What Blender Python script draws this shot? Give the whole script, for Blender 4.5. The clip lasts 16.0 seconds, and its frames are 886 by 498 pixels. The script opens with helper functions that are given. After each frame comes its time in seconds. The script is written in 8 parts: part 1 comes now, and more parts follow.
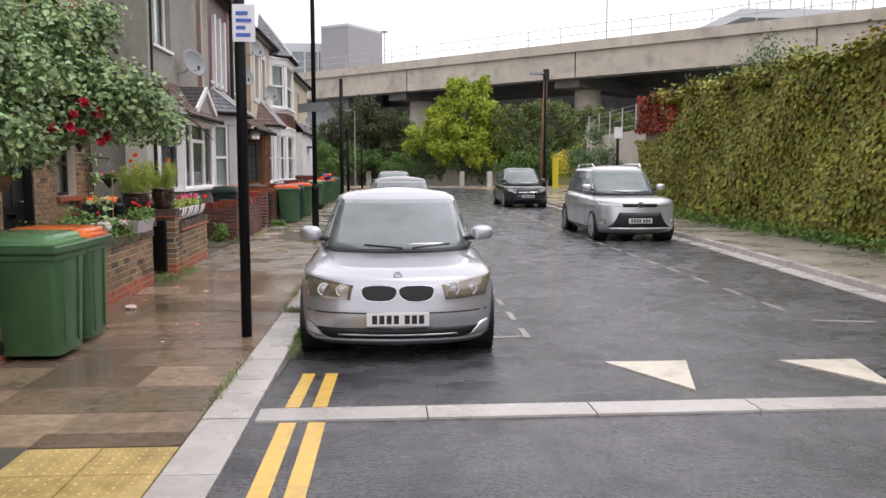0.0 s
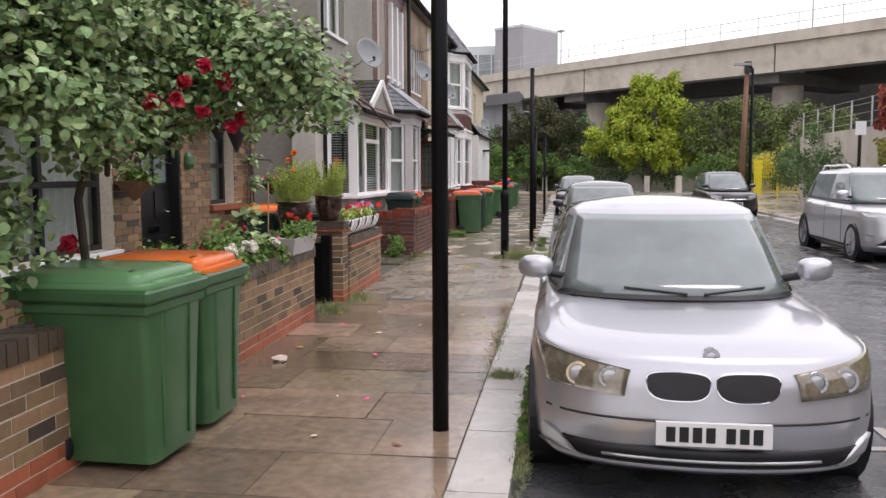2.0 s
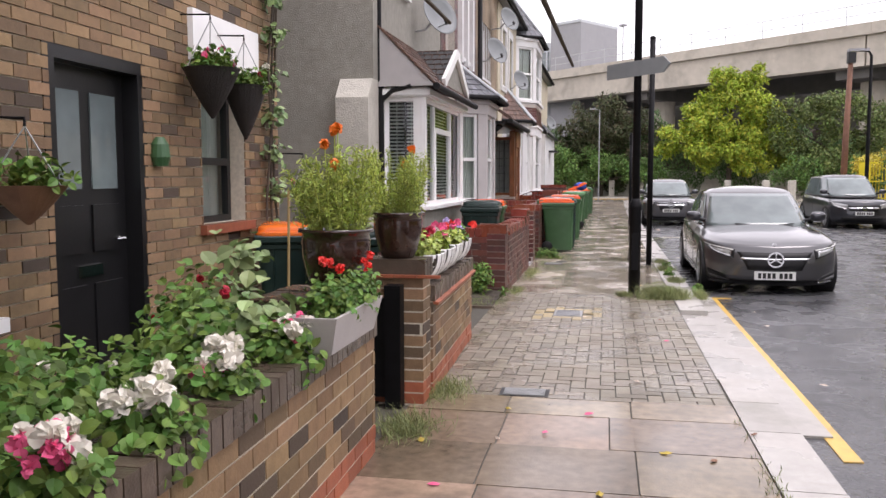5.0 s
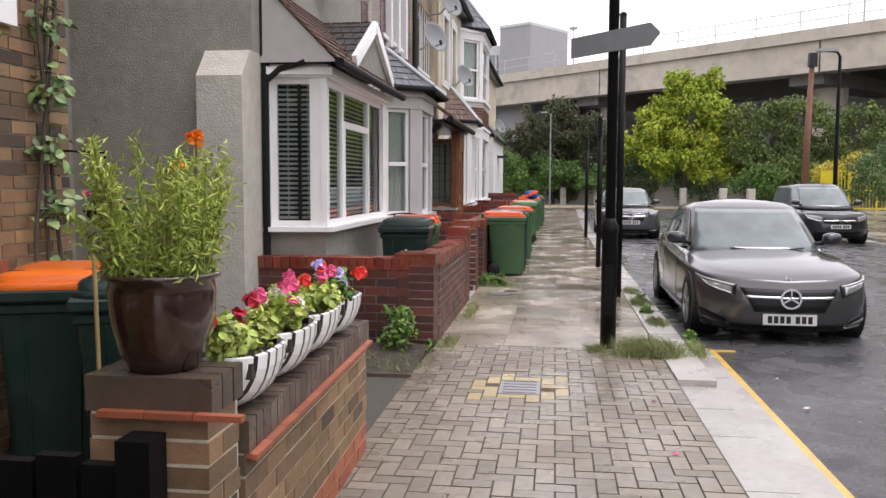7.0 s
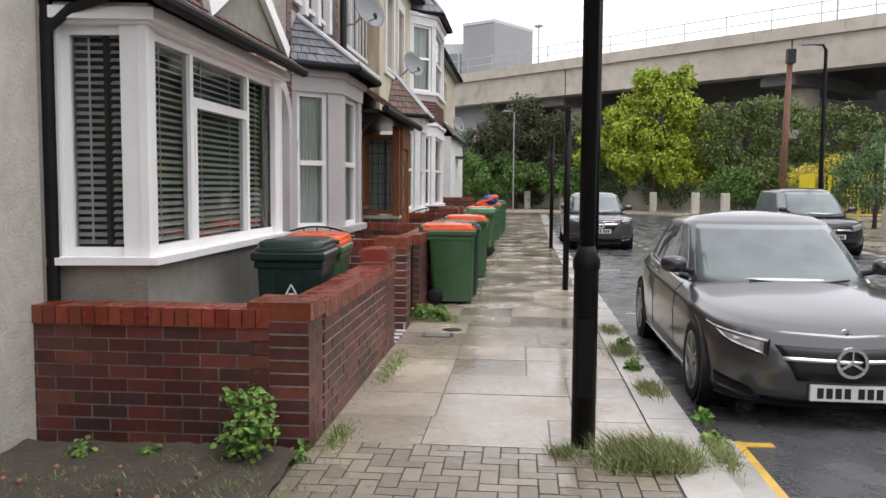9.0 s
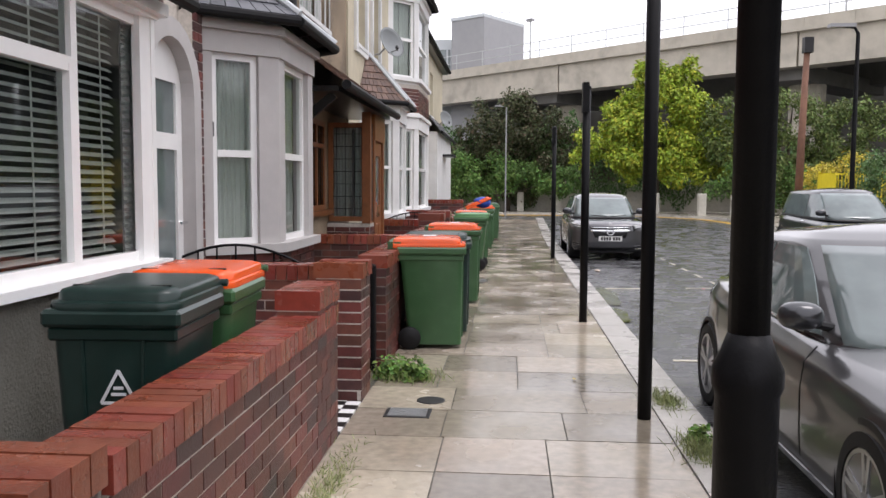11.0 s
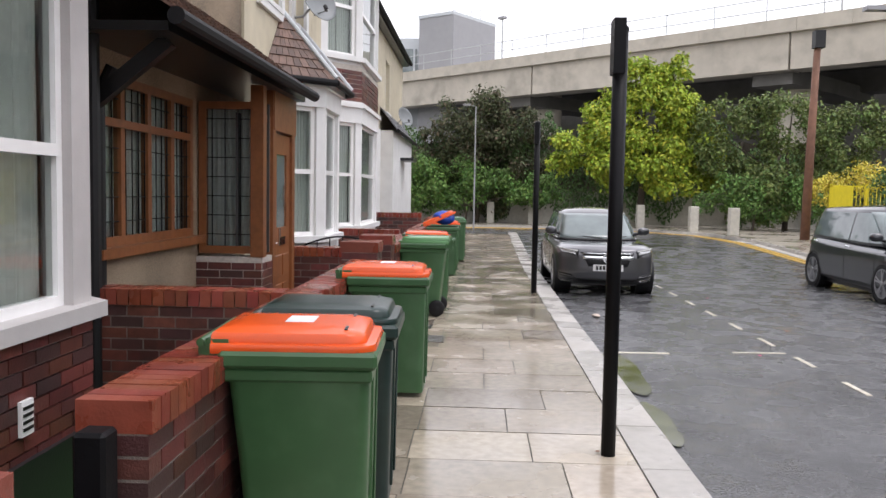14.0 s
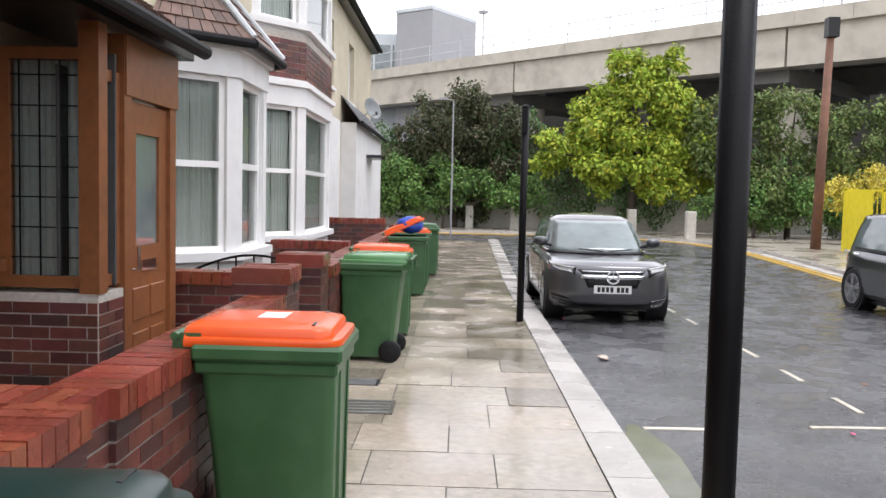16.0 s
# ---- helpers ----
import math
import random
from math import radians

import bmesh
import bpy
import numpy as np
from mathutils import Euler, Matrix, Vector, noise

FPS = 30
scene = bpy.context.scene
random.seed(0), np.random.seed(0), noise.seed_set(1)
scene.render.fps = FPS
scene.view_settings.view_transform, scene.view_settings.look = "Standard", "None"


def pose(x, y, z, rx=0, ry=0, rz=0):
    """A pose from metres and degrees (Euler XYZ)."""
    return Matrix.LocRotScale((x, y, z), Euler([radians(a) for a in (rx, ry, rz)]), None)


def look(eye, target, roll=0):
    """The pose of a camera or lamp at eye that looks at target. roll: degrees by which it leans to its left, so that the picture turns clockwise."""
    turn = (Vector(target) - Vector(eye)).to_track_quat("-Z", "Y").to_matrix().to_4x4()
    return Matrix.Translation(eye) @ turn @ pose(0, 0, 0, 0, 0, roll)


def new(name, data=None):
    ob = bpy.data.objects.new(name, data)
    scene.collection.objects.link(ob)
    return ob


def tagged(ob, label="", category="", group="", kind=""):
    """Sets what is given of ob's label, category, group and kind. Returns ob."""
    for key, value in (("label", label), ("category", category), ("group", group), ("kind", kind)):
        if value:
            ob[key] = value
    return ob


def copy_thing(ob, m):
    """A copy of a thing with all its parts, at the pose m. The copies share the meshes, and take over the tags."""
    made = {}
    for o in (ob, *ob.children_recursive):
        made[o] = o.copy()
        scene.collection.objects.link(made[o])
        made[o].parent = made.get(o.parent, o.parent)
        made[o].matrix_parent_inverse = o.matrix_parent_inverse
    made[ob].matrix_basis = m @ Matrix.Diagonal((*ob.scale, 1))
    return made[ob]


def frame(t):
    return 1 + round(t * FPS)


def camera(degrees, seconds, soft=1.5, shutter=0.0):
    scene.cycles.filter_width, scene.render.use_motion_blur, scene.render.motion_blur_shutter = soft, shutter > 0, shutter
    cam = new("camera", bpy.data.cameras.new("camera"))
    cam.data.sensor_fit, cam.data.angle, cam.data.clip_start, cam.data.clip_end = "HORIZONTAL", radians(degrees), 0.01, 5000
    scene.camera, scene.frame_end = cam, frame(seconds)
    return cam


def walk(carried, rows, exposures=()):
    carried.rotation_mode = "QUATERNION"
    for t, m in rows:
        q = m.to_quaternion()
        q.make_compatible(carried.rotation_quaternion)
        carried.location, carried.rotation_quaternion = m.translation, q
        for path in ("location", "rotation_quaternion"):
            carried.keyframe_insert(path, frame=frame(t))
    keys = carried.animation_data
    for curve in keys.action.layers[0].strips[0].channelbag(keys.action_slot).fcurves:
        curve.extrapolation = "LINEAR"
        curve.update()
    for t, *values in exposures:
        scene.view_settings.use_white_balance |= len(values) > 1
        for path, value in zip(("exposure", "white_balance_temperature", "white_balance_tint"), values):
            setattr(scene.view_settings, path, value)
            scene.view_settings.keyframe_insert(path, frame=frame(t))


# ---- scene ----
cam = camera(56.5, 16.0)
PATH = [
    (0, (0.727, 1.58, 1.486), (0.847, 3.567, 1.29), 0.0),
    (0.5, (0.626, 2.245, 1.473), (0.688, 4.235, 1.281), 0.1),
    (1, (0.491, 2.927, 1.462), (0.466, 4.918, 1.272), 0.2),
    (1.5, (0.316, 3.641, 1.46), (0.152, 5.625, 1.273), 0.1),
    (2, (0.086, 4.36, 1.439), (-0.195, 6.332, 1.257), -0.2),
    (2.5, (-0.15, 4.995, 1.445), (-0.5, 6.956, 1.264), -0.1),
    (3, (-0.401, 5.628, 1.466), (-0.793, 7.581, 1.286), -0.0),
    (3.5, (-0.646, 6.29, 1.475), (-1.042, 8.243, 1.294), 0.1),
    (3.7, (-0.733, 6.556, 1.47), (-1.131, 8.507, 1.286), -0.2),
    (5.8, (-1.353, 9.448, 1.399), (-1.718, 11.407, 1.233), 0.2),
    (6, (-1.36, 9.727, 1.401), (-1.713, 11.688, 1.235), 0.2),
    (6.5, (-1.345, 10.416, 1.444), (-1.659, 12.384, 1.281), 0.2),
    (7, (-1.35, 11.093, 1.464), (-1.617, 13.069, 1.305), 0.2),
    (7.5, (-1.314, 11.798, 1.469), (-1.547, 13.778, 1.309), 0.3),
    (8, (-1.268, 12.456, 1.479), (-1.476, 14.439, 1.322), 0.3),
    (8.5, (-1.244, 13.17, 1.486), (-1.44, 15.154, 1.33), 0.3),
    (9, (-1.238, 13.813, 1.495), (-1.424, 15.798, 1.342), 0.4),
    (9.2, (-1.258, 14.086, 1.488), (-1.442, 16.071, 1.329), 0.3),
    (11.3, (-1.424, 17.086, 1.482), (-1.578, 19.075, 1.337), 0.5),
    (11.5, (-1.444, 17.366, 1.489), (-1.592, 19.356, 1.347), 0.7),
    (12, (-1.457, 18.067, 1.521), (-1.596, 20.057, 1.38), 0.7),
    (12.5, (-1.477, 18.739, 1.526), (-1.608, 20.73, 1.386), 0.9),
    (13, (-1.442, 19.43, 1.546), (-1.563, 21.422, 1.409), 0.9),
    (13.5, (-1.41, 20.125, 1.558), (-1.516, 22.117, 1.422), 1.0),
    (14, (-1.392, 20.838, 1.577), (-1.478, 22.832, 1.443), 1.0),
    (14.5, (-1.359, 21.546, 1.589), (-1.427, 23.541, 1.458), 1.0),
    (15, (-1.338, 22.265, 1.582), (-1.394, 24.26, 1.452), 1.1),
    (15.5, (-1.286, 22.97, 1.576), (-1.332, 24.965, 1.446), 1.2),
    (16, (-1.285, 23.652, 1.576), (-1.324, 25.647, 1.449), 1.3),
]
K = 1.055  # metres to one unit of the plan, from number plates and bins
walk(cam, [(t, look(Vector(eye) * K, Vector(target) * K, roll)) for t, eye, target, roll in PATH], [(0, -0.03, 6500, 20), (2, 0.02, 6520, 21), (3.5, 0.22, 6550, 23), (6, 0.24, 6500, 22), (7, 0.11, 6500, 20), (9, 0.02, 6450, 16), (11.5, 0.08, 6400, 18), (14.5, 0.2, 6350, 17), (16, 0.4, 6300, 16)])

# ---------------------------------------------------------------- light
world = bpy.data.worlds.new("overcast_sky")
scene.world = world
world.use_nodes = True
wn = world.node_tree
wn.nodes.clear()
sky = wn.nodes.new("ShaderNodeTexSky")
sky.sky_type = "NISHITA"
sky.sun_disc = False
sky.sun_elevation = radians(71)
sky.sun_rotation = radians(117)
sky.dust_density = 4.0
grey = wn.nodes.new("ShaderNodeHueSaturation")
grey.inputs["Saturation"].default_value = 0.12
cloud = wn.nodes.new("ShaderNodeMix")
cloud.data_type = "RGBA"
cloud.inputs["Factor"].default_value = 0.82
cloud.inputs["B"].default_value = (9.3, 9.5, 9.7, 1)
bg = wn.nodes.new("ShaderNodeBackground")
bg.inputs["Strength"].default_value = 0.175
wo = wn.nodes.new("ShaderNodeOutputWorld")
wn.links.new(sky.outputs[0], grey.inputs["Color"])
wn.links.new(grey.outputs[0], cloud.inputs["A"])
wn.links.new(cloud.outputs["Result"], bg.inputs["Color"])
wn.links.new(bg.outputs[0], wo.inputs[0])
sun_data = bpy.data.lights.new("sun", "SUN")
sun_data.energy = 1.1
sun_data.angle = radians(25)
sun_data.color = (1, 0.97, 0.93)
sun = new("sun", sun_data)
sun.matrix_world = look((6, -3, 20), (0, 0, 0))

# ---------------------------------------------------------------- materials
R = random.Random(7)


def M(name, col, rough=0.6, var=0.15, scale=7.0, bump=0.15, bscale=60.0, metal=0.0, rnd="", rvar=0.25, hue=0.0,
      wet=None, coat=0.0, big=0.8, spec=0.5, stain=None, tint=None):
    """A surface: colour varied at two scales, relief, and if wet a roughness that changes from film to dry."""
    m = bpy.data.materials.new(name)
    m.use_nodes = True
    t = m.node_tree
    n, lk = t.nodes, t.links
    p = n["Principled BSDF"]
    geo = n.new("ShaderNodeNewGeometry")

    def noise_at(s, detail=4.0):
        q = n.new("ShaderNodeTexNoise")
        q.inputs["Scale"].default_value = s
        q.inputs["Detail"].default_value = detail
        lk.new(geo.outputs["Position"], q.inputs["Vector"])
        return q.outputs["Fac"]

    def math_node(op, a, b):
        q = n.new("ShaderNodeMath")
        q.operation = op
        for i, v in enumerate((a, b)):
            if isinstance(v, (int, float)):
                q.inputs[i].default_value = v
            else:
                lk.new(v, q.inputs[i])
        return q.outputs[0]

    f = math_node("ADD", math_node("MULTIPLY", noise_at(scale), 0.5), math_node("MULTIPLY", noise_at(big, 3.0), 0.5))
    span = n.new("ShaderNodeMapRange")
    span.inputs["From Min"].default_value = 0.35
    span.inputs["From Max"].default_value = 0.65
    span.inputs["To Min"].default_value = 1 - var
    span.inputs["To Max"].default_value = 1 + var
    lk.new(f, span.inputs["Value"])
    gain = span.outputs[0]
    if rnd:
        if rnd == "object":
            src = n.new("ShaderNodeObjectInfo").outputs["Random"]
        else:
            src = geo.outputs["Random Per Island"]
        g2 = n.new("ShaderNodeMapRange")
        g2.inputs["To Min"].default_value = 1 - rvar
        g2.inputs["To Max"].default_value = 1 + rvar
        lk.new(src, g2.inputs["Value"])
        gain = math_node("MULTIPLY", gain, g2.outputs[0])
    hs = n.new("ShaderNodeHueSaturation")
    hs.inputs["Color"].default_value = (*col, 1)
    lk.new(gain, hs.inputs["Value"])
    if rnd and hue:
        h2 = n.new("ShaderNodeMapRange")
        h2.inputs["To Min"].default_value = 0.5 - hue
        h2.inputs["To Max"].default_value = 0.5 + hue
        far = math_node("FRACT", math_node("MULTIPLY", src, 17.31), 0.0)
        lk.new(far, h2.inputs["Value"])
        lk.new(h2.outputs[0], hs.inputs["Hue"])
    out = hs.outputs[0]
    if rnd and tint:
        mixt = n.new("ShaderNodeMix")
        mixt.data_type = "RGBA"
        mixt.inputs["B"].default_value = (*tint[0], 1)
        sel = n.new("ShaderNodeMapRange")
        sel.inputs["From Min"].default_value = 1 - tint[1]
        sel.inputs["From Max"].default_value = 1.0
        lk.new(math_node("FRACT", math_node("MULTIPLY", src, 7.77), 0.0), sel.inputs["Value"])
        lk.new(sel.outputs[0], mixt.inputs["Factor"])
        lk.new(out, mixt.inputs["A"])
        out = mixt.outputs["Result"]
    if stain:
        mx = n.new("ShaderNodeMix")
        mx.data_type = "RGBA"
        mx.inputs["B"].default_value = (*stain[0], 1)
        sp = n.new("ShaderNodeMapRange")
        sp.inputs["From Min"].default_value = 0.5
        sp.inputs["From Max"].default_value = 0.72
        sp.inputs["To Max"].default_value = stain[1]
        lk.new(noise_at(stain[2], 6.0), sp.inputs["Value"])
        lk.new(sp.outputs[0], mx.inputs["Factor"])
        lk.new(out, mx.inputs["A"])
        out = mx.outputs["Result"]
    lk.new(out, p.inputs["Base Color"])
    p.inputs["Metallic"].default_value = metal
    p.inputs["Specular IOR Level"].default_value = spec
    p.inputs["Coat Weight"].default_value = coat
    p.inputs["Coat Roughness"].default_value = 0.06
    if wet:
        wr = n.new("ShaderNodeMapRange")
        wr.inputs["From Min"].default_value = 0.38
        wr.inputs["From Max"].default_value = 0.62
        wr.inputs["To Min"].default_value = wet[0]
        wr.inputs["To Max"].default_value = wet[1]
        lk.new(noise_at(wet[2], 5.0), wr.inputs["Value"])
        lk.new(wr.outputs[0], p.inputs["Roughness"])
    else:
        p.inputs["Roughness"].default_value = rough
    if bump:
        b = n.new("ShaderNodeBump")
        b.inputs["Strength"].default_value = bump
        b.inputs["Distance"].default_value = 0.01
        lk.new(noise_at(bscale, 6.0), b.inputs["Height"])
        lk.new(b.outputs[0], p.inputs["Normal"])
    return m


def glass_material(name, see, gloss=0.03, ior=1.5):
    m = bpy.data.materials.new(name)
    m.use_nodes = True
    n, lk = m.node_tree.nodes, m.node_tree.links
    n.remove(n["Principled BSDF"])
    a, b, mx, fr = (n.new("ShaderNode" + k) for k in ("BsdfTransparent", "BsdfGlossy", "MixShader", "Fresnel"))
    a.inputs[0].default_value = (*see, 1)
    b.inputs["Roughness"].default_value = gloss
    fr.inputs["IOR"].default_value = ior
    lk.new(fr.outputs[0], mx.inputs[0])
    lk.new(a.outputs[0], mx.inputs[1])
    lk.new(b.outputs[0], mx.inputs[2])
    lk.new(mx.outputs[0], n["Material Output"].inputs[0])
    return m


ASPHALT = M("wet_asphalt", (0.062, 0.063, 0.066), var=0.8, scale=45, bump=0.75, bscale=48, wet=(0.04, 0.45, 2.6), big=0.7, stain=((0.12, 0.12, 0.122), 0.4, 4.0))
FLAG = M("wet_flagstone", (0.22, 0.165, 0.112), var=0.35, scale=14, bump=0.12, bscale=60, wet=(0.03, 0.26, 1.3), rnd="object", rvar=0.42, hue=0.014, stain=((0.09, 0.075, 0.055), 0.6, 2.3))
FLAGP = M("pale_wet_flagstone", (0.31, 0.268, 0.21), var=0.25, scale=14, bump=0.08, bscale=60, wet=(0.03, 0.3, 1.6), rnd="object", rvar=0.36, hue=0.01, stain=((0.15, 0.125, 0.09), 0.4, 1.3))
KERBM = M("granite_kerb", (0.42, 0.40, 0.37), var=0.12, scale=14, bump=0.12, bscale=160, wet=(0.15, 0.5, 1.5), rnd="object", rvar=0.1, stain=((0.2, 0.19, 0.15), 0.4, 2.2))
BLOCK = M("block_paver", (0.225, 0.195, 0.15), var=0.18, scale=16, bump=0.15, bscale=140, wet=(0.12, 0.5, 1.3), rnd="object", rvar=0.2, hue=0.01)
BLOCKR = M("block_paver_rest", (0.225, 0.195, 0.15), var=0.18, scale=16, bump=0.15, bscale=140, wet=(0.12, 0.5, 1.3), rnd="island", rvar=0.2, hue=0.01)
BLOCKY = M("yellow_paver", (0.42, 0.33, 0.17), var=0.15, scale=16, bump=0.15, bscale=140, wet=(0.12, 0.5, 1.3), rnd="object", rvar=0.15)
TACT = M("buff_tactile", (0.43, 0.32, 0.12), var=0.2, scale=9, bump=0.1, bscale=120, wet=(0.1, 0.45, 1.3), stain=((0.2, 0.15, 0.07), 0.5, 4))
JOINT = M("joint_dirt", (0.07, 0.065, 0.05), rough=0.7, var=0.3, scale=20, bump=0.4)
SAND = M("concrete_pavement", (0.30, 0.27, 0.22), var=0.15, scale=6, bump=0.1, wet=(0.1, 0.5, 0.7))
PAINTW = M("road_paint_white", (0.62, 0.58, 0.47), rough=0.35, var=0.14, scale=14, bump=0.1, stain=((0.2, 0.19, 0.17), 0.5, 5))
PAINTF = M("faded_road_paint", (0.32, 0.31, 0.28), rough=0.35, var=0.25, scale=14, bump=0.1, stain=((0.12, 0.12, 0.12), 0.8, 4))
TAIL = M("tail_lamp_red", (0.22, 0.008, 0.008), rough=0.12, var=0.1, bump=0.0, coat=1.0)
PAINTY = M("road_paint_yellow", (0.66, 0.42, 0.08), rough=0.35, var=0.14, scale=14, bump=0.1, stain=((0.3, 0.22, 0.1), 0.5, 5))
GRASS = M("grass", (0.23, 0.265, 0.105), rough=0.6, var=0.3, scale=20, bump=0.3, rnd="island", rvar=0.45, hue=0.03)
TARMAC = M("worn_tarmac", (0.075, 0.075, 0.075), rough=0.6, var=0.5, scale=70, bump=0.8, bscale=90, stain=((0.04, 0.04, 0.035), 0.5, 3))
SMOKED = M("smoked_lamp_glass", (0.2, 0.175, 0.13), rough=0.08, var=0.5, scale=22, bump=0.0, metal=0.3, coat=1.0)
EARTH = M("garden_earth", (0.05, 0.04, 0.029), rough=0.8, var=0.35, scale=25, bump=0.6, bscale=40)
STOCK = M("stock_brick", (0.25, 0.16, 0.085), rough=0.75, var=0.2, scale=18, bump=0.35, bscale=90, rnd="object", rvar=0.27, hue=0.009, tint=((0.06, 0.045, 0.035), 0.35))
STOCKR = M("stock_brick_rest", (0.25, 0.16, 0.085), rough=0.75, var=0.2, scale=18, bump=0.35, bscale=90, rnd="island", rvar=0.27, hue=0.009, tint=((0.06, 0.045, 0.035), 0.35))
REDB = M("red_brick", (0.12, 0.034, 0.026), rough=0.42, var=0.3, scale=18, bump=0.4, bscale=90, rnd="object", rvar=0.4, hue=0.012, tint=((0.05, 0.028, 0.028), 0.45), stain=((0.025, 0.018, 0.017), 0.7, 2.2))
REDBR = M("red_brick_rest", (0.12, 0.034, 0.026), rough=0.42, var=0.3, scale=18, bump=0.4, bscale=90, rnd="island", rvar=0.4, hue=0.012, tint=((0.05, 0.028, 0.028), 0.45), stain=((0.025, 0.018, 0.017), 0.7, 2.2))
COPE = M("wet_red_coping", (0.21, 0.048, 0.028), var=0.22, scale=14, bump=0.2, bscale=90, wet=(0.12, 0.5, 4), rnd="object", rvar=0.22, hue=0.01)
COPED = M("dark_coping", (0.095, 0.07, 0.052), var=0.25, scale=14, bump=0.2, bscale=90, wet=(0.15, 0.5, 4), rnd="object", rvar=0.3)
PLINTH = M("red_plinth_brick", (0.33, 0.10, 0.05), rough=0.5, var=0.2, scale=14, bump=0.2, rnd="object", rvar=0.18)
MORTAR = M("mortar", (0.56, 0.51, 0.41), rough=0.85, var=0.2, scale=30, bump=0.5, bscale=150)
MORTARW = M("stained_mortar", (0.17, 0.15, 0.13), rough=0.8, var=0.4, scale=20, bump=0.5, bscale=150, stain=((0.4, 0.37, 0.33), 0.5, 4))
MORTARD = M("dark_mortar", (0.5, 0.46, 0.41), rough=0.85, var=0.25, scale=30, bump=0.5, bscale=150)
RENDER = M("grey_render", (0.28, 0.268, 0.23), rough=0.8, var=0.16, scale=9, bump=0.9, bscale=60, stain=((0.22, 0.215, 0.19), 0.35, 1.2))
NIBM = M("light_render", (0.5, 0.48, 0.42), rough=0.8, var=0.14, scale=9, bump=0.9, bscale=45, stain=((0.38, 0.36, 0.31), 0.4, 2))
DASH = M("pebbledash", (0.27, 0.205, 0.14), rough=0.85, var=0.7, scale=85, bump=1.0, bscale=95)
CREAM = M("cream_render", (0.56, 0.50, 0.37), rough=0.7, var=0.1, scale=5, bump=0.2, stain=((0.4, 0.35, 0.25), 0.35, 1.5))
WHITE = M("white_masonry", (0.74, 0.74, 0.73), rough=0.6, var=0.06, scale=5, bump=0.15, stain=((0.55, 0.55, 0.53), 0.3, 2))
GREYP = M("grey_painted_stone", (0.47, 0.45, 0.44), rough=0.6, var=0.07, scale=6, bump=0.12, stain=((0.36, 0.35, 0.34), 0.3, 2))
UPVC = M("white_upvc", (0.87, 0.87, 0.86), rough=0.25, var=0.03, scale=8, bump=0.0)
WOODF = M("brown_wood_frame", (0.22, 0.08, 0.028), rough=0.4, var=0.25, scale=12, bump=0.1, bscale=40)
BLACKP = M("black_paint", (0.012, 0.012, 0.013), rough=0.3, var=0.2, scale=10, bump=0.08)
IRON = M("black_iron", (0.006, 0.006, 0.007), spec=0.14, rough=0.45, var=0.25, scale=12, bump=0.12, bscale=80)
TILE = M("brown_roof_tile", (0.12, 0.065, 0.045), rough=0.5, var=0.3, scale=12, bump=0.3, rnd="island", rvar=0.4)
SLATE = M("slate", (0.12, 0.125, 0.14), rough=0.3, var=0.2, scale=10, bump=0.15, rnd="island", rvar=0.3)
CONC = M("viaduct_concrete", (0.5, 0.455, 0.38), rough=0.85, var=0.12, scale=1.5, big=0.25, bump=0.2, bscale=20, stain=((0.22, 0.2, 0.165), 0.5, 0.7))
# darker copy of the viaduct concrete: the shade underneath put into the colour
CONCD = M("shaded_concrete", (0.17, 0.163, 0.15), rough=0.9, var=0.15, scale=1.5, bump=0.2, bscale=20)
CLAD = M("grey_cladding", (0.30, 0.30, 0.31), rough=0.5, var=0.04, scale=2, bump=0.05)
CLADL = M("light_cladding", (0.52, 0.55, 0.57), rough=0.45, var=0.04, scale=2, bump=0.0)
STEEL = M("galvanised_steel", (0.42, 0.43, 0.43), rough=0.4, metal=0.6, var=0.1, bump=0.05)
CORTEN = M("rusty_pole", (0.16, 0.075, 0.045), rough=0.7, var=0.25, scale=6, bump=0.3)
YELF = M("yellow_fence_paint", (0.75, 0.62, 0.03), rough=0.4, var=0.1, bump=0.0)
BINM = M("green_bin_plastic", (0.04, 0.108, 0.042), rough=0.33, var=0.12, scale=5, bump=0.05, bscale=200, stain=((0.08, 0.15, 0.08), 0.3, 5))
BIND = M("dark_green_bin_plastic", (0.009, 0.026, 0.022), rough=0.3, var=0.15, scale=5, bump=0.05, bscale=200, stain=((0.04, 0.06, 0.055), 0.3, 5))
LIDG = M("green_lid_plastic", (0.11, 0.26, 0.11), rough=0.2, var=0.1, scale=5, bump=0.04)
LIDO = M("orange_lid_plastic", (0.80, 0.17, 0.02), rough=0.2, var=0.08, scale=5, bump=0.04)
LIDR = M("red_orange_lid_plastic", (0.78, 0.10, 0.015), rough=0.2, var=0.08, scale=5, bump=0.04)
RUBBER = M("black_rubber", (0.009, 0.009, 0.01), spec=0.3, rough=0.6, var=0.2, bump=0.1)
ALLOY = M("alloy_rim", (0.45, 0.45, 0.46), rough=0.3, metal=0.9, var=0.1, bump=0.0)
GUTTERM = M("black_gutter_plastic", (0.012, 0.012, 0.013), spec=0.15, rough=0.6, var=0.2, bump=0.05)
PLASTIC = M("black_plastic", (0.012, 0.012, 0.013), spec=0.35, rough=0.45, var=0.15, bump=0.05)
CHROME = M("chrome", (0.75, 0.76, 0.77), rough=0.1, metal=1.0, var=0.03, bump=0.0)
SILVER = M("silver_car_paint", (0.46, 0.47, 0.50), rough=0.32, metal=0.65, var=0.02, scale=40, bump=0.0, coat=1.0)
SILVER2 = M("light_silver_car_paint", (0.55, 0.56, 0.58), rough=0.32, metal=0.6, var=0.02, scale=40, bump=0.0, coat=1.0)
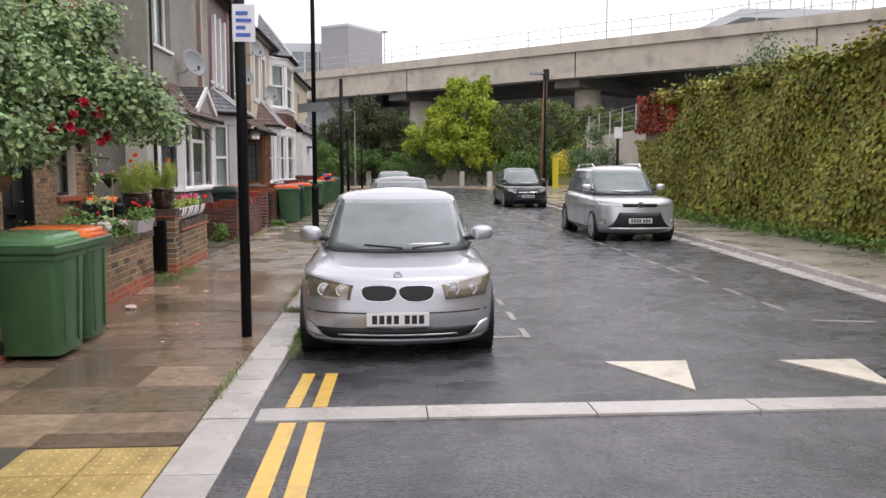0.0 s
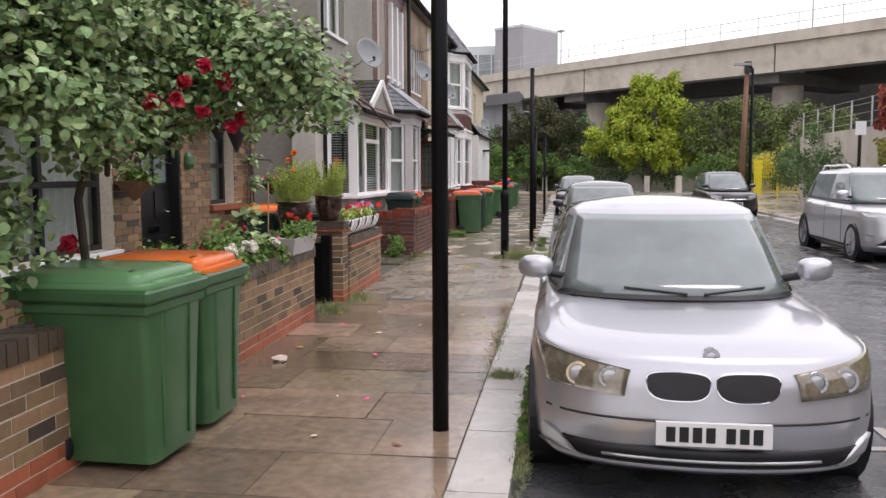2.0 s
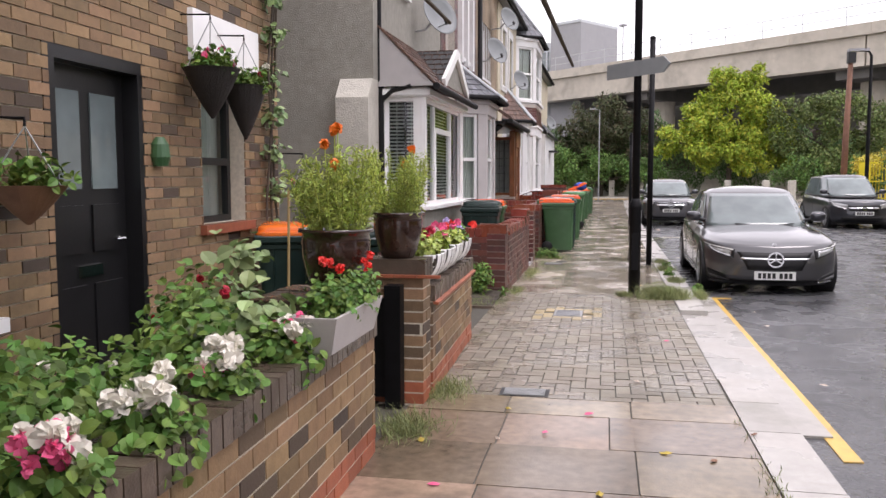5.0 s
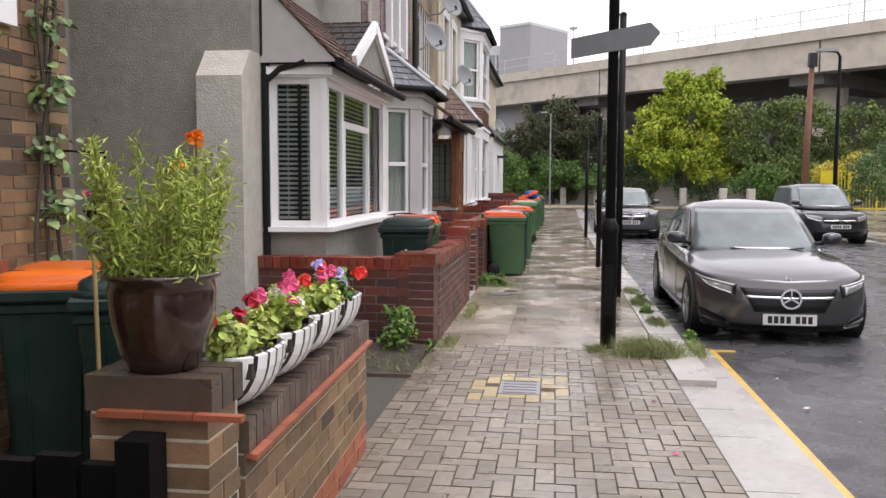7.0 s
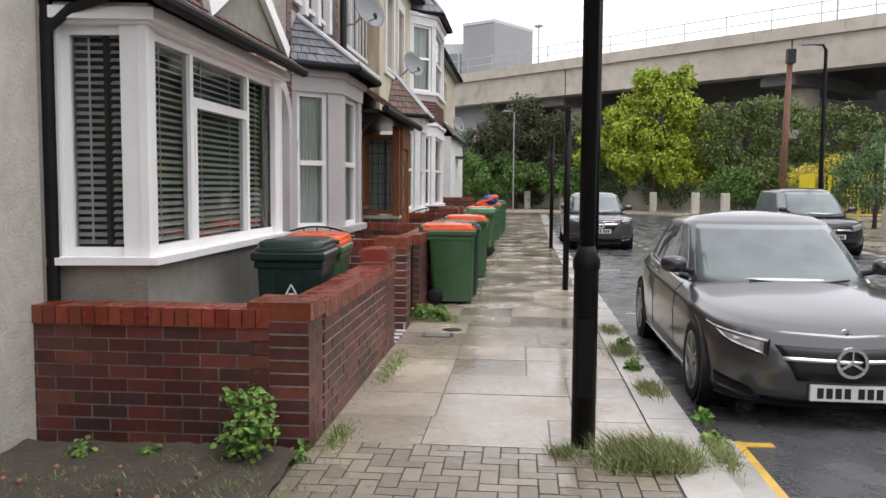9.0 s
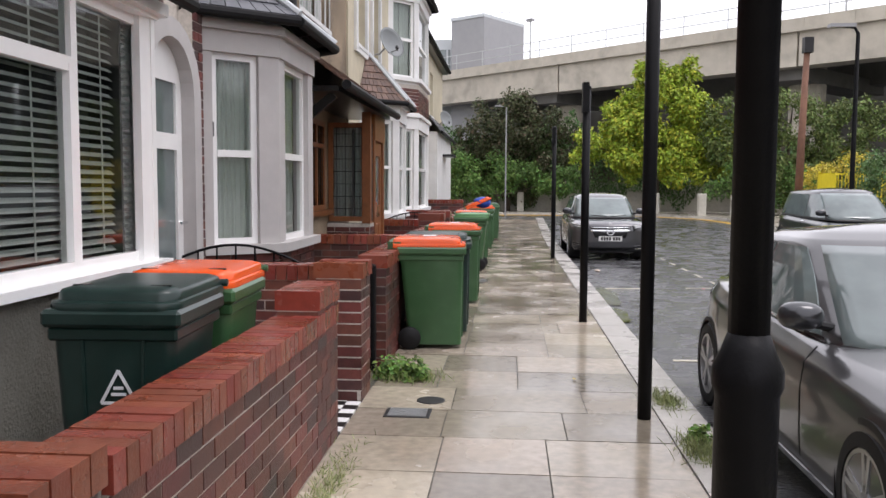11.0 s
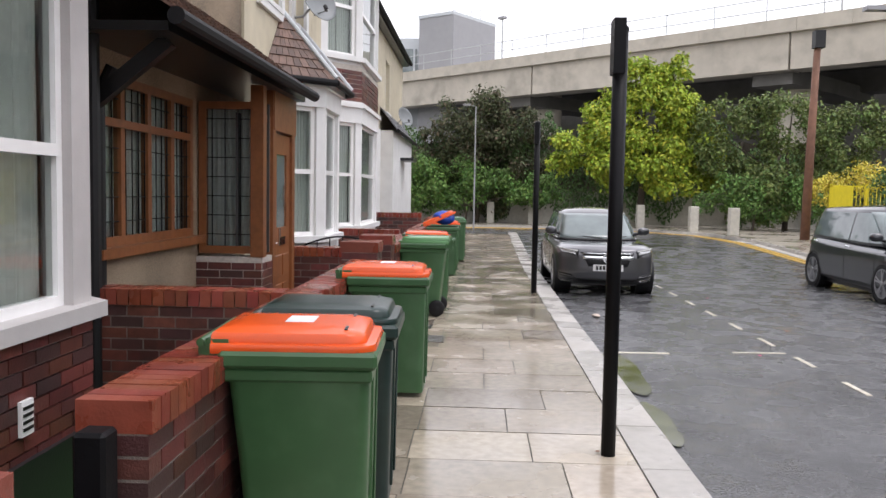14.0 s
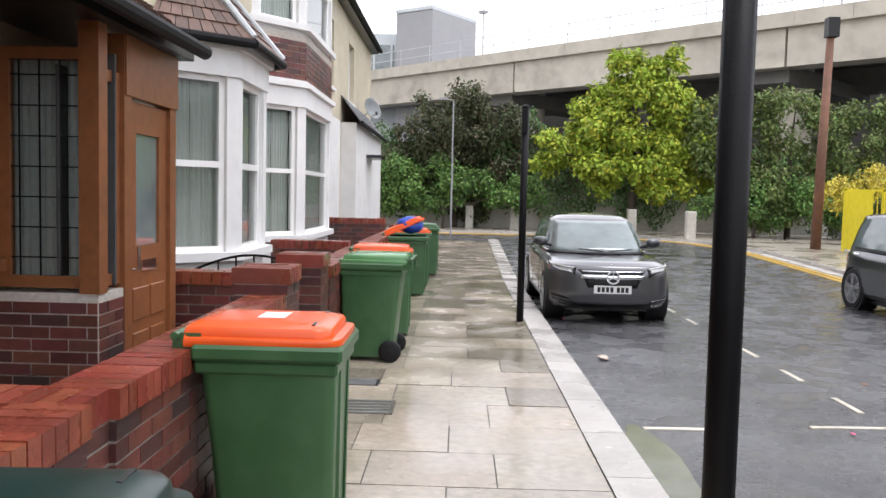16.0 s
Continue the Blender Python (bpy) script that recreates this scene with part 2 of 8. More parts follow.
GREYC = M("dark_grey_car_paint", (0.085, 0.084, 0.088), rough=0.3, metal=0.6, var=0.02, scale=40, bump=0.0, coat=1.0)
GREYC2 = M("mid_grey_car_paint", (0.1, 0.1, 0.108), rough=0.3, metal=0.6, var=0.02, scale=40, bump=0.0, coat=1.0)
BLACKC = M("black_blue_car_paint", (0.022, 0.024, 0.03), rough=0.3, metal=0.3, var=0.02, scale=40, bump=0.0, coat=1.0)
PLATEW = M("number_plate_white", (0.72, 0.72, 0.70), rough=0.3, var=0.03, bump=0.0)
INK = M("black_ink", (0.01, 0.01, 0.01), rough=0.4, var=0.05, bump=0.0)
CARGLASS = M("car_glass", (0.15, 0.185, 0.185), rough=0.03, var=0.25, scale=3, bump=0.0, spec=1.0)
LAMPG = M("headlamp_glass", (0.42, 0.43, 0.43), rough=0.08, metal=0.5, var=0.3, scale=25, bump=0.0, coat=1.0)
PANE = glass_material("window_pane", (0.72, 0.78, 0.76), 0.02, 1.55)
# dark grey for the painted shade of rooms, also used on roof decks
ROOMD = M("room_shade_and_deck", (0.06, 0.06, 0.06), rough=0.9, var=0.2, bump=0.0)
NET = M("net_curtain", (0.74, 0.75, 0.72), rough=0.9, var=0.1, scale=20, bump=0.3, bscale=30)
BLIND = M("white_blind_slat", (0.84, 0.84, 0.81), rough=0.5, var=0.06, bump=0.0)
GLAZE = M("brown_glazed_pot", (0.035, 0.016, 0.011), rough=0.13, var=0.3, scale=8, bump=0.05, coat=0.6)
TERRA = M("terracotta", (0.24, 0.12, 0.07), rough=0.6, var=0.25, scale=12, bump=0.2)
BASKET = M("wicker_basket", (0.02, 0.016, 0.014), rough=0.7, var=0.3, scale=40, bump=1.0, bscale=120)
LEAF_ROSE = M("rose_leaf", (0.175, 0.275, 0.105), rough=0.38, var=0.2, scale=8, bump=0.0, rnd="island", rvar=0.5, hue=0.02, tint=((0.3, 0.38, 0.16), 0.3))
LEAF_FERN = M("marigold_leaf", (0.36, 0.44, 0.09), rough=0.5, var=0.15, bump=0.0, rnd="island", rvar=0.45, hue=0.02)
TURF = M("artificial_turf", (0.05, 0.16, 0.03), rough=0.6, var=0.3, scale=60, bump=0.8, bscale=150)
LEAF_IVYB = M("bright_ivy_leaf", (0.11, 0.2, 0.05), spec=0.2, rough=0.4, var=0.3, scale=1, bump=0.0, rnd="island", rvar=0.5, hue=0.025)
LEAF_PALE = M("pale_hollyhock_leaf", (0.30, 0.40, 0.17), rough=0.5, var=0.2, bump=0.0, rnd="island", rvar=0.3, hue=0.015)
LEAF_BED = M("bedding_leaf", (0.11, 0.2, 0.042), spec=0.2, rough=0.45, var=0.15, bump=0.0, rnd="island", rvar=0.5, hue=0.03)
LEAF_TREE = M("yellow_green_leaf", (0.25, 0.34, 0.035), spec=0.2, rough=0.45, var=0.15, scale=1, bump=0.0, rnd="island", rvar=0.45, hue=0.02, tint=((0.48, 0.46, 0.05), 0.35))
LEAF_DARK = M("dark_shrub_leaf", (0.065, 0.082, 0.036), spec=0.2, rough=0.5, var=0.25, scale=1, bump=0.0, rnd="island", rvar=0.5, hue=0.03, tint=((0.11, 0.078, 0.05), 0.45))
LEAF_MID = M("mid_shrub_leaf", (0.115, 0.16, 0.045), spec=0.2, rough=0.45, var=0.25, scale=1, bump=0.0, rnd="island", rvar=0.5, hue=0.03, tint=((0.13, 0.15, 0.05), 0.35))
LEAF_IVY = M("ivy_leaf", (0.085, 0.15, 0.05), spec=0.2, rough=0.4, var=0.25, scale=1, bump=0.0, rnd="island", rvar=0.5, hue=0.025)
LEAF_CREEP = M("creeper_leaf", (0.20, 0.215, 0.035), spec=0.2, rough=0.45, var=0.25, scale=0.8, bump=0.0, rnd="island", rvar=0.5, hue=0.02, tint=((0.26, 0.16, 0.03), 0.28))
LEAF_RED = M("red_creeper_leaf", (0.24, 0.045, 0.02), spec=0.2, rough=0.45, var=0.25, bump=0.0, rnd="island", rvar=0.4, hue=0.03)
LEAF_YEL = M("yellow_shrub_leaf", (0.5, 0.42, 0.04), rough=0.45, var=0.2, bump=0.0, rnd="island", rvar=0.35, hue=0.02)
BARK = M("bark", (0.07, 0.055, 0.04), rough=0.85, var=0.3, scale=15, bump=0.6, bscale=40)
CRIMSON = M("crimson_petal", (0.42, 0.006, 0.03), rough=0.5, var=0.15, bump=0.0, rnd="island", rvar=0.3)
PINK = M("pink_petal", (0.75, 0.10, 0.24), rough=0.5, var=0.1, bump=0.0, rnd="island", rvar=0.25)
SCARLET = M("scarlet_petal", (0.75, 0.03, 0.02), rough=0.5, var=0.1, bump=0.0, rnd="island", rvar=0.2)
WPETAL = M("white_petal", (0.8, 0.77, 0.68), rough=0.5, var=0.08, bump=0.0, rnd="island", rvar=0.12)
OPETAL = M("orange_petal", (0.85, 0.2, 0.01), rough=0.5, var=0.1, bump=0.0, rnd="island", rvar=0.2)
LILAC = M("lilac_petal", (0.52, 0.44, 0.75), rough=0.5, var=0.1, bump=0.0, rnd="island", rvar=0.25)
BLUEBAG = M("blue_bag", (0.02, 0.07, 0.42), rough=0.35, var=0.2, bump=0.3, bscale=20)
SIGNM = M("grey_sign_back", (0.22, 0.235, 0.24), rough=0.5, var=0.08, bump=0.0)
SIGNW = M("white_sign", (0.75, 0.76, 0.78), rough=0.4, var=0.05, bump=0.0)
BLUE = M("blue_ink", (0.05, 0.12, 0.45), rough=0.4, var=0.05, bump=0.0)
REDBUS = M("red_train_paint", (0.55, 0.03, 0.03), rough=0.35, var=0.05, bump=0.0)
GREENSLAB = M("puddle_algae", (0.06, 0.065, 0.02), var=0.4, scale=10, bump=0.1, wet=(0.02, 0.25, 3))
LITTER = M("pale_litter", (0.6, 0.5, 0.42), rough=0.6, var=0.2, bump=0.1)


# ---------------------------------------------------------------- builders
def part(name, bm, material, parent, label="", smooth=False):
    me = bpy.data.meshes.new(name)
    bm.to_mesh(me)
    bm.free()
    me.materials.append(material)
    if smooth:
        me.shade_smooth()
        if smooth == "edges":
            me.set_sharp_from_angle(angle=radians(38))
    ob = new(name, me)
    ob.parent = parent
    if label:
        tagged(ob, label)
    return ob


def thing(name, label, category, at=(0, 0, 0), rz=0.0, group="", kind=""):
    ob = new(name)
    ob.empty_display_size = 0.1
    ob.matrix_basis = pose(*at, 0, 0, rz)
    return tagged(ob, label, category, group, kind)


def solid(name, bm, material, label, category, group="", kind="", smooth=False):
    return tagged(part(name, bm, material, None, "", smooth), label, category, group, kind)


def box(bm, x0, x1, y0, y1, z0, z1, bevel=0.0):
    v = [bm.verts.new((x, y, z)) for z in (z0, z1) for x, y in ((x0, y0), (x1, y0), (x1, y1), (x0, y1))]
    fs = [bm.faces.new([v[i] for i in q]) for q in ((3, 2, 1, 0), (4, 5, 6, 7), (0, 1, 5, 4), (1, 2, 6, 5), (2, 3, 7, 6), (3, 0, 4, 7))]
    if bevel:
        es = {e for f in fs for e in f.edges}
        bmesh.ops.bevel(bm, geom=list(es), offset=bevel, segments=1, affect="EDGES", profile=0.5)
    return bm


def B(*a):
    return box(bmesh.new(), *a)


def prism(bm, pts, z0, z1):
    """A prism over the plan polygon pts (counter-clockwise)."""
    a = [bm.verts.new((x, y, z0)) for x, y in pts]
    b = [bm.verts.new((x, y, z1)) for x, y in pts]
    bm.faces.new(a[::-1])
    bm.faces.new(b)
    for i in range(len(pts)):
        j = (i + 1) % len(pts)
        bm.faces.new((a[i], a[j], b[j], b[i]))
    return bm


def tube(bm, path, radii, seg=10, cap=True):
    """A round tube along a path of points."""
    rings = []
    path = [Vector(p) for p in path]
    for i, p in enumerate(path):
        d = (path[min(i + 1, len(path) - 1)] - path[max(i - 1, 0)]).normalized()
        u = d.orthogonal().normalized() if i == 0 else (u - d * u.dot(d)).normalized()
        w = d.cross(u)
        r = radii[i] if isinstance(radii, (list, tuple)) else radii
        rings.append([bm.verts.new(p + (u * math.cos(a) + w * math.sin(a)) * r) for a in [2 * math.pi * k / seg for k in range(seg)]])
    for a, b in zip(rings, rings[1:]):
        for k in range(seg):
            bm.faces.new((a[k], a[(k + 1) % seg], b[(k + 1) % seg], b[k]))
    if cap:
        bm.faces.new(rings[0][::-1])
        bm.faces.new(rings[-1])
    return bm


def lathe(bm, profile, seg=24, at=(0, 0, 0)):
    rings = []
    for r, z in profile:
        rings.append([bm.verts.new((at[0] + r * math.cos(2 * math.pi * k / seg), at[1] + r * math.sin(2 * math.pi * k / seg), at[2] + z)) for k in range(seg)])
    for a, b in zip(rings, rings[1:]):
        for k in range(seg):
            bm.faces.new((a[k], a[(k + 1) % seg], b[(k + 1) % seg], b[k]))
    bm.faces.new(rings[0][::-1])
    bm.faces.new(rings[-1])
    return bm


def strip(bm, a, b, width, height):
    """A flat bar between two points, width across and height up."""
    a, b = Vector(a), Vector(b)
    d = (b - a).normalized()
    s = d.cross(Vector((0, 0, 1)))
    s = (s.normalized() if s.length > 0.01 else Vector((1, 0, 0))) * width / 2
    u = s.cross(d).normalized() * height / 2
    v = [bm.verts.new(p + i * s + j * u) for p in (a, b) for i, j in ((-1, -1), (1, -1), (1, 1), (-1, 1))]
    for q in ((3, 2, 1, 0), (4, 5, 6, 7), (0, 1, 5, 4), (1, 2, 6, 5), (2, 3, 7, 6), (3, 0, 4, 7)):
        bm.faces.new([v[i] for i in q])
    return bm


CUBE = np.array([(x, y, z) for z in (-1, 1) for x, y in ((-1, -1), (1, -1), (1, 1), (-1, 1))], float)
CUBEF = [(3, 2, 1, 0), (4, 5, 6, 7), (0, 1, 5, 4), (1, 2, 6, 5), (2, 3, 7, 6), (3, 0, 4, 7)]


def many_boxes(name, rows, material, parent, label=""):
    """Many boxes in one mesh: rows of centre and half sizes."""
    a = np.array(rows, float)
    v = (a[:, None, :3] + CUBE[None] * a[:, None, 3:6]).reshape(-1, 3)
    f = (np.arange(len(a))[:, None, None] * 8 + np.array(CUBEF)[None]).reshape(-1, 4)
    me = bpy.data.meshes.new(name)
    me.from_pydata(v.tolist(), [], f.tolist())
    me.materials.append(material)
    ob = new(name, me)
    ob.parent = parent
    return tagged(ob, label, kind="stuff")


BRICKS = {}


def brick_mesh(name, hx, hy, hz, material):
    key = (name, round(hx, 3), round(hy, 3), round(hz, 3), material.name)
    if key not in BRICKS:
        bm = B(-hx, hx, -hy, hy, -hz, hz)
        me = bpy.data.meshes.new(name)
        bm.to_mesh(me)
        bm.free()
        me.materials.append(material)
        BRICKS[key] = me
    return BRICKS[key]


def piece(name, me, parent, x, y, z, rz=0.0):
    ob = new(name, me)
    ob.parent = parent
    ob.matrix_basis = pose(x, y, z, 0, 0, rz)
    return ob


def leaves(name, pts, size, material, parent, normals=None, spread=0.8, label="", droop=0.2, kind="", narrow=0.55, fine=False):
    """Folded leaves of two triangles at the given points, or of eight with rounded edges."""
    pts = np.asarray(pts, float)
    k = len(pts)
    g = np.random.default_rng(k + int(size * 1000))
    nn = g.normal(size=(k, 3)) if normals is None else np.asarray(normals, float) + spread * g.normal(size=(k, 3))
    if normals is None:
        nn[:, 2] = np.abs(nn[:, 2]) + 0.3
    nn /= np.linalg.norm(nn, axis=1)[:, None]
    d = g.normal(size=(k, 3))
    d[:, 2] -= droop * 3
    d -= nn * (d * nn).sum(1)[:, None]
    d /= np.linalg.norm(d, axis=1)[:, None] + 1e-9
    s = np.cross(nn, d)
    L = size * g.uniform(0.6, 1.25, size=(k, 1))
    if fine:
        tpl = [(0, 0, 0), (0.2, 0.4, 0.1), (0.48, 0.5, 0.13), (0.8, 0.3, 0.06), (1, 0, -0.1), (0.8, -0.3, 0.06), (0.48, -0.5, 0.13), (0.2, -0.4, 0.1), (0.5, 0, 0.0)]
        v = np.stack([pts + d * L * a + s * L * narrow * b + nn * L * c for a, b, c in tpl], 1).reshape(-1, 3)
        f = (np.arange(k)[:, None, None] * 9 + np.array([(q, (q + 1) % 8, 8) for q in range(8)])[None]).reshape(-1, 3)
        me = bpy.data.meshes.new(name)
        me.from_pydata(v.tolist(), [], f.tolist())
        me.materials.append(material)
        ob = new(name, me)
        ob.parent = parent
        return tagged(ob, label, kind=kind)
    v = np.stack([pts, pts + d * L * 0.45 + s * L * narrow * 0.5 + nn * L * 0.1, pts + d * L - nn * L * 0.05, pts + d * L * 0.45 - s * L * narrow * 0.5 + nn * L * 0.1], 1).reshape(-1, 3)
    i = np.arange(k)[:, None] * 4
    f = np.concatenate([i + [0, 1, 2], i + [0, 2, 3]], 1).reshape(-1, 3)
    me = bpy.data.meshes.new(name)
    me.from_pydata(v.tolist(), [], f.tolist())
    me.materials.append(material)
    ob = new(name, me)
    ob.parent = parent
    return tagged(ob, label, kind=kind)


def blob(g, centres, radii, count, shell=0.55):
    """Points in the outer part of several round clumps."""
    c = np.asarray(centres, float)
    w = np.array([max(r) if isinstance(r, (tuple, list)) else r for r in radii]) ** 2
    pick = g.choice(len(c), size=count, p=w / w.sum())
    d = g.normal(size=(count, 3))
    d /= np.linalg.norm(d, axis=1)[:, None]
    r = g.uniform(shell, 1.05, size=(count, 1))
    rr = np.array([r_ if isinstance(r_, (tuple, list)) else (r_, r_, r_) for r_ in radii], float)[pick]
    return c[pick] + d * r * rr, d


# ---------------------------------------------------------------- ground and road
def rise(y):
    s = min(max((y - 38) / 12, 0), 1)
    return 0.33 * s * s * (3 - 2 * s)


def road_z(y):
    ramp = min(max((y - 6.9) / 1.4, 0), 1)
    return -0.015 - 0.075 * ramp + rise(y)


def sheet(bm, xs, ys, zf):
    g = [[bm.verts.new((x, y, zf(x, y))) for x in xs] for y in ys]
    for a, b in zip(g, g[1:]):
        for i in range(len(xs) - 1):
            bm.faces.new((a[i], a[i + 1], b[i + 1], b[i]))
    return bm


RY = [-60, -20, 0, 3, 6, 6.9, 7.6, 8.3, 12, 20, 30, 38] + [38 + 1.5 * i for i in range(1, 9)] + [56, 70, 120]
solid("ground", sheet(bmesh.new(), [-900, -300, -90, -40, 0, 40, 90, 300, 900], [-900, -300, -60, 0, 38, 60, 120, 300, 900], lambda x, y: -0.35), GRASS, "rough grass ground reaching to the horizon", "ground", kind="structure")
solid("road", sheet(bmesh.new(), [-70, -30, -6, -0.13, 1, 2, 3, 4, 5, 6, 7, 12, 40, 70], RY, lambda x, y: road_z(y) + (0.018 * (1 - ((x - 3.5) / 3.7) ** 2) if -0.2 < x < 7.3 and y > 8 else 0)), ASPHALT, "wet dark asphalt residential road with damp patches", "road", kind="structure")

# raised table edge: long pale stone strip across the road
table = thing("table_edge", "pale stone edging strip set across the wet road", "kerb strip", kind="structure")
for i in range(8):
    x0 = -0.1 + i * 1.03
    bm = bmesh.new()
    y = 6.38 + 0.012 * x0
    prism(bm, [(x0 + 0.004, y), (x0 + 1.024, y + 0.012), (x0 + 1.02, y + 0.262), (x0, y + 0.25)], -0.08, 0.0)
    part("stone", bm, KERBM, table)


def mark(name, pts, material, label, lift=0.006):
    """A painted mark on the road."""
    bm = bmesh.new()
    crown = lambda x, y: road_z(y) + (0.018 * (1 - ((x - 3.5) / 3.7) ** 2) if y > 8 else 0) + lift
    top = [bm.verts.new((x, y, crown(x, y))) for x, y in pts]
    low = [bm.verts.new((x, y, crown(x, y) - 0.012)) for x, y in pts]
    bm.faces.new(top)
    for i in range(len(pts)):
        j = (i + 1) % len(pts)
        bm.faces.new((low[i], low[j], top[j], top[i]))
    return solid(name, bm, material, label, "road marking", kind="structure")


mark("road_marking", [(2.76, 6.92), (3.08, 7.99), (2.41, 7.99)], PAINTW, "worn white triangle painted on the road ramp", 0.012)
mark("road_marking", [(4.16, 6.92), (4.46, 7.95), (3.83, 7.95)], PAINTW, "worn white triangle painted on the road ramp", 0.012)
mark("road_marking", [(5.56, 6.95), (5.88, 7.95), (5.25, 7.95)], PAINTW, "worn white triangle painted on the road ramp", 0.012)
for x in (0.05, 0.22):
    mark("road_marking", [(x, 1), (x + 0.1, 1), (x + 0.1, 6.36), (x, 6.36)], PAINTY, "worn double yellow line beside the kerb")
    mark("road_marking", [(x - 0.005, 6.65), (x + 0.085, 6.65), (x + 0.09, 7.66), (x - 0.0, 7.66)], PAINTY, "worn double yellow line beside the kerb", 0.014)
mark("road_marking", [(0.04, 12.9), (0.14, 12.9), (0.15, 19.0), (0.05, 19.0)], PAINTY, "worn single yellow line beside the kerb")
mark("road_marking", [(0.05, 18.9), (0.33, 18.9), (0.33, 18.98), (0.05, 18.98)], PAINTY, "short yellow end bar of a line")
for y0 in np.arange(9.0, 12.6, 0.9):
    mark("road_marking", [(1.93, y0), (1.99, y0), (1.99, y0 + 0.45), (1.93, y0 + 0.45)], PAINTF, "thin white dash of a parking bay line")
mark("road_marking", [(1.6, 9.0), (1.98, 9.04), (1.98, 9.1), (1.6, 9.06)], PAINTF, "thin white end line of a parking bay")
for y0 in np.arange(21.0, 52, 1.15):
    mark("road_marking", [(1.93, y0), (1.98, y0), (1.98, y0 + 0.5), (1.93, y0 + 0.5)], PAINTW, "thin white dash of a parking bay line")
for y0 in (24.2, 29.6):
    mark("road_marking", [(0.1, y0), (0.66, y0), (0.66, y0 + 0.06), (0.1, y0 + 0.06)], PAINTW, "thin white end line of a parking bay")
    mark("road_marking", [(1.36, y0 + 0.12), (1.93, y0 + 0.14), (1.93, y0 + 0.19), (1.36, y0 + 0.17)], PAINTW, "thin white end line of a parking bay")
for y0 in np.arange(10.3, 34, 1.1):
    mark("road_marking", [(4.98, y0), (5.04, y0), (5.04, y0 + 0.55), (4.98, y0 + 0.55)], PAINTF, "thin white dash of a parking bay line")
mark("road_marking", [(5.0, 9.66), (5.62, 9.55), (5.62, 9.61), (5.0, 9.72)], PAINTF, "thin white end line of a parking bay")

# ---------------------------------------------------------------- near pavement
KIN, KOUT, WF = -0.42, -0.13, -2.4
pav = thing("pavement", "wet brown-grey flagstone pavement with damp patches", "pavement", kind="structure")
PY = [-12, 38] + [38 + 2 * i for i in range(1, 6)]


def slab_bed(bm, x0, x1, ys, lift):
    lo = [[bm.verts.new((x, y, rise(y) + z)) for x, z in ((x0, -0.3), (x1, -0.3), (x1, lift), (x0, lift))] for y in ys]
    for a, b in zip(lo, lo[1:]):
        for i in range(4):
            bm.faces.new((a[i], a[(i + 1) % 4], b[(i + 1) % 4], b[i]))
    bm.faces.new(lo[0])
    bm.faces.new(lo[-1][::-1])
    bmesh.ops.recalc_face_normals(bm, faces=bm.faces)
    return bm


part("bed", slab_bed(bmesh.new(), -4.6, KIN, PY, -0.008), JOINT, pav, "dark dirt between the flags")
kerb = thing("kerb", "pale granite kerb stones along the wet gutter", "kerb", kind="structure")
y = -6.0
g = random.Random(3)
while y < 48:
    ln = g.choice((0.9, 0.9, 0.62))
    if 14.0 < y < 17.2:
        top = -0.045
    else:
        top = 0.002 if y > 6.4 else -0.004
    me = brick_mesh("kerb_stone", (KOUT - KIN) / 2 - 0.003, ln / 2 - 0.004, 0.12, KERBM)
    piece("kerb_stone", me, kerb, (KIN + KOUT) / 2, y + ln / 2, rise(y + ln / 2) - 0.12 + top, g.uniform(-0.25, 0.25))
    y += ln
part("gutter", slab_bed(bmesh.new(), KOUT, KOUT + 0.22, [13.3, 19.0], -0.072), KERBM, kerb, "pale worn gutter slabs")

y = -3.0
g = random.Random(11)
while y < 47.3:
    d = 0.6
    if 5.0 < y < 5.95 and y + d > 5.9:
        d = 0.6
    if y < 13.58 < y + d + 0.05:
        d = 13.58 - y
    if 13.5 < y < 18.4:
        y = 18.45
    x = KIN - 0.004
    widths = g.choice(((0.62, 0.75, 0.61), (0.9, 0.6, 0.48), (0.45, 0.9, 0.63), (0.75, 0.6, 0.63)))
    for w in widths:
        if not (y < 5.6 and x > -1.22):
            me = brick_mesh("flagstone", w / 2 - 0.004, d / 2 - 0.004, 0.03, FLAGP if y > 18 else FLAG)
            z = g.uniform(-0.003, 0.003)
            ob = piece("flagstone", me, pav, x - w / 2, y + d / 2, rise(y + d / 2) - 0.03 + z)
            ob.matrix_basis = ob.matrix_basis @ pose(0, 0, 0, g.uniform(-0.25, 0.25), g.uniform(-0.2, 0.2), 0)
        x -= w
    y += d
# tactile corner and its border
for i in range(2):
    for j in range(3):
        bm = B(-0.196, 0.196, -0.196, 0.196, -0.03, 0.0)
        for a in range(6):
            for b in range(6):
                lathe(bm, [(0.014, 0), (0.009, 0.005)], 8, ((a - 2.5) * 0.064, (b - 2.5) * 0.064, 0.0))
        ob = part("tactile_slab", bm, TACT, pav)
        ob.matrix_basis = pose(KIN - 0.2 - i * 0.4, 5.75 - j * 0.4, 0.001)
bm = B(-1.22, -0.43, 5.96, 6.19, -0.03, 0.004)
part("border_slab", bm, FLAG, pav)

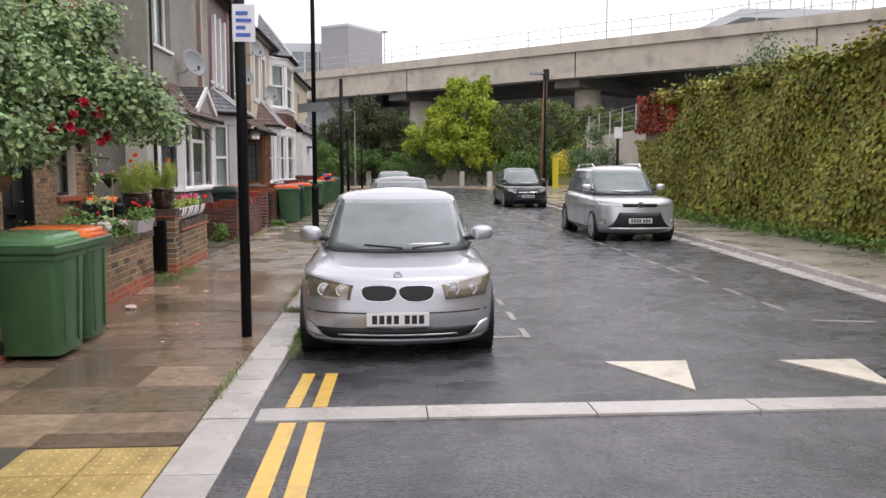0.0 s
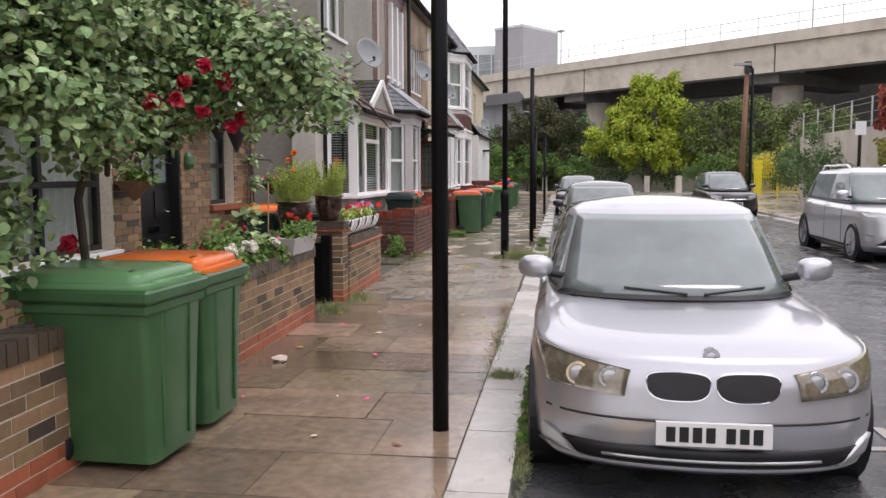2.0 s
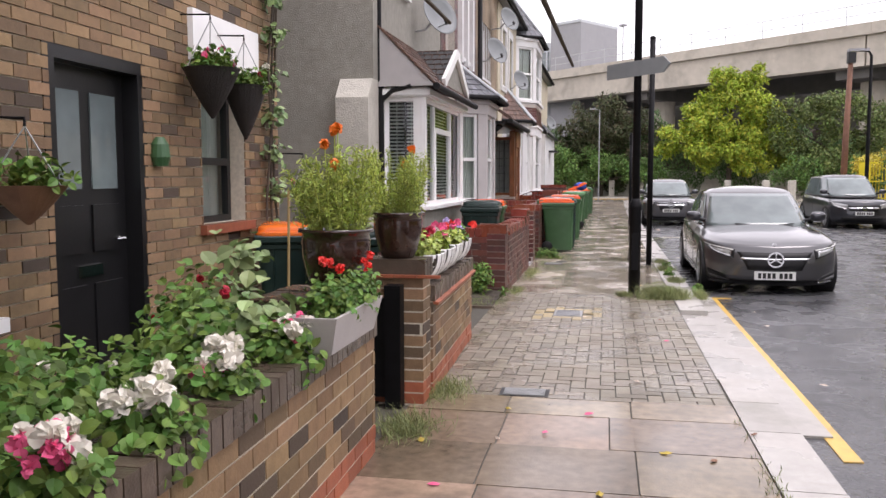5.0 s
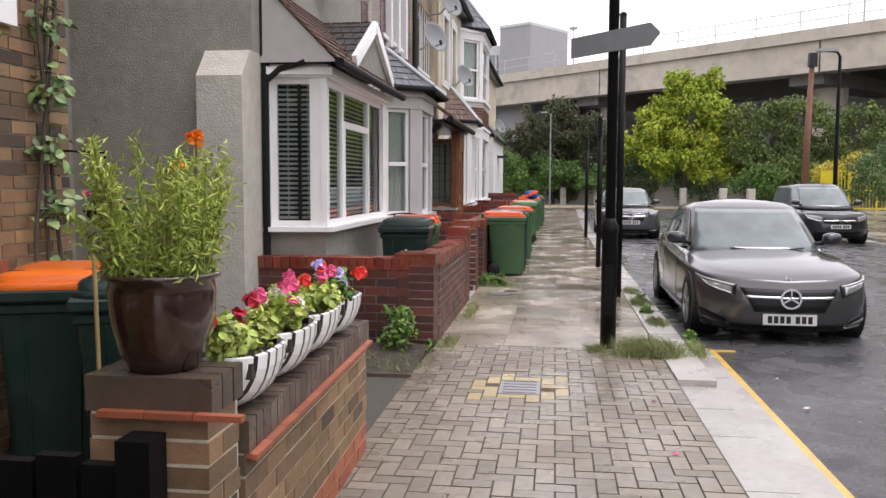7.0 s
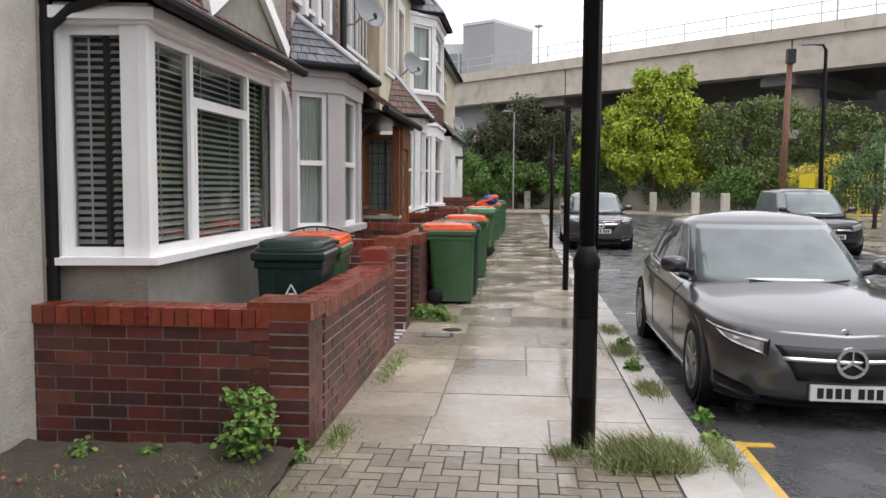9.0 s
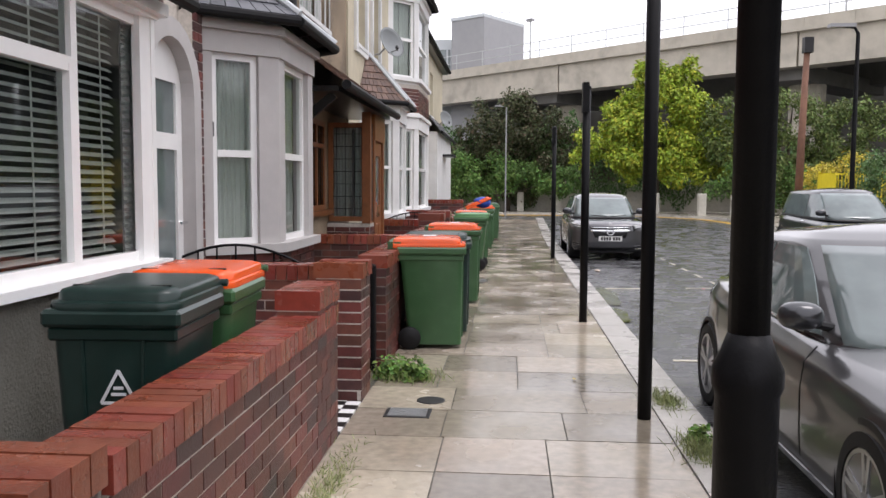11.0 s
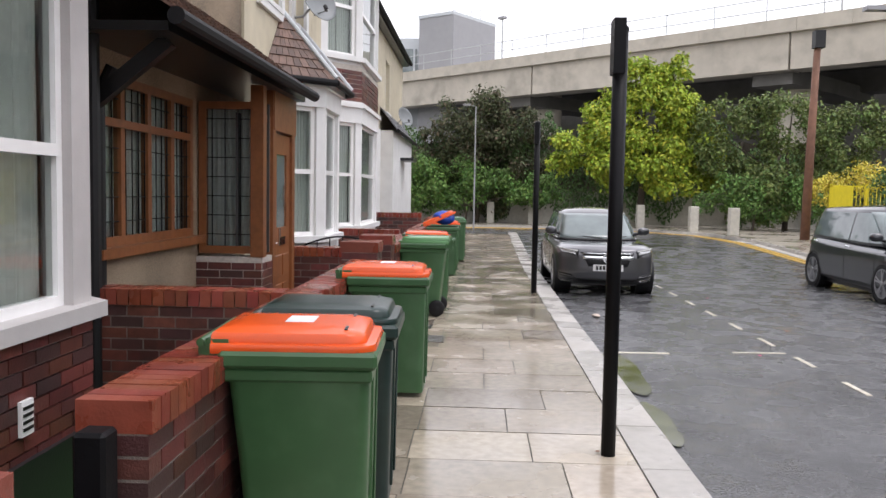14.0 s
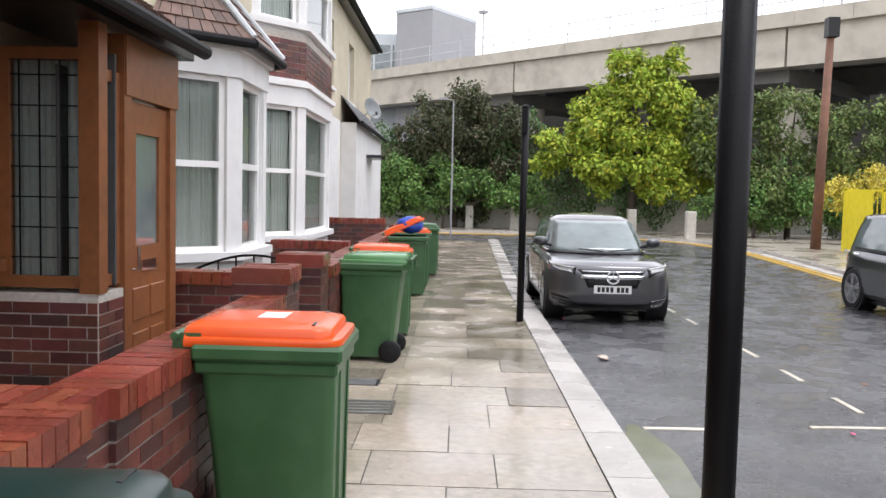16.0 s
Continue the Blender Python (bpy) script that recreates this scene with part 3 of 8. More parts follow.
# block paving of the crossover: bricks in a running bond
drive = thing("pavement_crossover", "grey-brown block paving of a driveway crossover", "block paving", kind="structure")
bm = bmesh.new()
box(bm, -2.39, KIN - 0.002, 13.59, 18.44, -0.2, -0.01)
part("bed", bm, JOINT, drive, "dark sand in the joints")
rest, cnt = [], 0
order = []
for i in range(20):
    for j in range(49):
        c = (i - j) % 4
        if c == 0 and i < 19:
            q = (i + 1.0, j + 0.5, 0.0952, 0.0452)
        elif c == 3 and j < 48:
            q = (i + 0.5, j + 1.0, 0.0452, 0.0952)
        elif (c == 0 and i == 19) or (c == 1 and i == 0) or (c == 3 and j == 48) or (c == 2 and j == 0):
            q = (i + 0.5, j + 0.5, 0.0452, 0.0452)
        else:
            continue
        order.append((-2.43 + 0.1 * q[0], 13.56 + 0.1 * q[1], q[2], q[3], g.uniform(-0.002, 0.002)))
for xx, yy, hx, hy, dz in order:
    yellow = abs(xx + 1.58) < 0.33 and abs(yy - 16.95) < 0.32
    if abs(xx + 1.58) < 0.15 and abs(yy - 16.95) < 0.2:
        continue
    if yellow or (15.0 < yy < 18.3 and cnt < 280):
        cnt += 1
        piece("paver", brick_mesh("paver", hx, hy, 0.03, BLOCKY if yellow else BLOCK), drive, xx, yy, -0.03 + dz, g.uniform(-0.6, 0.6))
    else:
        rest.append((xx, yy, -0.03 + dz, hx, hy, 0.03))
many_boxes("pavers", rest, BLOCKR, drive)


def cover(x, y, w, d, material, name, label, bars=0):
    t = thing(name, label, "manhole cover", (x, y, 0.0))
    part("frame", B(-w / 2, w / 2, -d / 2, d / 2, -0.03, 0.004), material, t)
    bm = bmesh.new()
    for i in range(max(bars, 5)):
        yy = -d / 2 + 0.03 + i * (d - 0.06) / max(bars - 1, 4)
        box(bm, -w / 2 + 0.025, w / 2 - 0.025, yy - 0.007, yy + 0.007, 0.0, 0.009)
    part("grating", bm, STEEL if material != CLAD else SIGNM, t)


cover(-1.58, 16.95, 0.29, 0.38, CLAD, "manhole_cover", "small blue-grey service cover among yellow blocks")
cover(-1.72, 13.68, 0.32, 0.2, PLASTIC, "drain_cover", "small dark iron drain grating in the pavement", 7)
cover(-2.05, 21.95, 0.3, 0.22, PLASTIC, "drain_cover", "small dark iron drain grating in the pavement", 7)
cover(-2.08, 30.5, 0.3, 0.25, PLASTIC, "drain_cover", "small dark iron drain grating in the pavement", 7)
cover(-1.95, 29.7, 0.42, 0.4, JOINT, "manhole_cover", "dark recessed service cover in wet flags", 5)
t = thing("stopcock_cover", "round dark iron stopcock cover in the pavement", "manhole cover", (-1.93, 22.28, 0))
part("lid", lathe(bmesh.new(), [(0.1, -0.02), (0.1, 0.004), (0.085, 0.006)], 20), PLASTIC, t)
# entry path of small tiles
path = thing("tiled_path", "black and white chequered tiled garden path", "path", kind="structure")
for i in range(9):
    for j in range(16):
        me = brick_mesh("tile", 0.0485, 0.0485, 0.01, UPVC if (i + j) % 2 else INK)
        piece("tile", me, path, -2.45 - j * 0.1, 21.42 + i * 0.1, 0.0)
solid("driveway", B(-4.3, -2.4, 15.5, 18.1, -0.3, -0.012), TARMAC, "dark worn tarmac of a narrow side driveway", "driveway", kind="structure")
for y0, y1 in ((-3, 15.3), (18.5, 21.36), (22.4, 48)):
    solid("garden_ground", B(-9, -2.6, y0, y1, -0.3, 0.01 if y1 < 47 else 0.015), EARTH, "dark bare earth of a small front garden", "ground", kind="structure")

# far side: kerb, pavement and outer bend
OUT = [(6.65, -20), (6.7, 6), (6.78, 11.3), (7.1, 16.7), (7.22, 20), (7.35, 30), (7.42, 42), (7.25, 47), (6.6, 50.6), (5.0, 53.0), (2.66, 54.2), (-0.9, 54.3), (-8, 53), (-40, 48)]


def ribbon(bm, path2, off0, off1, z0, z1):
    """A kerb-like band beside a plan path, off0 to off1 to its right."""
    rows = []
    for i, (x, y) in enumerate(path2):
        a, b = path2[max(i - 1, 0)], path2[min(i + 1, len(path2) - 1)]
        d = Vector((b[0] - a[0], b[1] - a[1])).normalized()
        nx, ny = d.y, -d.x
        zz = rise(y)
        rows.append([bm.verts.new((x + nx * o, y + ny * o, zz + z)) for o, z in ((off0, z0), (off0, z1), (off1, z1), (off1, z0))])
    for a, b in zip(rows, rows[1:]):
        for i in range(4):
            bm.faces.new((a[i], a[(i + 1) % 4], b[(i + 1) % 4], b[i]))
    bmesh.ops.recalc_face_normals(bm, faces=bm.faces)
    return bm


def dense(path2, step):
    out = []
    for a, b in zip(path2, path2[1:]):
        k = max(1, int(math.dist(a, b) / step))
        out += [(a[0] + (b[0] - a[0]) * i / k, a[1] + (b[1] - a[1]) * i / k) for i in range(k)]
    return out + [path2[-1]]


OUTD = dense(OUT, 0.92)
fk = thing("far_kerb", "worn grey kerb stones along the far pavement", "kerb", kind="structure")
for a, b in zip(OUTD, OUTD[1:]):
    if -3 < a[1]:
        m = ((a[0] + b[0]) / 2, (a[1] + b[1]) / 2)
        ang = math.degrees(math.atan2(b[1] - a[1], b[0] - a[0]))
        ln = math.dist(a, b)
        n = (math.sin(math.radians(ang)), -math.cos(math.radians(ang)))
        piece("kerb_stone", brick_mesh("kerb_stone", ln / 2 - 0.004, 0.07, 0.12, KERBM), fk, m[0] + n[0] * 0.07, m[1] + n[1] * 0.07, rise(m[1]) - 0.115, ang)
solid("far_pavement", ribbon(bmesh.new(), dense(OUT, 3), 0.14, 9.0, -0.3, -0.004), SAND, "wet brown concrete pavement on the far side", "pavement", kind="structure")
solid("gutter_strip", ribbon(bmesh.new(), dense(OUT, 2), -0.3, 0.0, -0.3, -0.078), KERBM, "pale worn gutter strip by the far kerb", "gutter", kind="structure")
for o in (0.42, 0.62):
    bend = [p for p in dense(OUT, 0.8) if p[1] > 40 and p[0] > -12]
    solid("road_marking", ribbon(bmesh.new(), bend, -o - 0.09, -o, -0.1, -0.064), PAINTY, "double yellow line round the far bend", "road marking", kind="structure")


# ---------------------------------------------------------------- garden walls
def brick_wall(name, p0, p1, z1, thick, mats, label, parts=300, plinth=0, cope="edge", seed=1, z0=0.0):
    """A garden wall of real bricks along p0 to p1 (the street face on its right), topped by bricks on edge."""
    brick, brick_rest, cope_mat, mortar = mats
    t = thing(name, label, "garden wall", kind="structure")
    g = random.Random(seed)
    d = Vector((p1[0] - p0[0], p1[1] - p0[1]))
    L = d.length
    d.normalize()
    n = Vector((d.y, -d.x))
    ang = math.degrees(math.atan2(d.y, d.x))

    def at(u, v, z):
        return (p0[0] + d.x * u - n.x * v, p0[1] + d.y * u - n.y * v, z)

    top = z1 - (0.105 if cope else 0)
    bm = bmesh.new()
    c = at(L / 2, thick / 2, 0)
    box(bm, -L / 2 + 0.006, L / 2 - 0.006, -thick / 2 + 0.006, thick / 2 - 0.006, z0 - 0.1, top + 0.03 if cope else top - 0.004)
    bm.transform(pose(c[0], c[1], 0, 0, 0, ang))
    part("mortar", bm, mortar, t, "pale mortar core")
    cnt, left = 0, []
    courses = max(1, round((top - z0) / 0.075))
    ch = (top - z0) / courses
    for k in range(courses):
        u = 0.0
        first = 0.1075 if k % 2 else 0.215
        zc = z0 + (k + 0.5) * ch
        while u < L - 0.02:
            w = min(first, L - u)
            first = 0.215
            if w > 0.03:
                mat = PLINTH if k < plinth else brick
                cnt += 1
                x, y, z = at(u + w / 2, thick / 2, zc)
                me = brick_mesh("brick", w / 2 - 0.005, thick / 2 - g.choice((0, 0.001, 0.002, 0.003)), ch / 2 - 0.005, mat)
                if cnt <= parts:
                    piece("brick", me, t, x, y, z, ang + g.uniform(-0.5, 0.5))
                else:
                    hw = w / 2 - 0.005
                    left.append((x, y, z, abs(d.x) * hw + abs(d.y) * thick / 2, abs(d.y) * hw + abs(d.x) * thick / 2, ch / 2 - 0.005))
            u += w + 0.0
            u = round(u, 4)
    if left:
        many_boxes("bricks", left, brick_rest, t)
    if cope:
        k = int(L / 0.075)
        for i in range(k):
            x, y, z = at((i + 0.5) * L / k, thick / 2, z1 - 0.052)
            me = brick_mesh("coping_brick", L / k / 2 - 0.004, thick / 2 + 0.012, 0.052, cope_mat)
            piece("coping_brick", me, t, x, y, z + g.uniform(-0.002, 0.002), ang + g.uniform(-0.7, 0.7))
    return t


STK = (STOCK, STOCKR, COPED, MORTAR)
RED = (REDB, REDBR, COPE, MORTARD)
REDW = (REDB, REDBR, COPE, MORTARW)
TH = 0.22
brick_wall("garden_wall", (-2.22, 5.2), (-2.36, 12.35), 0.72, TH, STK, "low yellow stock brick wall with a red plinth", 300, 2, "edge", 1)
brick_wall("wall_pier", (-2.38, 11.82), (-2.38, 12.4), 0.86, 0.42, STK, "stock brick pier at the garden gate", 90, 2, "edge", 8)
brick_wall("garden_wall", (-2.3, 13.51), (-2.36, 15.46), 0.72, TH, STK, "low stock brick wall with a red plinth", 200, 2, "edge", 2)
brick_wall("wall_pier", (-2.31, 13.26), (-2.31, 13.5), 0.91, 0.36, STK, "stock brick pier with a dark cap", 90, 2, "edge", 3)
creasing = thing("creasing_course", "red-brown clay creasing tiles under the wall coping", "tile course", kind="structure")
for i in range(15):
    if i < 12:
        ob = part("tile", B(-0.03, 0.035, 0.003, 0.157, 0.0, 0.018), PLINTH, creasing)
        ob.matrix_basis = pose(-2.302 - 0.005 * i, 13.52 + 0.16 * i, 0.598, 0, 9, 0)
    else:
        ob = part("tile", B(-0.07, 0.07, -0.03, 0.0, 0.0, 0.018), PLINTH, creasing)
        ob.matrix_basis = pose(-2.62 + (i - 12) * 0.145 + 0.06, 13.262, 0.8)
brick_wall("garden_wall", (-4.1, 18.25), (-2.62, 18.25), 0.8, TH, REDW, "wet red brick garden wall with brick coping", 130, 0, "edge", 4)
brick_wall("garden_wall", (-2.4, 18.62), (-2.4, 21.38), 0.80, TH, RED, "wet red brick garden wall with brick coping", 260, 0, "edge", 5)
brick_wall("wall_pier", (-2.4, 18.25), (-2.4, 18.6), 0.84, 0.34, REDW, "red brick corner pier of a garden wall", 60, 0, "edge", 6)
brick_wall("wall_pier", (-2.4, 20.9), (-2.4, 21.41), 0.93, 0.22, RED, "stepped red brick end of a garden wall", 60, 0, "edge", 16)
brick_wall("wall_pier", (-2.4, 22.18), (-2.4, 22.55), 0.96, 0.32, RED, "red brick gate pier with brick coping", 80, 0, "edge", 7)
brick_wall("garden_wall", (-4.0, 22.4), (-2.74, 22.4), 0.92, TH, RED, "red brick wall between two front gardens", 120, 0, "edge", 9)
brick_wall("garden_wall", (-2.4, 23.3), (-2.4, 26.1), 0.92, TH, REDW, "wet red brick front garden wall", 200, 0, "edge", 10)
brick_wall("garden_wall", (-3.9, 26.1), (-2.42, 26.1), 0.92, TH, REDW, "red brick wall between two front gardens", 120, 0, "edge", 12)
brick_wall("garden_wall", (-2.4, 26.3), (-2.4, 28.9), 0.92, TH, REDW, "wet red brick front garden wall", 200, 0, "edge", 13)
brick_wall("wall_pier", (-2.4, 29.0), (-2.4, 29.4), 1.08, 0.36, REDW, "red brick gate pier of a front garden", 60, 0, "edge", 17)
brick_wall("garden_wall", (-3.6, 30.0), (-2.64, 30.0), 0.95, TH, REDW, "red brick wall between two front gardens", 60, 0, "edge", 14)
brick_wall("wall_pier", (-2.4, 30.3), (-2.4, 30.7), 1.08, 0.36, REDW, "red brick gate pier of a front garden", 60, 0, "edge", 18)
brick_wall("garden_wall", (-2.4, 30.75), (-2.4, 33.6), 0.95, TH, REDW, "wet red brick front garden wall", 60, 0, "edge", 15)
brick_wall("garden_wall", (-3.6, 33.7), (-2.64, 33.7), 1.0, TH, REDW, "red brick wall between two front gardens", 30, 0, "edge", 19)
brick_wall("garden_wall", (-2.4, 34.5), (-2.4, 38.3), 0.95, TH, REDW, "wet red brick front garden wall", 60, 0, "edge", 20)
brick_wall("garden_wall", (-3.9, 38.6), (-2.64, 38.6), 1.15, TH, REDW, "red brick wall between two front gardens", 30, 0, "edge", 21)
brick_wall("garden_wall", (-2.4, 39.4), (-2.4, 47.5), 1.0, TH, REDW, "wet red brick front garden wall", 30, 0, "edge", 22, z0=0.05)


# ---------------------------------------------------------------- houses
def wall_with_holes(bm, x0, x1, y0, y1, z0, z1, holes):
    """A wall slab x0..x1 thick, with rectangular openings (y0, y1, z0, z1) through it."""
    ys = sorted({y0, y1, *[v for h in holes for v in h[:2]]})
    for a, b in zip(ys, ys[1:]):
        cut = sorted((h[2], h[3]) for h in holes if h[0] < (a + b) / 2 < h[1])
        z = z0
        for c, d in cut:
            if c > z:
                box(bm, x0, x1, a, b, z, c)
            z = d
        if z < z1:
            box(bm, x0, x1, a, b, z, z1)
    bmesh.ops.remove_doubles(bm, verts=bm.verts[:], dist=1e-4)
    return bm


def facet(parent, a, b, z0, z1, frame_mat=None, name="window", split=0.5, inset=0.05, rail=0.055, curtain="net", lights=1, cuts=None, top_light=0.0):
    """A framed window between plan points a and b (the outside on the right of a to b)."""
    frame_mat = frame_mat or UPVC
    d = Vector((b[0] - a[0], b[1] - a[1]))
    L = d.length
    ang = math.degrees(math.atan2(d.y, d.x))
    base = pose(a[0], a[1], 0, 0, 0, ang)
    w = thing(name, "", "")
    for key in ("label", "category"):
        if key in w:
            del w[key]
    w.parent = parent
    w.matrix_basis = base
    y0, y1 = inset, inset + 0.06
    bm = bmesh.new()
    box(bm, 0, rail, y0, y1, z0, z1)
    box(bm, L - rail, L, y0, y1, z0, z1)
    box(bm, rail, L - rail, y0, y1, z0, z0 + rail)
    box(bm, rail, L - rail, y0, y1, z1 - rail, z1)
    for xm in [L * q for q in (cuts or [i / lights for i in range(1, lights)])]:
        box(bm, xm - rail / 2, xm + rail / 2, y0, y1, z0 + rail, z1 - rail)
    if top_light and cuts:
        zm = z0 + (z1 - z0) * top_light
        box(bm, L * cuts[0], L * cuts[1], y0 - 0.006, y1 - 0.003, zm - 0.035, zm + 0.035)
        box(bm, L * cuts[0] + rail * 0.5, L * cuts[0] + rail * 1.2, y0 - 0.01, y1 - 0.004, z0 + rail, zm)
        box(bm, L * cuts[1] - rail * 1.2, L * cuts[1] - rail * 0.5, y0 - 0.01, y1 - 0.004, z0 + rail, zm)
    if split:
        zm = z0 + (z1 - z0) * split
        box(bm, rail, L - rail, y0 - 0.012, y1 - 0.003, zm - 0.03, zm + 0.03)
    part("window_frame", bm, frame_mat, w)
    bm = bmesh.new()
    bm.faces.new([bm.verts.new(q) for q in ((rail * 0.8, y0 + 0.028, z0 + rail * 0.8), (L - rail * 0.8, y0 + 0.028, z0 + rail * 0.8), (L - rail * 0.8, y0 + 0.028, z1 - rail * 0.8), (rail * 0.8, y0 + 0.028, z1 - rail * 0.8))])
    p = part("pane", bm, PANE, w)
    p.visible_shadow = False
    if curtain == "net":
        bm = bmesh.new()
        k = max(8, int(L / 0.03))
        for s0, s1 in ((0.03, 0.5), (0.502, 0.97)):
            pts = [(L * (s0 + (s1 - s0) * i / k), y1 + 0.05 + 0.012 * math.sin(i * 1.9)) for i in range(k + 1)]
            lo = [bm.verts.new((x, y, z0 + 0.02)) for x, y in pts]
            hi = [bm.verts.new((x, y, z1 - 0.02)) for x, y in pts]
            for i in range(k):
                bm.faces.new((lo[i], lo[i + 1], hi[i + 1], hi[i]))
        part("curtain", bm, NET, w, "pale net curtain")
    elif curtain == "blind":
        bm = bmesh.new()
        z = z0 + 0.07
        while z < z1 - 0.06:
            v = [bm.verts.new(q) for q in ((0.03, y1 + 0.008, z), (L - 0.03, y1 + 0.008, z), (L - 0.03, y1 + 0.038, z + 0.024), (0.03, y1 + 0.038, z + 0.024))]
            bm.faces.new(v)
            z += 0.046
        for q in (0.3, 0.7) if L < 1.2 else (0.14, 0.4, 0.62, 0.86):
            box(bm, L * q - 0.006, L * q + 0.006, y1 + 0.003, y1 + 0.006, z0 + 0.07, z1 - 0.06)
        part("blind", bm, BLIND, w, "white venetian blind")
    # thin dark sheet behind the glass: the unlit interior put into its colour
    part("dark_room", B(0.0, L, y1 + 0.16, y1 + 0.18, z0, z1), ROOMD, w, "dark sheet standing in for indoor shade")
    return w


def canted_bay(house, y0, y1, xw, xf, z_sill, z_top, mats, base_mat, side=0.55, head=0.35, lights=1, curtain="net", split=0.5, storey=0.0, name="bay_window", blind=False, cuts=None, top_light=0.0, post=0.0, sill=0.08):
    """A canted bay: near facet, front facet and far facet with pillars, sill, cornice and base."""
    skin, frame_mat = mats
    P = [(xw, y0), (xf, y0 + side), (xf, y1 - side), (xw, y1)]
    t = thing(name, "", "")
    t.parent = house
    for key in ("label", "category"):
        if key in t:
            del t[key]

    def off(o):
        return [(xw, y0 - o * 1.2), (xf + o, y0 + side - o * 0.6), (xf + o, y1 - side + o * 0.6), (xw, y1 + o * 1.2)]

    part("base", prism(bmesh.new(), off(-0.02), storey, z_sill - sill), base_mat, t)
    part("window_sill", prism(bmesh.new(), off(0.07), z_sill - sill, z_sill), skin, t)
    part("cornice", prism(bmesh.new(), off(0.02), z_top, z_top + head), skin, t)
    part("moulding", prism(bmesh.new(), off(0.07), z_top + head - 0.1, z_top + head - 0.03), skin, t)
    for i in range(3):
        a, b = P[i], P[i + 1]
        d = Vector((b[0] - a[0], b[1] - a[1]))
        L = d.length
        u = d.normalized()
        pw = post or (0.13 if L < 1.4 else 0.1)
        a2 = (a[0] + u.x * pw, a[1] + u.y * pw)
        b2 = (b[0] - u.x * pw, b[1] - u.y * pw)
        n = Vector((u.y, -u.x))
        for q0, q1 in ((a, a2), (b2, b)):
            part("pillar", prism(bmesh.new(), [q0, q1, (q1[0] - n.x * 0.16, q1[1] - n.y * 0.16), (q0[0] - n.x * 0.16, q0[1] - n.y * 0.16)], z_sill, z_top), skin, t)
        facet(t, a2, b2, z_sill, z_top, frame_mat, lights=lights if i == 1 else 1, curtain=curtain, split=split, cuts=cuts if i == 1 else None, top_light=top_light)
    return t, P


def slope_roof(parent, name, low, high, material, rows=8, cols=14, thick=0.018):
    """Rows of overlapping tiles on a slope given by its lower and its upper edge (two points each)."""
    bm = bmesh.new()
    l0, l1, h0, h1 = (Vector(p) for p in (*low, *high))
    g = random.Random(int(l0.y * 100))
    for r in range(rows):
        f0, f1 = r / rows, (r + 1.25) / rows
        a0, a1 = l0.lerp(h0, f0), l1.lerp(h1, f0)
        b0, b1 = l0.lerp(h0, min(f1, 1)), l1.lerp(h1, min(f1, 1))
        nrm = (a1 - a0).cross(b0 - a0).normalized()
        for c in range(cols):
            s = (0.5 if r % 2 else 0)
            u0, u1 = max(0, (c - s) / cols), min(1, (c + 1 - s) / cols - 0.01)
            if u1 <= u0:
                continue
            lift = nrm * (thick + g.uniform(0, 0.006))
            q = [a0.lerp(a1, u0) + lift, a0.lerp(a1, u1) + lift, b0.lerp(b1, u1) + nrm * 0.004, b0.lerp(b1, u0) + nrm * 0.004]
            v = [bm.verts.new(p) for p in q]
            w = [bm.verts.new(p - nrm * thick) for p in q]
            bm.faces.new(v)
            for i in range(4):
                bm.faces.new((w[i], w[(i + 1) % 4], v[(i + 1) % 4], v[i]))
    tagged(part(name, bm, material, parent), kind="stuff")
    bm = bmesh.new()
    v = [bm.verts.new(p) for p in (l0, l1, h1, h0)]
    bm.faces.new(v)
    part("roof_deck", bm, ROOMD, parent)


def gutter(parent, a, b, r=0.05):
    part("gutter", tube(bmesh.new(), [a, b], r, 10), GUTTERM, parent, "black plastic gutter")


def dish(y, z, x=-4.05, r=0.3, turn=0):
    t = thing("satellite_dish", "grey satellite dish on a wall bracket", "satellite dish", (x, y, z), turn)
    bm = lathe(bmesh.new(), [(0.02, 0.0), (r * 0.5, 0.025), (r * 0.85, 0.075), (r, 0.11), (r, 0.118), (r * 0.85, 0.085), (r * 0.5, 0.035), (0.02, 0.01)], 28)
    bm.transform(pose(0.38, 0, 0.05, 70, 0, 55))
    part("reflector", bm, SIGNM, t, smooth=True)
    part("bracket", tube(bmesh.new(), [(0, 0, -0.15), (0.22, 0, -0.12), (0.36, 0.02, 0.03)], 0.018), STEEL, t)
    part("arm", tube(bmesh.new(), [(0.38, 0, -0.1), (0.62, -0.25, -0.08)], 0.012), STEEL, t)
    part("receiver", tube(bmesh.new(), [(0.6, -0.24, -0.08), (0.57, -0.19, -0.02)], 0.03), PLASTIC, t)


def brick_skin(parent, a, b, z0, z1, material=None, depth=0.02):
    """A face of single bricks along the plan line a to b, its outside on the right."""
    d = Vector((b[0] - a[0], b[1] - a[1]))
    L = d.length
    ang = math.atan2(d.y, d.x)
    g = random.Random(int(a[1] * 77))
    rows = []
    for k in range(int((z1 - z0) / 0.075)):
        u = -0.1125 if k % 2 else 0.0
        while u < L - 0.02:
            s, e = max(u, 0), min(u + 0.225, L)
            if e - s > 0.03:
                rows.append(((s + e) / 2, g.uniform(0, 0.003), z0 + k * 0.075 + 0.0375, (e - s) / 2 - 0.005, depth / 2, 0.0325))
            u += 0.225
    ob = many_boxes("bricks", rows, material or REDBR, parent)
    ob.matrix_basis = pose(a[0], a[1], 0, 0, 0, math.degrees(ang))
    return ob


XW = -4.02
EAVE = 6.15


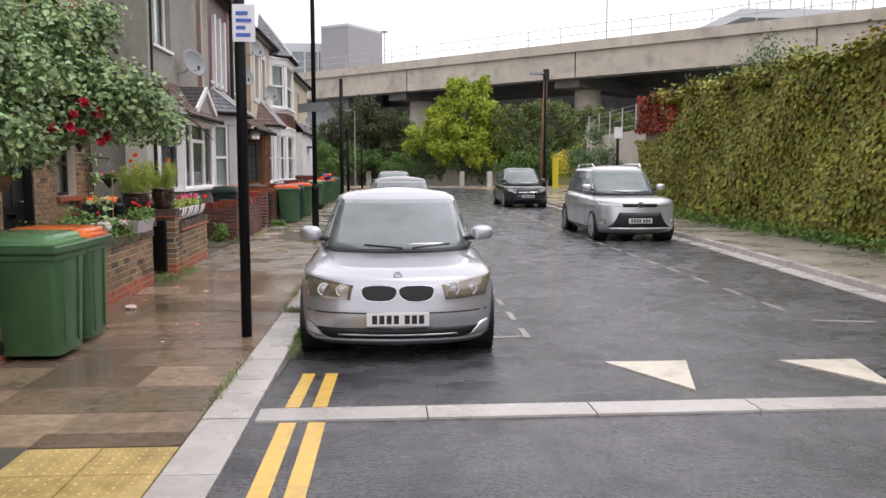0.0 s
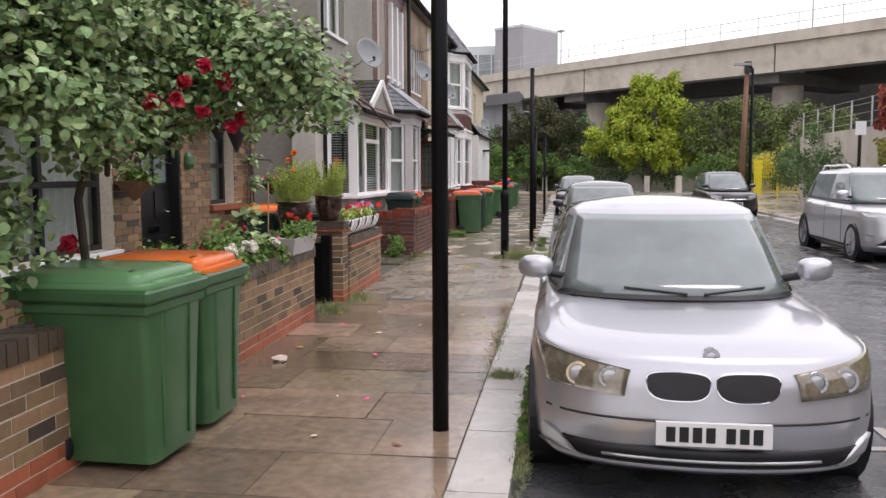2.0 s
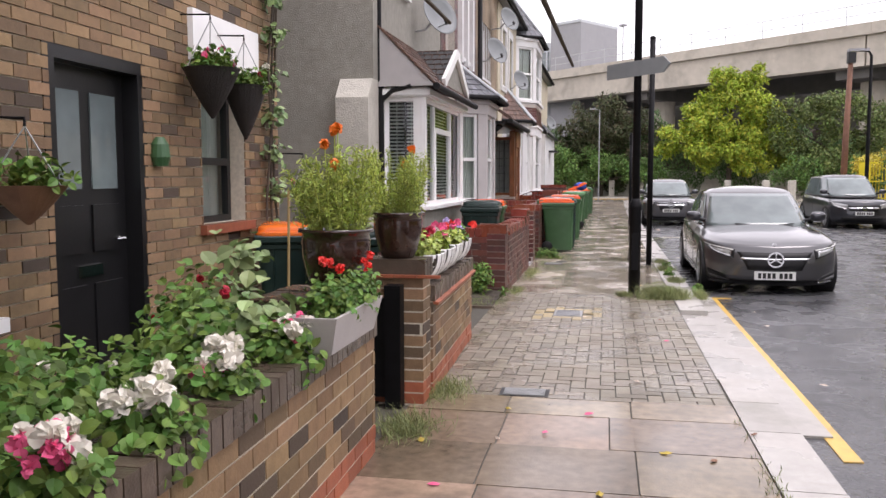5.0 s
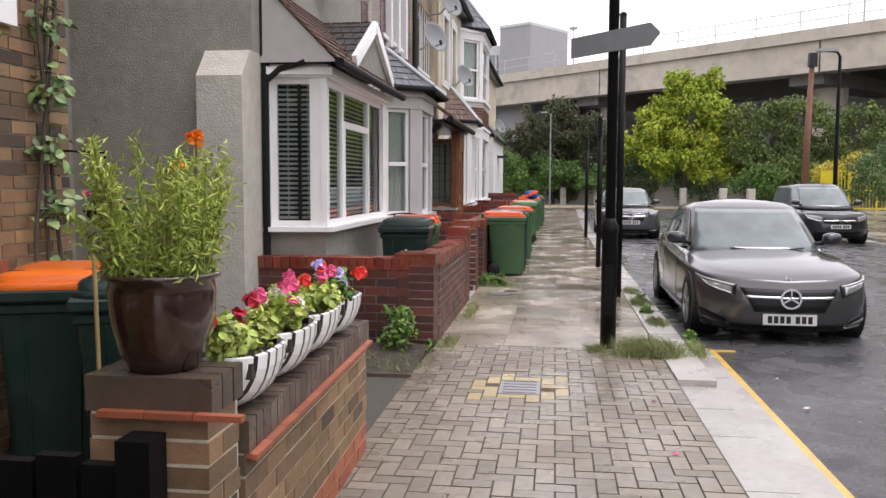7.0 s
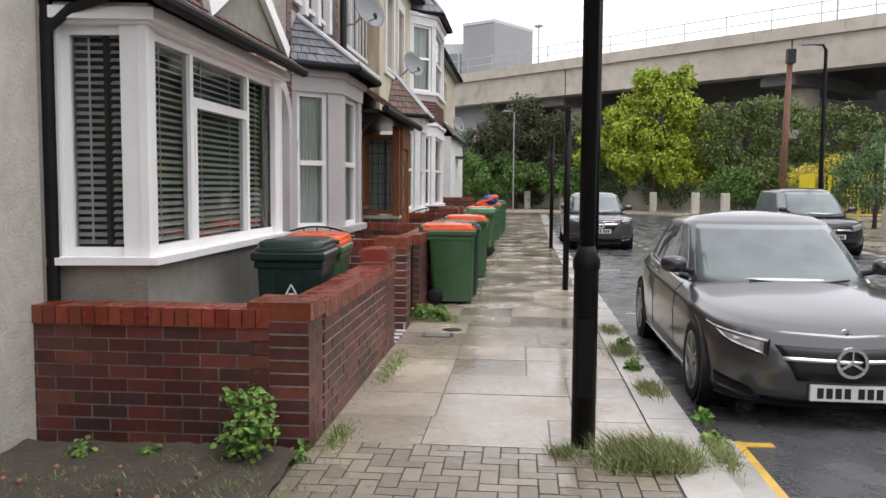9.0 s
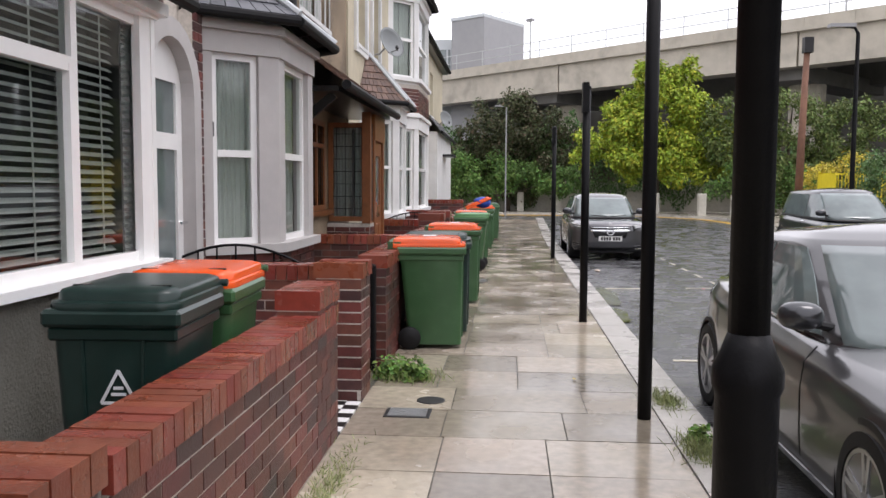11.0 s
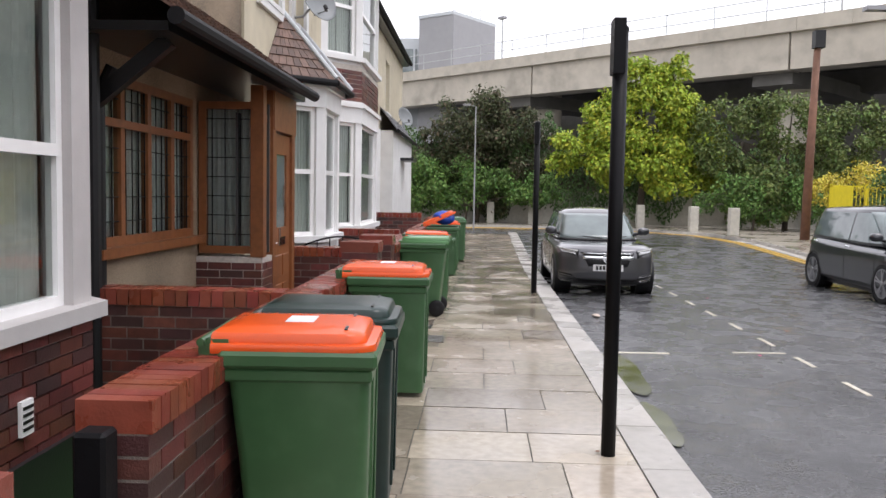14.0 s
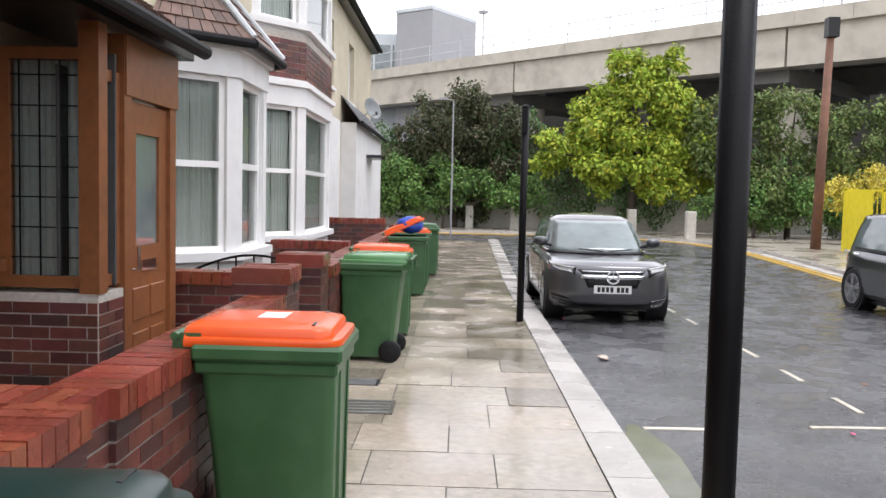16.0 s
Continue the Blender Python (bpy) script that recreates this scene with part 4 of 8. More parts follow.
def house(name, label, y0, y1, skin, holes=(), xw=XW, top=EAVE, z0=0.0):
    h = thing(name, label, "house")
    part("wall", wall_with_holes(bmesh.new(), xw - 0.3, xw, y0, y1, z0 - 0.2, top, holes), skin, h)
    part("back_wall", B(-11.0, -10.7, y0, y1, z0 - 0.2, top), skin, h)
    for ya in (y0, y1 - 0.25):
        part("side_wall", B(-10.7, xw - 0.3, ya, ya + 0.25, z0 - 0.2, top), skin, h)
    mid = (xw - 11) / 2
    slope_roof(h, "roof", [(xw + 0.25, y0, top - 0.05), (xw + 0.25, y1, top - 0.05)], [(mid, y0, top + 2.3), (mid, y1, top + 2.3)], SLATE, 16, 14)
    bm = bmesh.new()
    v = [bm.verts.new(p) for p in ((mid, y0, top + 2.3), (mid, y1, top + 2.3), (-11.2, y1, top), (-11.2, y0, top))]
    bm.faces.new(v)
    part("back_roof", bm, SLATE, h)
    bm = bmesh.new()
    for yy in (y0 + 0.02, y1 - 0.02):
        bm.faces.new([bm.verts.new(p) for p in ((xw, yy, top), (-11, yy, top), (mid, yy, top + 2.25))])
    part("gable", bm, skin, h)
    gutter(h, (xw + 0.28, y0, top - 0.08), (xw + 0.28, y1, top - 0.08), 0.06)
    part("fascia", B(xw + 0.002, xw + 0.22, y0, y1, top - 0.16, top - 0.07), BLACKP, h)
    return h


def reveal_window(h, y0, y1, z0, z1, xw=XW, frame_mat=None, **k):
    w = facet(h, (xw - 0.06, y0), (xw - 0.06, y1), z0, z1, frame_mat, **k)
    part("window_sill", B(xw - 0.06, xw + 0.06, y0 - 0.04, y1 + 0.04, z0 - 0.06, z0), frame_mat or WHITE, h)
    return w


# stock brick house beside the rose
XB = -4.3
HB = [(14.28, 15.06, 1.05, 2.25), (12.51, 13.45, 0.05, 2.15), (10.1, 11.98, 0.7, 2.25), (11.9, 13.15, 3.5, 4.9), (14.3, 15.0, 3.5, 4.9)]
hb = thing("brick_house", "yellow stock brick terraced house with black frames", "house")
part("wall", wall_with_holes(bmesh.new(), XB - 0.3, XB, 3.0, 15.8, -0.2, 6.0, HB), MORTAR, hb, "pale mortar behind the bricks")
bm = bmesh.new()
box(bm, -11, XB - 0.3, 15.55, 15.8, -0.2, 6.0)
box(bm, -11, -10.7, 3.0, 15.55, -0.2, 6.0)
part("side_wall", bm, STOCKR, hb)
slope_roof(hb, "roof", [(XB + 0.3, 3.0, 5.95), (XB + 0.3, 15.9, 5.95)], [(-7.6, 3.0, 8.2), (-7.6, 15.9, 8.2)], TILE, 12, 30)
near, far_rows, g = 0, [], random.Random(5)
for k in range(80):
    z = 0.0375 + k * 0.075
    yy = 3.0 + (0.1125 if k % 2 else 0)
    while yy < 15.8 - 0.05:
        a, b = yy, min(yy + 0.225, 15.8)
        yy = b
        for h in HB:
            if h[2] - 0.03 < z < h[3] + 0.03:
                if h[0] <= a and b <= h[1]:
                    a = b
                elif a < h[0] < b:
                    b = h[0]
                elif a < h[1] < b:
                    a = h[1]
        if b - a < 0.03:
            continue
        hy = (b - a) / 2 - 0.005
        if near < 300 and 13.45 < a and 0.75 < z < 3.4:
            near += 1
            piece("brick", brick_mesh("brick", 0.02, hy, 0.0325, STOCK), hb, XB - 0.008 + g.uniform(0, 0.004), (a + b) / 2, z)
        else:
            far_rows.append((XB - 0.008 + g.uniform(0, 0.004), (a + b) / 2, z, 0.02, hy, 0.0325))
many_boxes("bricks", far_rows, STOCKR, hb)
for y0, y1, z0, z1 in (HB[0], HB[2], HB[3], HB[4]):
    facet(hb, (XB - 0.08, y0), (XB - 0.08, y1), z0, z1, BLACKP, split=0.42, lights=2 if y1 - y0 > 1.5 else 1)
    part("window_sill", B(XB - 0.05, XB + 0.07, y0 - 0.06, y1 + 0.06, z0 - 0.075, z0), UPVC if y1 - y0 > 1.5 and z0 < 2 else PLINTH, hb, "window sill")
part("fascia_board", B(XB + 0.014, XB + 0.06, 14.1, 15.28, 2.3, 2.68), UPVC, hb, "white fascia board above the window")
dr = thing("front_door", "", "")
dr.parent = hb
part("door_leaf", B(XB - 0.16, XB - 0.11, 12.56, 13.41, 0.06, 2.1), BLACKP, dr, "black panelled door")
for a, b in ((12.64, 12.94), (13.03, 13.33)):
    for c, d in ((0.2, 0.75), (0.95, 1.25)):
        part("panel", B(XB - 0.112, XB - 0.096, a, b, c, d), BLACKP, dr)
for a, b in ((12.66, 12.93), (13.04, 13.31)):
    part("pane", B(XB - 0.111, XB - 0.1, a, b, 1.35, 1.95), CARGLASS, dr)
part("letter_plate", B(XB - 0.111, XB - 0.095, 12.86, 13.11, 0.8, 0.87), CHROME, dr)
part("door_handle", tube(bmesh.new(), [(XB - 0.1, 13.31, 1.02), (XB - 0.06, 13.31, 1.02), (XB - 0.06, 13.21, 1.02)], 0.012), CHROME, dr)
part("door_frame", wall_with_holes(bmesh.new(), XB - 0.2, XB + 0.01, 12.46, 13.51, 0.0, 2.2, [(12.56, 13.41, 0.06, 2.1)]), BLACKP, hb, "black door frame")

# house A: grey render with a square bay
hA = house("rendered_house", "grey rendered terraced house with a white bay", 18.2, 22.35, RENDER, [(18.5, 19.95, 3.95, 5.4)])
bm = bmesh.new()
box(bm, -4.42, -4.01, 17.92, 18.36, -0.1, 2.38)
prism_top = [bm.verts.new(p) for p in ((-4.42, 17.92, 2.38), (-4.01, 17.92, 2.38), (-4.01, 18.36, 2.38), (-4.42, 18.36, 2.38), (-4.42, 18.12, 2.62), (-4.01, 18.12, 2.62), (-4.01, 18.36, 2.62), (-4.42, 18.36, 2.62))]
for q in ((4, 5, 6, 7), (0, 1, 5, 4), (1, 2, 6, 5), (2, 3, 7, 6), (3, 0, 4, 7)):
    bm.faces.new([prism_top[i] for i in q])
part("buttress", bm, NIBM, hA, "pale rendered end buttress with a sloped top")
part("flank_strip", B(-5.9, -5.75, 18.1, 18.2, -0.1, 6.0), RENDER, hA)
tA, PA = canted_bay(hA, 18.5, 21.4, XW, -3.45, 1.055, 2.43, (UPVC, UPVC), RENDER, side=0.06, head=0.12, lights=3, curtain="blind", split=0, cuts=(0.28, 0.72), top_light=0.73, post=0.05, sill=0.045)
slope_roof(hA, "bay_roof", [(-3.28, 18.38, 2.56), (-3.28, 21.45, 2.56)], [(XW, 18.38, 3.3), (XW, 21.45, 3.3)], TILE, 9, 20)
gutter(hA, (-3.27, 18.36, 2.54), (-3.27, 21.47, 2.54), 0.045)
bm = bmesh.new()
bm.faces.new([bm.verts.new(p) for p in ((-3.3, 18.4, 2.55), (XW, 18.4, 2.55), (XW, 18.4, 3.28))])
part("roof_cheek", bm, GREYP, hA)
for sgn, ya in ((1, 19.3), (-1, 21.2)):
    bm = bmesh.new()
    strip(bm, (-3.36, ya, 2.68), (-3.36, 20.25, 3.2), 0.05, 0.12)
    part("bargeboard", bm, UPVC, hA, "white gable bargeboard")
bm = bmesh.new()
bm.faces.new([bm.verts.new(p) for p in ((-3.39, 19.32, 2.6), (-3.39, 21.18, 2.6), (-3.39, 20.25, 3.15))])
part("gable_panel", bm, RENDER, hA)
for ya, s in ((19.3, 1), (21.2, -1)):
    slope_roof(hA, "porch_roof", [(-3.36 if s > 0 else XW, ya, 2.7), (XW if s > 0 else -3.36, ya, 2.7)], [(-3.36 if s > 0 else XW, 20.25, 3.24), (XW if s > 0 else -3.36, 20.25, 3.24)], TILE, 6, 6)
reveal_window(hA, 18.5, 19.95, 3.95, 5.4, lights=2, split=0)
part("downpipe", tube(bmesh.new(), [(-4.0, 18.45, 0.0), (-4.0, 18.45, 2.55), (-4.02, 18.43, 2.65), (-4.02, 18.43, 6.0)], 0.04), GUTTERM, hA, "black downpipe")
part("downpipe", tube(bmesh.new(), [(-3.6, 18.42, 2.56), (-3.85, 18.45, 2.5), (-4.0, 18.45, 2.38)], 0.03), PLASTIC, hA)


def arch_door(parent, y0, y1, z0, z1, x, skin):
    """A door recess under a round arch with a white glazed door."""
    r = (y1 - y0) / 2
    ym = (y0 + y1) / 2
    bm = bmesh.new()
    pts = [(y0, z0), (y0, z1 - r)] + [(ym - r * math.cos(a), z1 - r + r * math.sin(a)) for a in [math.pi * i / 12 for i in range(1, 12)]] + [(y1, z1 - r), (y1, z0)]
    for dx0, dx1, o in ((0.0, 0.06, 0.14), (-0.2, 0.0, 0.07)):
        outer = [(ym + (yy - ym) * (1 + o / r), zz + (o if zz > z1 - r else 0) * (zz - (z1 - r)) / r) for yy, zz in pts]
        a = [bm.verts.new((x + dx1, *p)) for p in pts]
        b = [bm.verts.new((x + dx1, *p)) for p in outer]
        c = [bm.verts.new((x + dx0, *p)) for p in pts]
        e = [bm.verts.new((x + dx0, *p)) for p in outer]
        for i in range(len(pts) - 1):
            bm.faces.new((a[i], a[i + 1], b[i + 1], b[i]))
            bm.faces.new((c[i], c[i + 1], a[i + 1], a[i]))
            bm.faces.new((b[i], b[i + 1], e[i + 1], e[i]))
    part("arch", bm, skin, parent)
    d = thing("front_door", "", "")
    d.parent = parent
    bm = bmesh.new()
    xd = x - 0.045
    wall_with_holes(bm, xd - 0.05, xd, y0, y1, z0, z1, [(y0 + 0.1, y1 - 0.1, z0 + 0.35, z1 - 0.8), (y0 + 0.1, y1 - 0.1, z1 - 0.68, z1 - 0.3)])
    part("door_leaf", bm, UPVC, d, "white glazed door")
    part("pane", B(xd - 0.03, xd - 0.02, y0 + 0.08, y1 - 0.08, z0 + 0.33, z1 - 0.28), CARGLASS, d)
    part("door_handle", tube(bmesh.new(), [(xd, y1 - 0.06, z0 + 1.05), (xd + 0.05, y1 - 0.06, z0 + 1.05), (xd + 0.05, y1 - 0.16, z0 + 1.05)], 0.011), CHROME, d)
    part("letter_plate", B(xd, xd + 0.012, y0 + 0.2, y1 - 0.2, z0 + 0.24, z0 + 0.3), CHROME, d)


arch_door(hA, 22.1, 22.88, 0.15, 2.55, -3.88, GREYP)

# house B: grey canted bay with a slate hood, red brick above
hB = house("bay_house", "terraced house with grey painted bay and red brick", 22.36, 26.2, MORTARD, [(23.4, 25.2, 3.75, 5.3)])
part("brick_pier", B(XW + 0.002, XW + 0.12, 23.06, 23.26, 0, 6.0), MORTARD, hB, "red brick party pier")
tB, PB = canted_bay(hB, 23.3, 25.62, XW, -3.43, 0.98, 2.6, (GREYP, UPVC), MORTARD, side=0.54, head=0.28, split=0.48, post=0.19)
part("plaque", B(-3.9, -3.89, 23.42, 23.56, 1.9, 2.02), PLASTIC, hB, "small dark blue notice in the window")


def hip_roof(parent, P, z0, z1, xw, over, material, rows=6):
    o = [(xw, P[0][1] - over), (P[1][0] + over, P[1][1] - over * 0.5), (P[2][0] + over, P[2][1] + over * 0.5), (xw, P[3][1] + over)]
    ap0, ap1 = (xw, P[1][1] + 0.1), (xw, P[2][1] - 0.1)
    for (l0, l1), (h0, h1) in (((o[0], o[1]), (ap0, ap0)), ((o[1], o[2]), (ap0, ap1)), ((o[2], o[3]), (ap1, ap1))):
        slope_roof(parent, "bay_roof", [(*l0, z0), (*l1, z0)], [(*h0, z1), (*h1, z1)], material, rows, 8)
    for a, b in zip(o, o[1:]):
        gutter(parent, (*a, z0 - 0.03), (*b, z0 - 0.03), 0.045)
    for a, b in ((o[1], ap0), (o[2], ap1)):
        part("hip_tile", tube(bmesh.new(), [(*a, z0 + 0.03), (*b, z1 + 0.03)], 0.035, 8), CLADL, parent, "pale lead hip")


for a, b in zip(PB, PB[1:]):
    brick_skin(hB, a, b, 0.0, 0.9)
brick_skin(hB, (XW, 22.36), (XW, 22.8), 2.75, 6.0)
brick_skin(hB, (XW + 0.12, 23.06), (XW + 0.12, 23.26), 0.0, 6.0)
brick_skin(hB, (XW, 23.1), (XW, 26.2), 3.6, 6.0)
brick_skin(hB, (XW, 25.8), (XW, 26.2), 0.0, 3.6)
part("plinth", prism(bmesh.new(), [(XW, PB[0][1] - 0.04), (PB[1][0] + 0.035, PB[1][1] - 0.02), (PB[2][0] + 0.035, PB[2][1] + 0.02), (XW, PB[3][1] + 0.04)], 0.0, 0.34), BLACKP, hB, "black painted plinth")
for y in (23.95, 24.35):
    vt = part("air_vent", B(PB[1][0] + 0.012, PB[1][0] + 0.03, y, y + 0.1, 0.46, 0.62), UPVC if y > 24 else PLINTH, hB, "small air vent")
    for k in range(4):
        part("louvre", B(0.0, 0.004, 0.0, 0.08, 0.0, 0.014), INK, vt).matrix_basis = pose(PB[1][0] + 0.031, y + 0.01, 0.485 + k * 0.032)
solid("artificial_lawn", B(-3.55, -2.62, 23.45, 25.9, -0.05, 0.03), TURF, "bright green artificial lawn behind the brick wall", "lawn", kind="structure")
hip_roof(hB, PB, 2.92, 3.55, XW, 0.22, SLATE)
reveal_window(hB, 23.4, 25.2, 3.75, 5.3, lights=3, split=0.5, frame_mat=WHITE)
bm = bmesh.new()
for yy in (23.2, 24.0, 24.65, 25.3):
    box(bm, XW + 0.002, XW + 0.1, yy, yy + 0.16, 3.6, 5.5)
part("window_mullion", bm, WHITE, hB, "white stone window surround")
part("dark_pipe", tube(bmesh.new(), [(XW + 0.12, 26.1, 0), (XW + 0.12, 26.1, 6.0)], 0.05), PLASTIC, hB, "black downpipe")

# house P: pebbledash with brown leaded window and timber porch
hP = house("porch_house", "brown pebbledash house with a timber porch", 26.2, 29.95, DASH, [(26.4, 28.4, 1.15, 2.4), (27.0, 28.8, 3.75, 5.0)], xw=-4.05)


def leaded(parent, a, b, z0, z1, lights, xin=0.02):
    w = facet(parent, a, b, z0, z1, WOODF, lights=lights, split=0.72 if lights > 1 else 0, rail=0.07, curtain="net", inset=xin)
    L = math.dist(a, b)
    bm = bmesh.new()
    k = max(3, round(L / 0.12))
    for i in range(1, k):
        box(bm, L * i / k - 0.004, L * i / k + 0.004, xin + 0.016, xin + 0.024, z0 + 0.05, z1 - 0.05)
    z = z0 + 0.18
    while z < z1 - 0.1:
        box(bm, 0.05, L - 0.05, xin + 0.016, xin + 0.024, z - 0.004, z + 0.004)
        z += 0.18
    tagged(part("leading", bm, IRON, w), "dark lead strips", kind="stuff")


leaded(hP, (-4.03, 26.4), (-4.03, 28.4), 1.15, 2.4, 4)
part("window_sill", B(-4.048, -3.95, 26.35, 28.44, 1.08, 1.15), WOODF, hP)
reveal_window(hP, 27.0, 28.8, 3.75, 5.0, xw=-4.1, lights=3, split=0)
bm = bmesh.new()
for i in range(7):
    box(bm, -4.075, -4.055, 27.0 + 0.3 * i - 0.012, 27.0 + 0.3 * i + 0.012, 3.75, 5.0)
part("window_lattice", bm, WHITE, hP)
PX, PY0, PY1 = -3.42, 28.48, 29.8
part("porch_base", B(-4.048, PX, PY0, PY0 + 0.2, 0.0, 0.95), MORTARD, hP, "red brick porch base")
part("porch_base", B(PX - 0.2, PX, PY0 + 0.2, 28.85, 0.0, 0.95), MORTARD, hP)
leaded(hP, (-4.03, PY0), (PX, PY0), 0.98, 2.4, 1)
leaded(hP, (PX, PY0 + 0.02), (PX, 28.85), 0.98, 2.3, 1)
for px, py in ((PX - 0.05, PY0 + 0.05), (PX - 0.05, 28.9), (PX - 0.05, 29.72)):
    part("porch_post", B(px - 0.06, px + 0.06, py - 0.06, py + 0.06, 0.95 if py < 28.8 else 0.2, 2.55), WOODF, hP, "brown timber post")
pd = thing("porch_door", "", "")
pd.parent = hP
bm = bmesh.new()
wall_with_holes(bm, PX - 0.07, PX - 0.02, 28.95, 29.67, 0.25, 2.15, [(29.1, 29.52, 1.2, 1.95)])
part("door_leaf", bm, WOODF, pd, "brown panelled timber door")
part("pane", B(PX - 0.05, PX - 0.04, 29.08, 29.54, 1.18, 1.97), CARGLASS, pd)
for c, d in ((0.38, 0.62), (0.7, 0.92)):
    for a, b in ((29.03, 29.28), (29.34, 29.6)):
        part("panel", box(bmesh.new(), PX - 0.022, PX - 0.008, a, b, c, d, 0.006), WOODF, pd)
part("letter_plate", B(PX - 0.022, PX - 0.01, 29.18, 29.44, 1.02, 1.1), CHROME, pd)
part("door_handle", tube(bmesh.new(), [(PX - 0.02, 29.02, 1.05), (PX + 0.03, 29.02, 1.05), (PX + 0.03, 29.02, 1.2)], 0.011), CHROME, pd)
part("door_step", B(PX - 0.1, PX + 0.2, 28.95, 29.7, 0.0, 0.22), REDBR, hP)
brick_skin(hP, (-4.05, PY0), (PX, PY0), 0.0, 0.92)
brick_skin(hP, (PX, PY0), (PX, 28.85), 0.0, 0.92)
part("porch_transom", B(PX - 0.1, PX + 0.02, 28.85, 29.8, 2.17, 2.55), WOODF, hP)
slope_roof(hP, "porch_roof", [(-3.22, 25.75, 2.64), (-3.22, 29.75, 2.64)], [(-4.05, 25.75, 3.25), (-4.05, 29.75, 3.25)], TILE, 8, 24)
gutter(hP, (-3.2, 25.7, 2.6), (-3.2, 29.8, 2.6), 0.055)
part("soffit", B(-4.08, -3.34, 25.95, 29.98, 2.56, 2.62), BLACKP, hP, "dark timber soffit")
part("brace", strip(bmesh.new(), (-4.08, 26.25, 2.05), (-3.45, 26.25, 2.55), 0.08, 0.1), BLACKP, hP, "dark timber bracket")
part("downpipe", tube(bmesh.new(), [(-4.0, 26.4, 0), (-4.0, 26.4, 2.2), (-3.9, 26.4, 2.4)], 0.045), PLASTIC, hP)

# house C: cream above, white canted bay with a tiled hood
hC = house("white_bay_house", "cream rendered terraced house with a white bay", 29.96, 33.6, CREAM, [(30.6, 31.5, 3.9, 5.4), (32.2, 33.0, 3.9, 5.4)])
tC, PC = canted_bay(hC, 30.95, 33.3, XW, -3.42, 1.0, 2.66, (WHITE, UPVC), WHITE, side=0.62, head=0.35, split=0.5)
hip_roof(hC, PC, 3.0, 3.9, XW, 0.16, TILE, 7)
for a, b in ((30.6, 31.5), (32.2, 33.0)):
    reveal_window(hC, a, b, 3.9, 5.4)
    part("surround", wall_with_holes(bmesh.new(), XW + 0.002, XW + 0.05, a - 0.15, b + 0.15, 3.75, 5.6, [(a, b, 3.9, 5.4)]), WHITE, hC, "white window surround")

# house D: two-storey white bay with a slate turret roof
hD = house("turret_house", "white terraced house with a two-storey bay", 33.61, 38.4, CREAM, [])
tD, PD = canted_bay(hD, 34.35, 38.0, XW, -3.45, 1.0, 2.75, (WHITE, UPVC), WHITE, side=0.7, head=0.36, split=0.5)
part("brick_band", prism(bmesh.new(), PD, 3.11, 3.72), MORTARD, hD, "red brick band between the storeys")
for a, b in zip(PD, PD[1:]):
    brick_skin(hD, a, b, 3.11, 3.70)
canted_bay(hD, 34.35, 38.0, XW, -3.45, 3.86, 5.5, (WHITE, UPVC), WHITE, side=0.7, head=0.3, split=0.5, storey=3.72, name="upper_bay_window")
hip_roof(hD, PD, 5.85, 7.5, XW - 0.5, 0.2, SLATE, 10)
part("chimney", B(-5.6, -4.9, 33.3, 33.9, 6.0, 8.3), STOCKR, hD, "stock brick chimney stack")

# house E: plain cream end house
hE = house("end_house", "cream end-of-terrace house with a small porch", 38.42, 48.4, CREAM, [(40.2, 41.2, 3.8, 5.2), (43.5, 44.5, 3.8, 5.2), (41, 42.2, 1.0, 2.4)], top=5.9)
for a, b in ((40.2, 41.2), (43.5, 44.5)):
    reveal_window(hE, a, b, 3.8, 5.2)
reveal_window(hE, 41, 42.2, 1.0, 2.4)
part("lower_wall", B(XW + 0.002, XW + 0.2, 38.6, 40.9, 0, 3.1), WHITE, hE, "white painted lower wall")
part("front_wall", B(XW + 0.002, XW + 0.35, 42.4, 48.2, 0, 3.2), WHITE, hE, "white painted lower wall")
slope_roof(hE, "porch_roof", [(-3.55, 42.3, 3.2), (-3.55, 48.3, 3.2)], [(XW, 42.3, 3.8), (XW, 48.3, 3.8)], SLATE, 6, 14)
gutter(hE, (-3.53, 42.2, 3.18), (-3.53, 48.3, 3.18), 0.05)
part("door_leaf", B(-3.8, -3.77, 44.6, 45.5, 0.3, 2.3), UPVC, hE, "white front door")
part("canopy", B(-3.8, -3.3, 44.4, 45.7, 2.5, 2.58), BLACKP, hE, "dark door canopy")
part("dark_pipe", tube(bmesh.new(), [(XW + 0.1, 38.5, 3.2), (XW + 0.1, 38.5, 5.8)], 0.05), PLASTIC, hE)

for y, z, x, r in ((20.5, 3.72, -4.1, 0.32), (26.6, 4.1, -4.05, 0.3), (32.3, 4.1, -4.1, 0.3), (45.5, 3.75, -4.1, 0.3)):
    dish(y, z, x, r)
dish(28.9, 5.2, -4.05, 0.3)

# ---------------------------------------------------------------- viaduct and the far end
VA, VB = Vector((-45.0, 103.0)), Vector((40.0, 22.0))
VD = (VB - VA).normalized()
VN = Vector((VD.y, -VD.x))
if VN.y > 0:
    VN = -VN
VC = Vector((5.0, 75.2))
VS = 1.27  # size of the viaduct against its first drawing


def vpt(u, o, z):
    """A point of the viaduct: u along it from the middle, o out from its near edge."""
    p = VC + (VD * u + VN * o) * VS
    return (p.x, p.y, 1.5 + (z - 1.5) * VS if z > 1 else z)


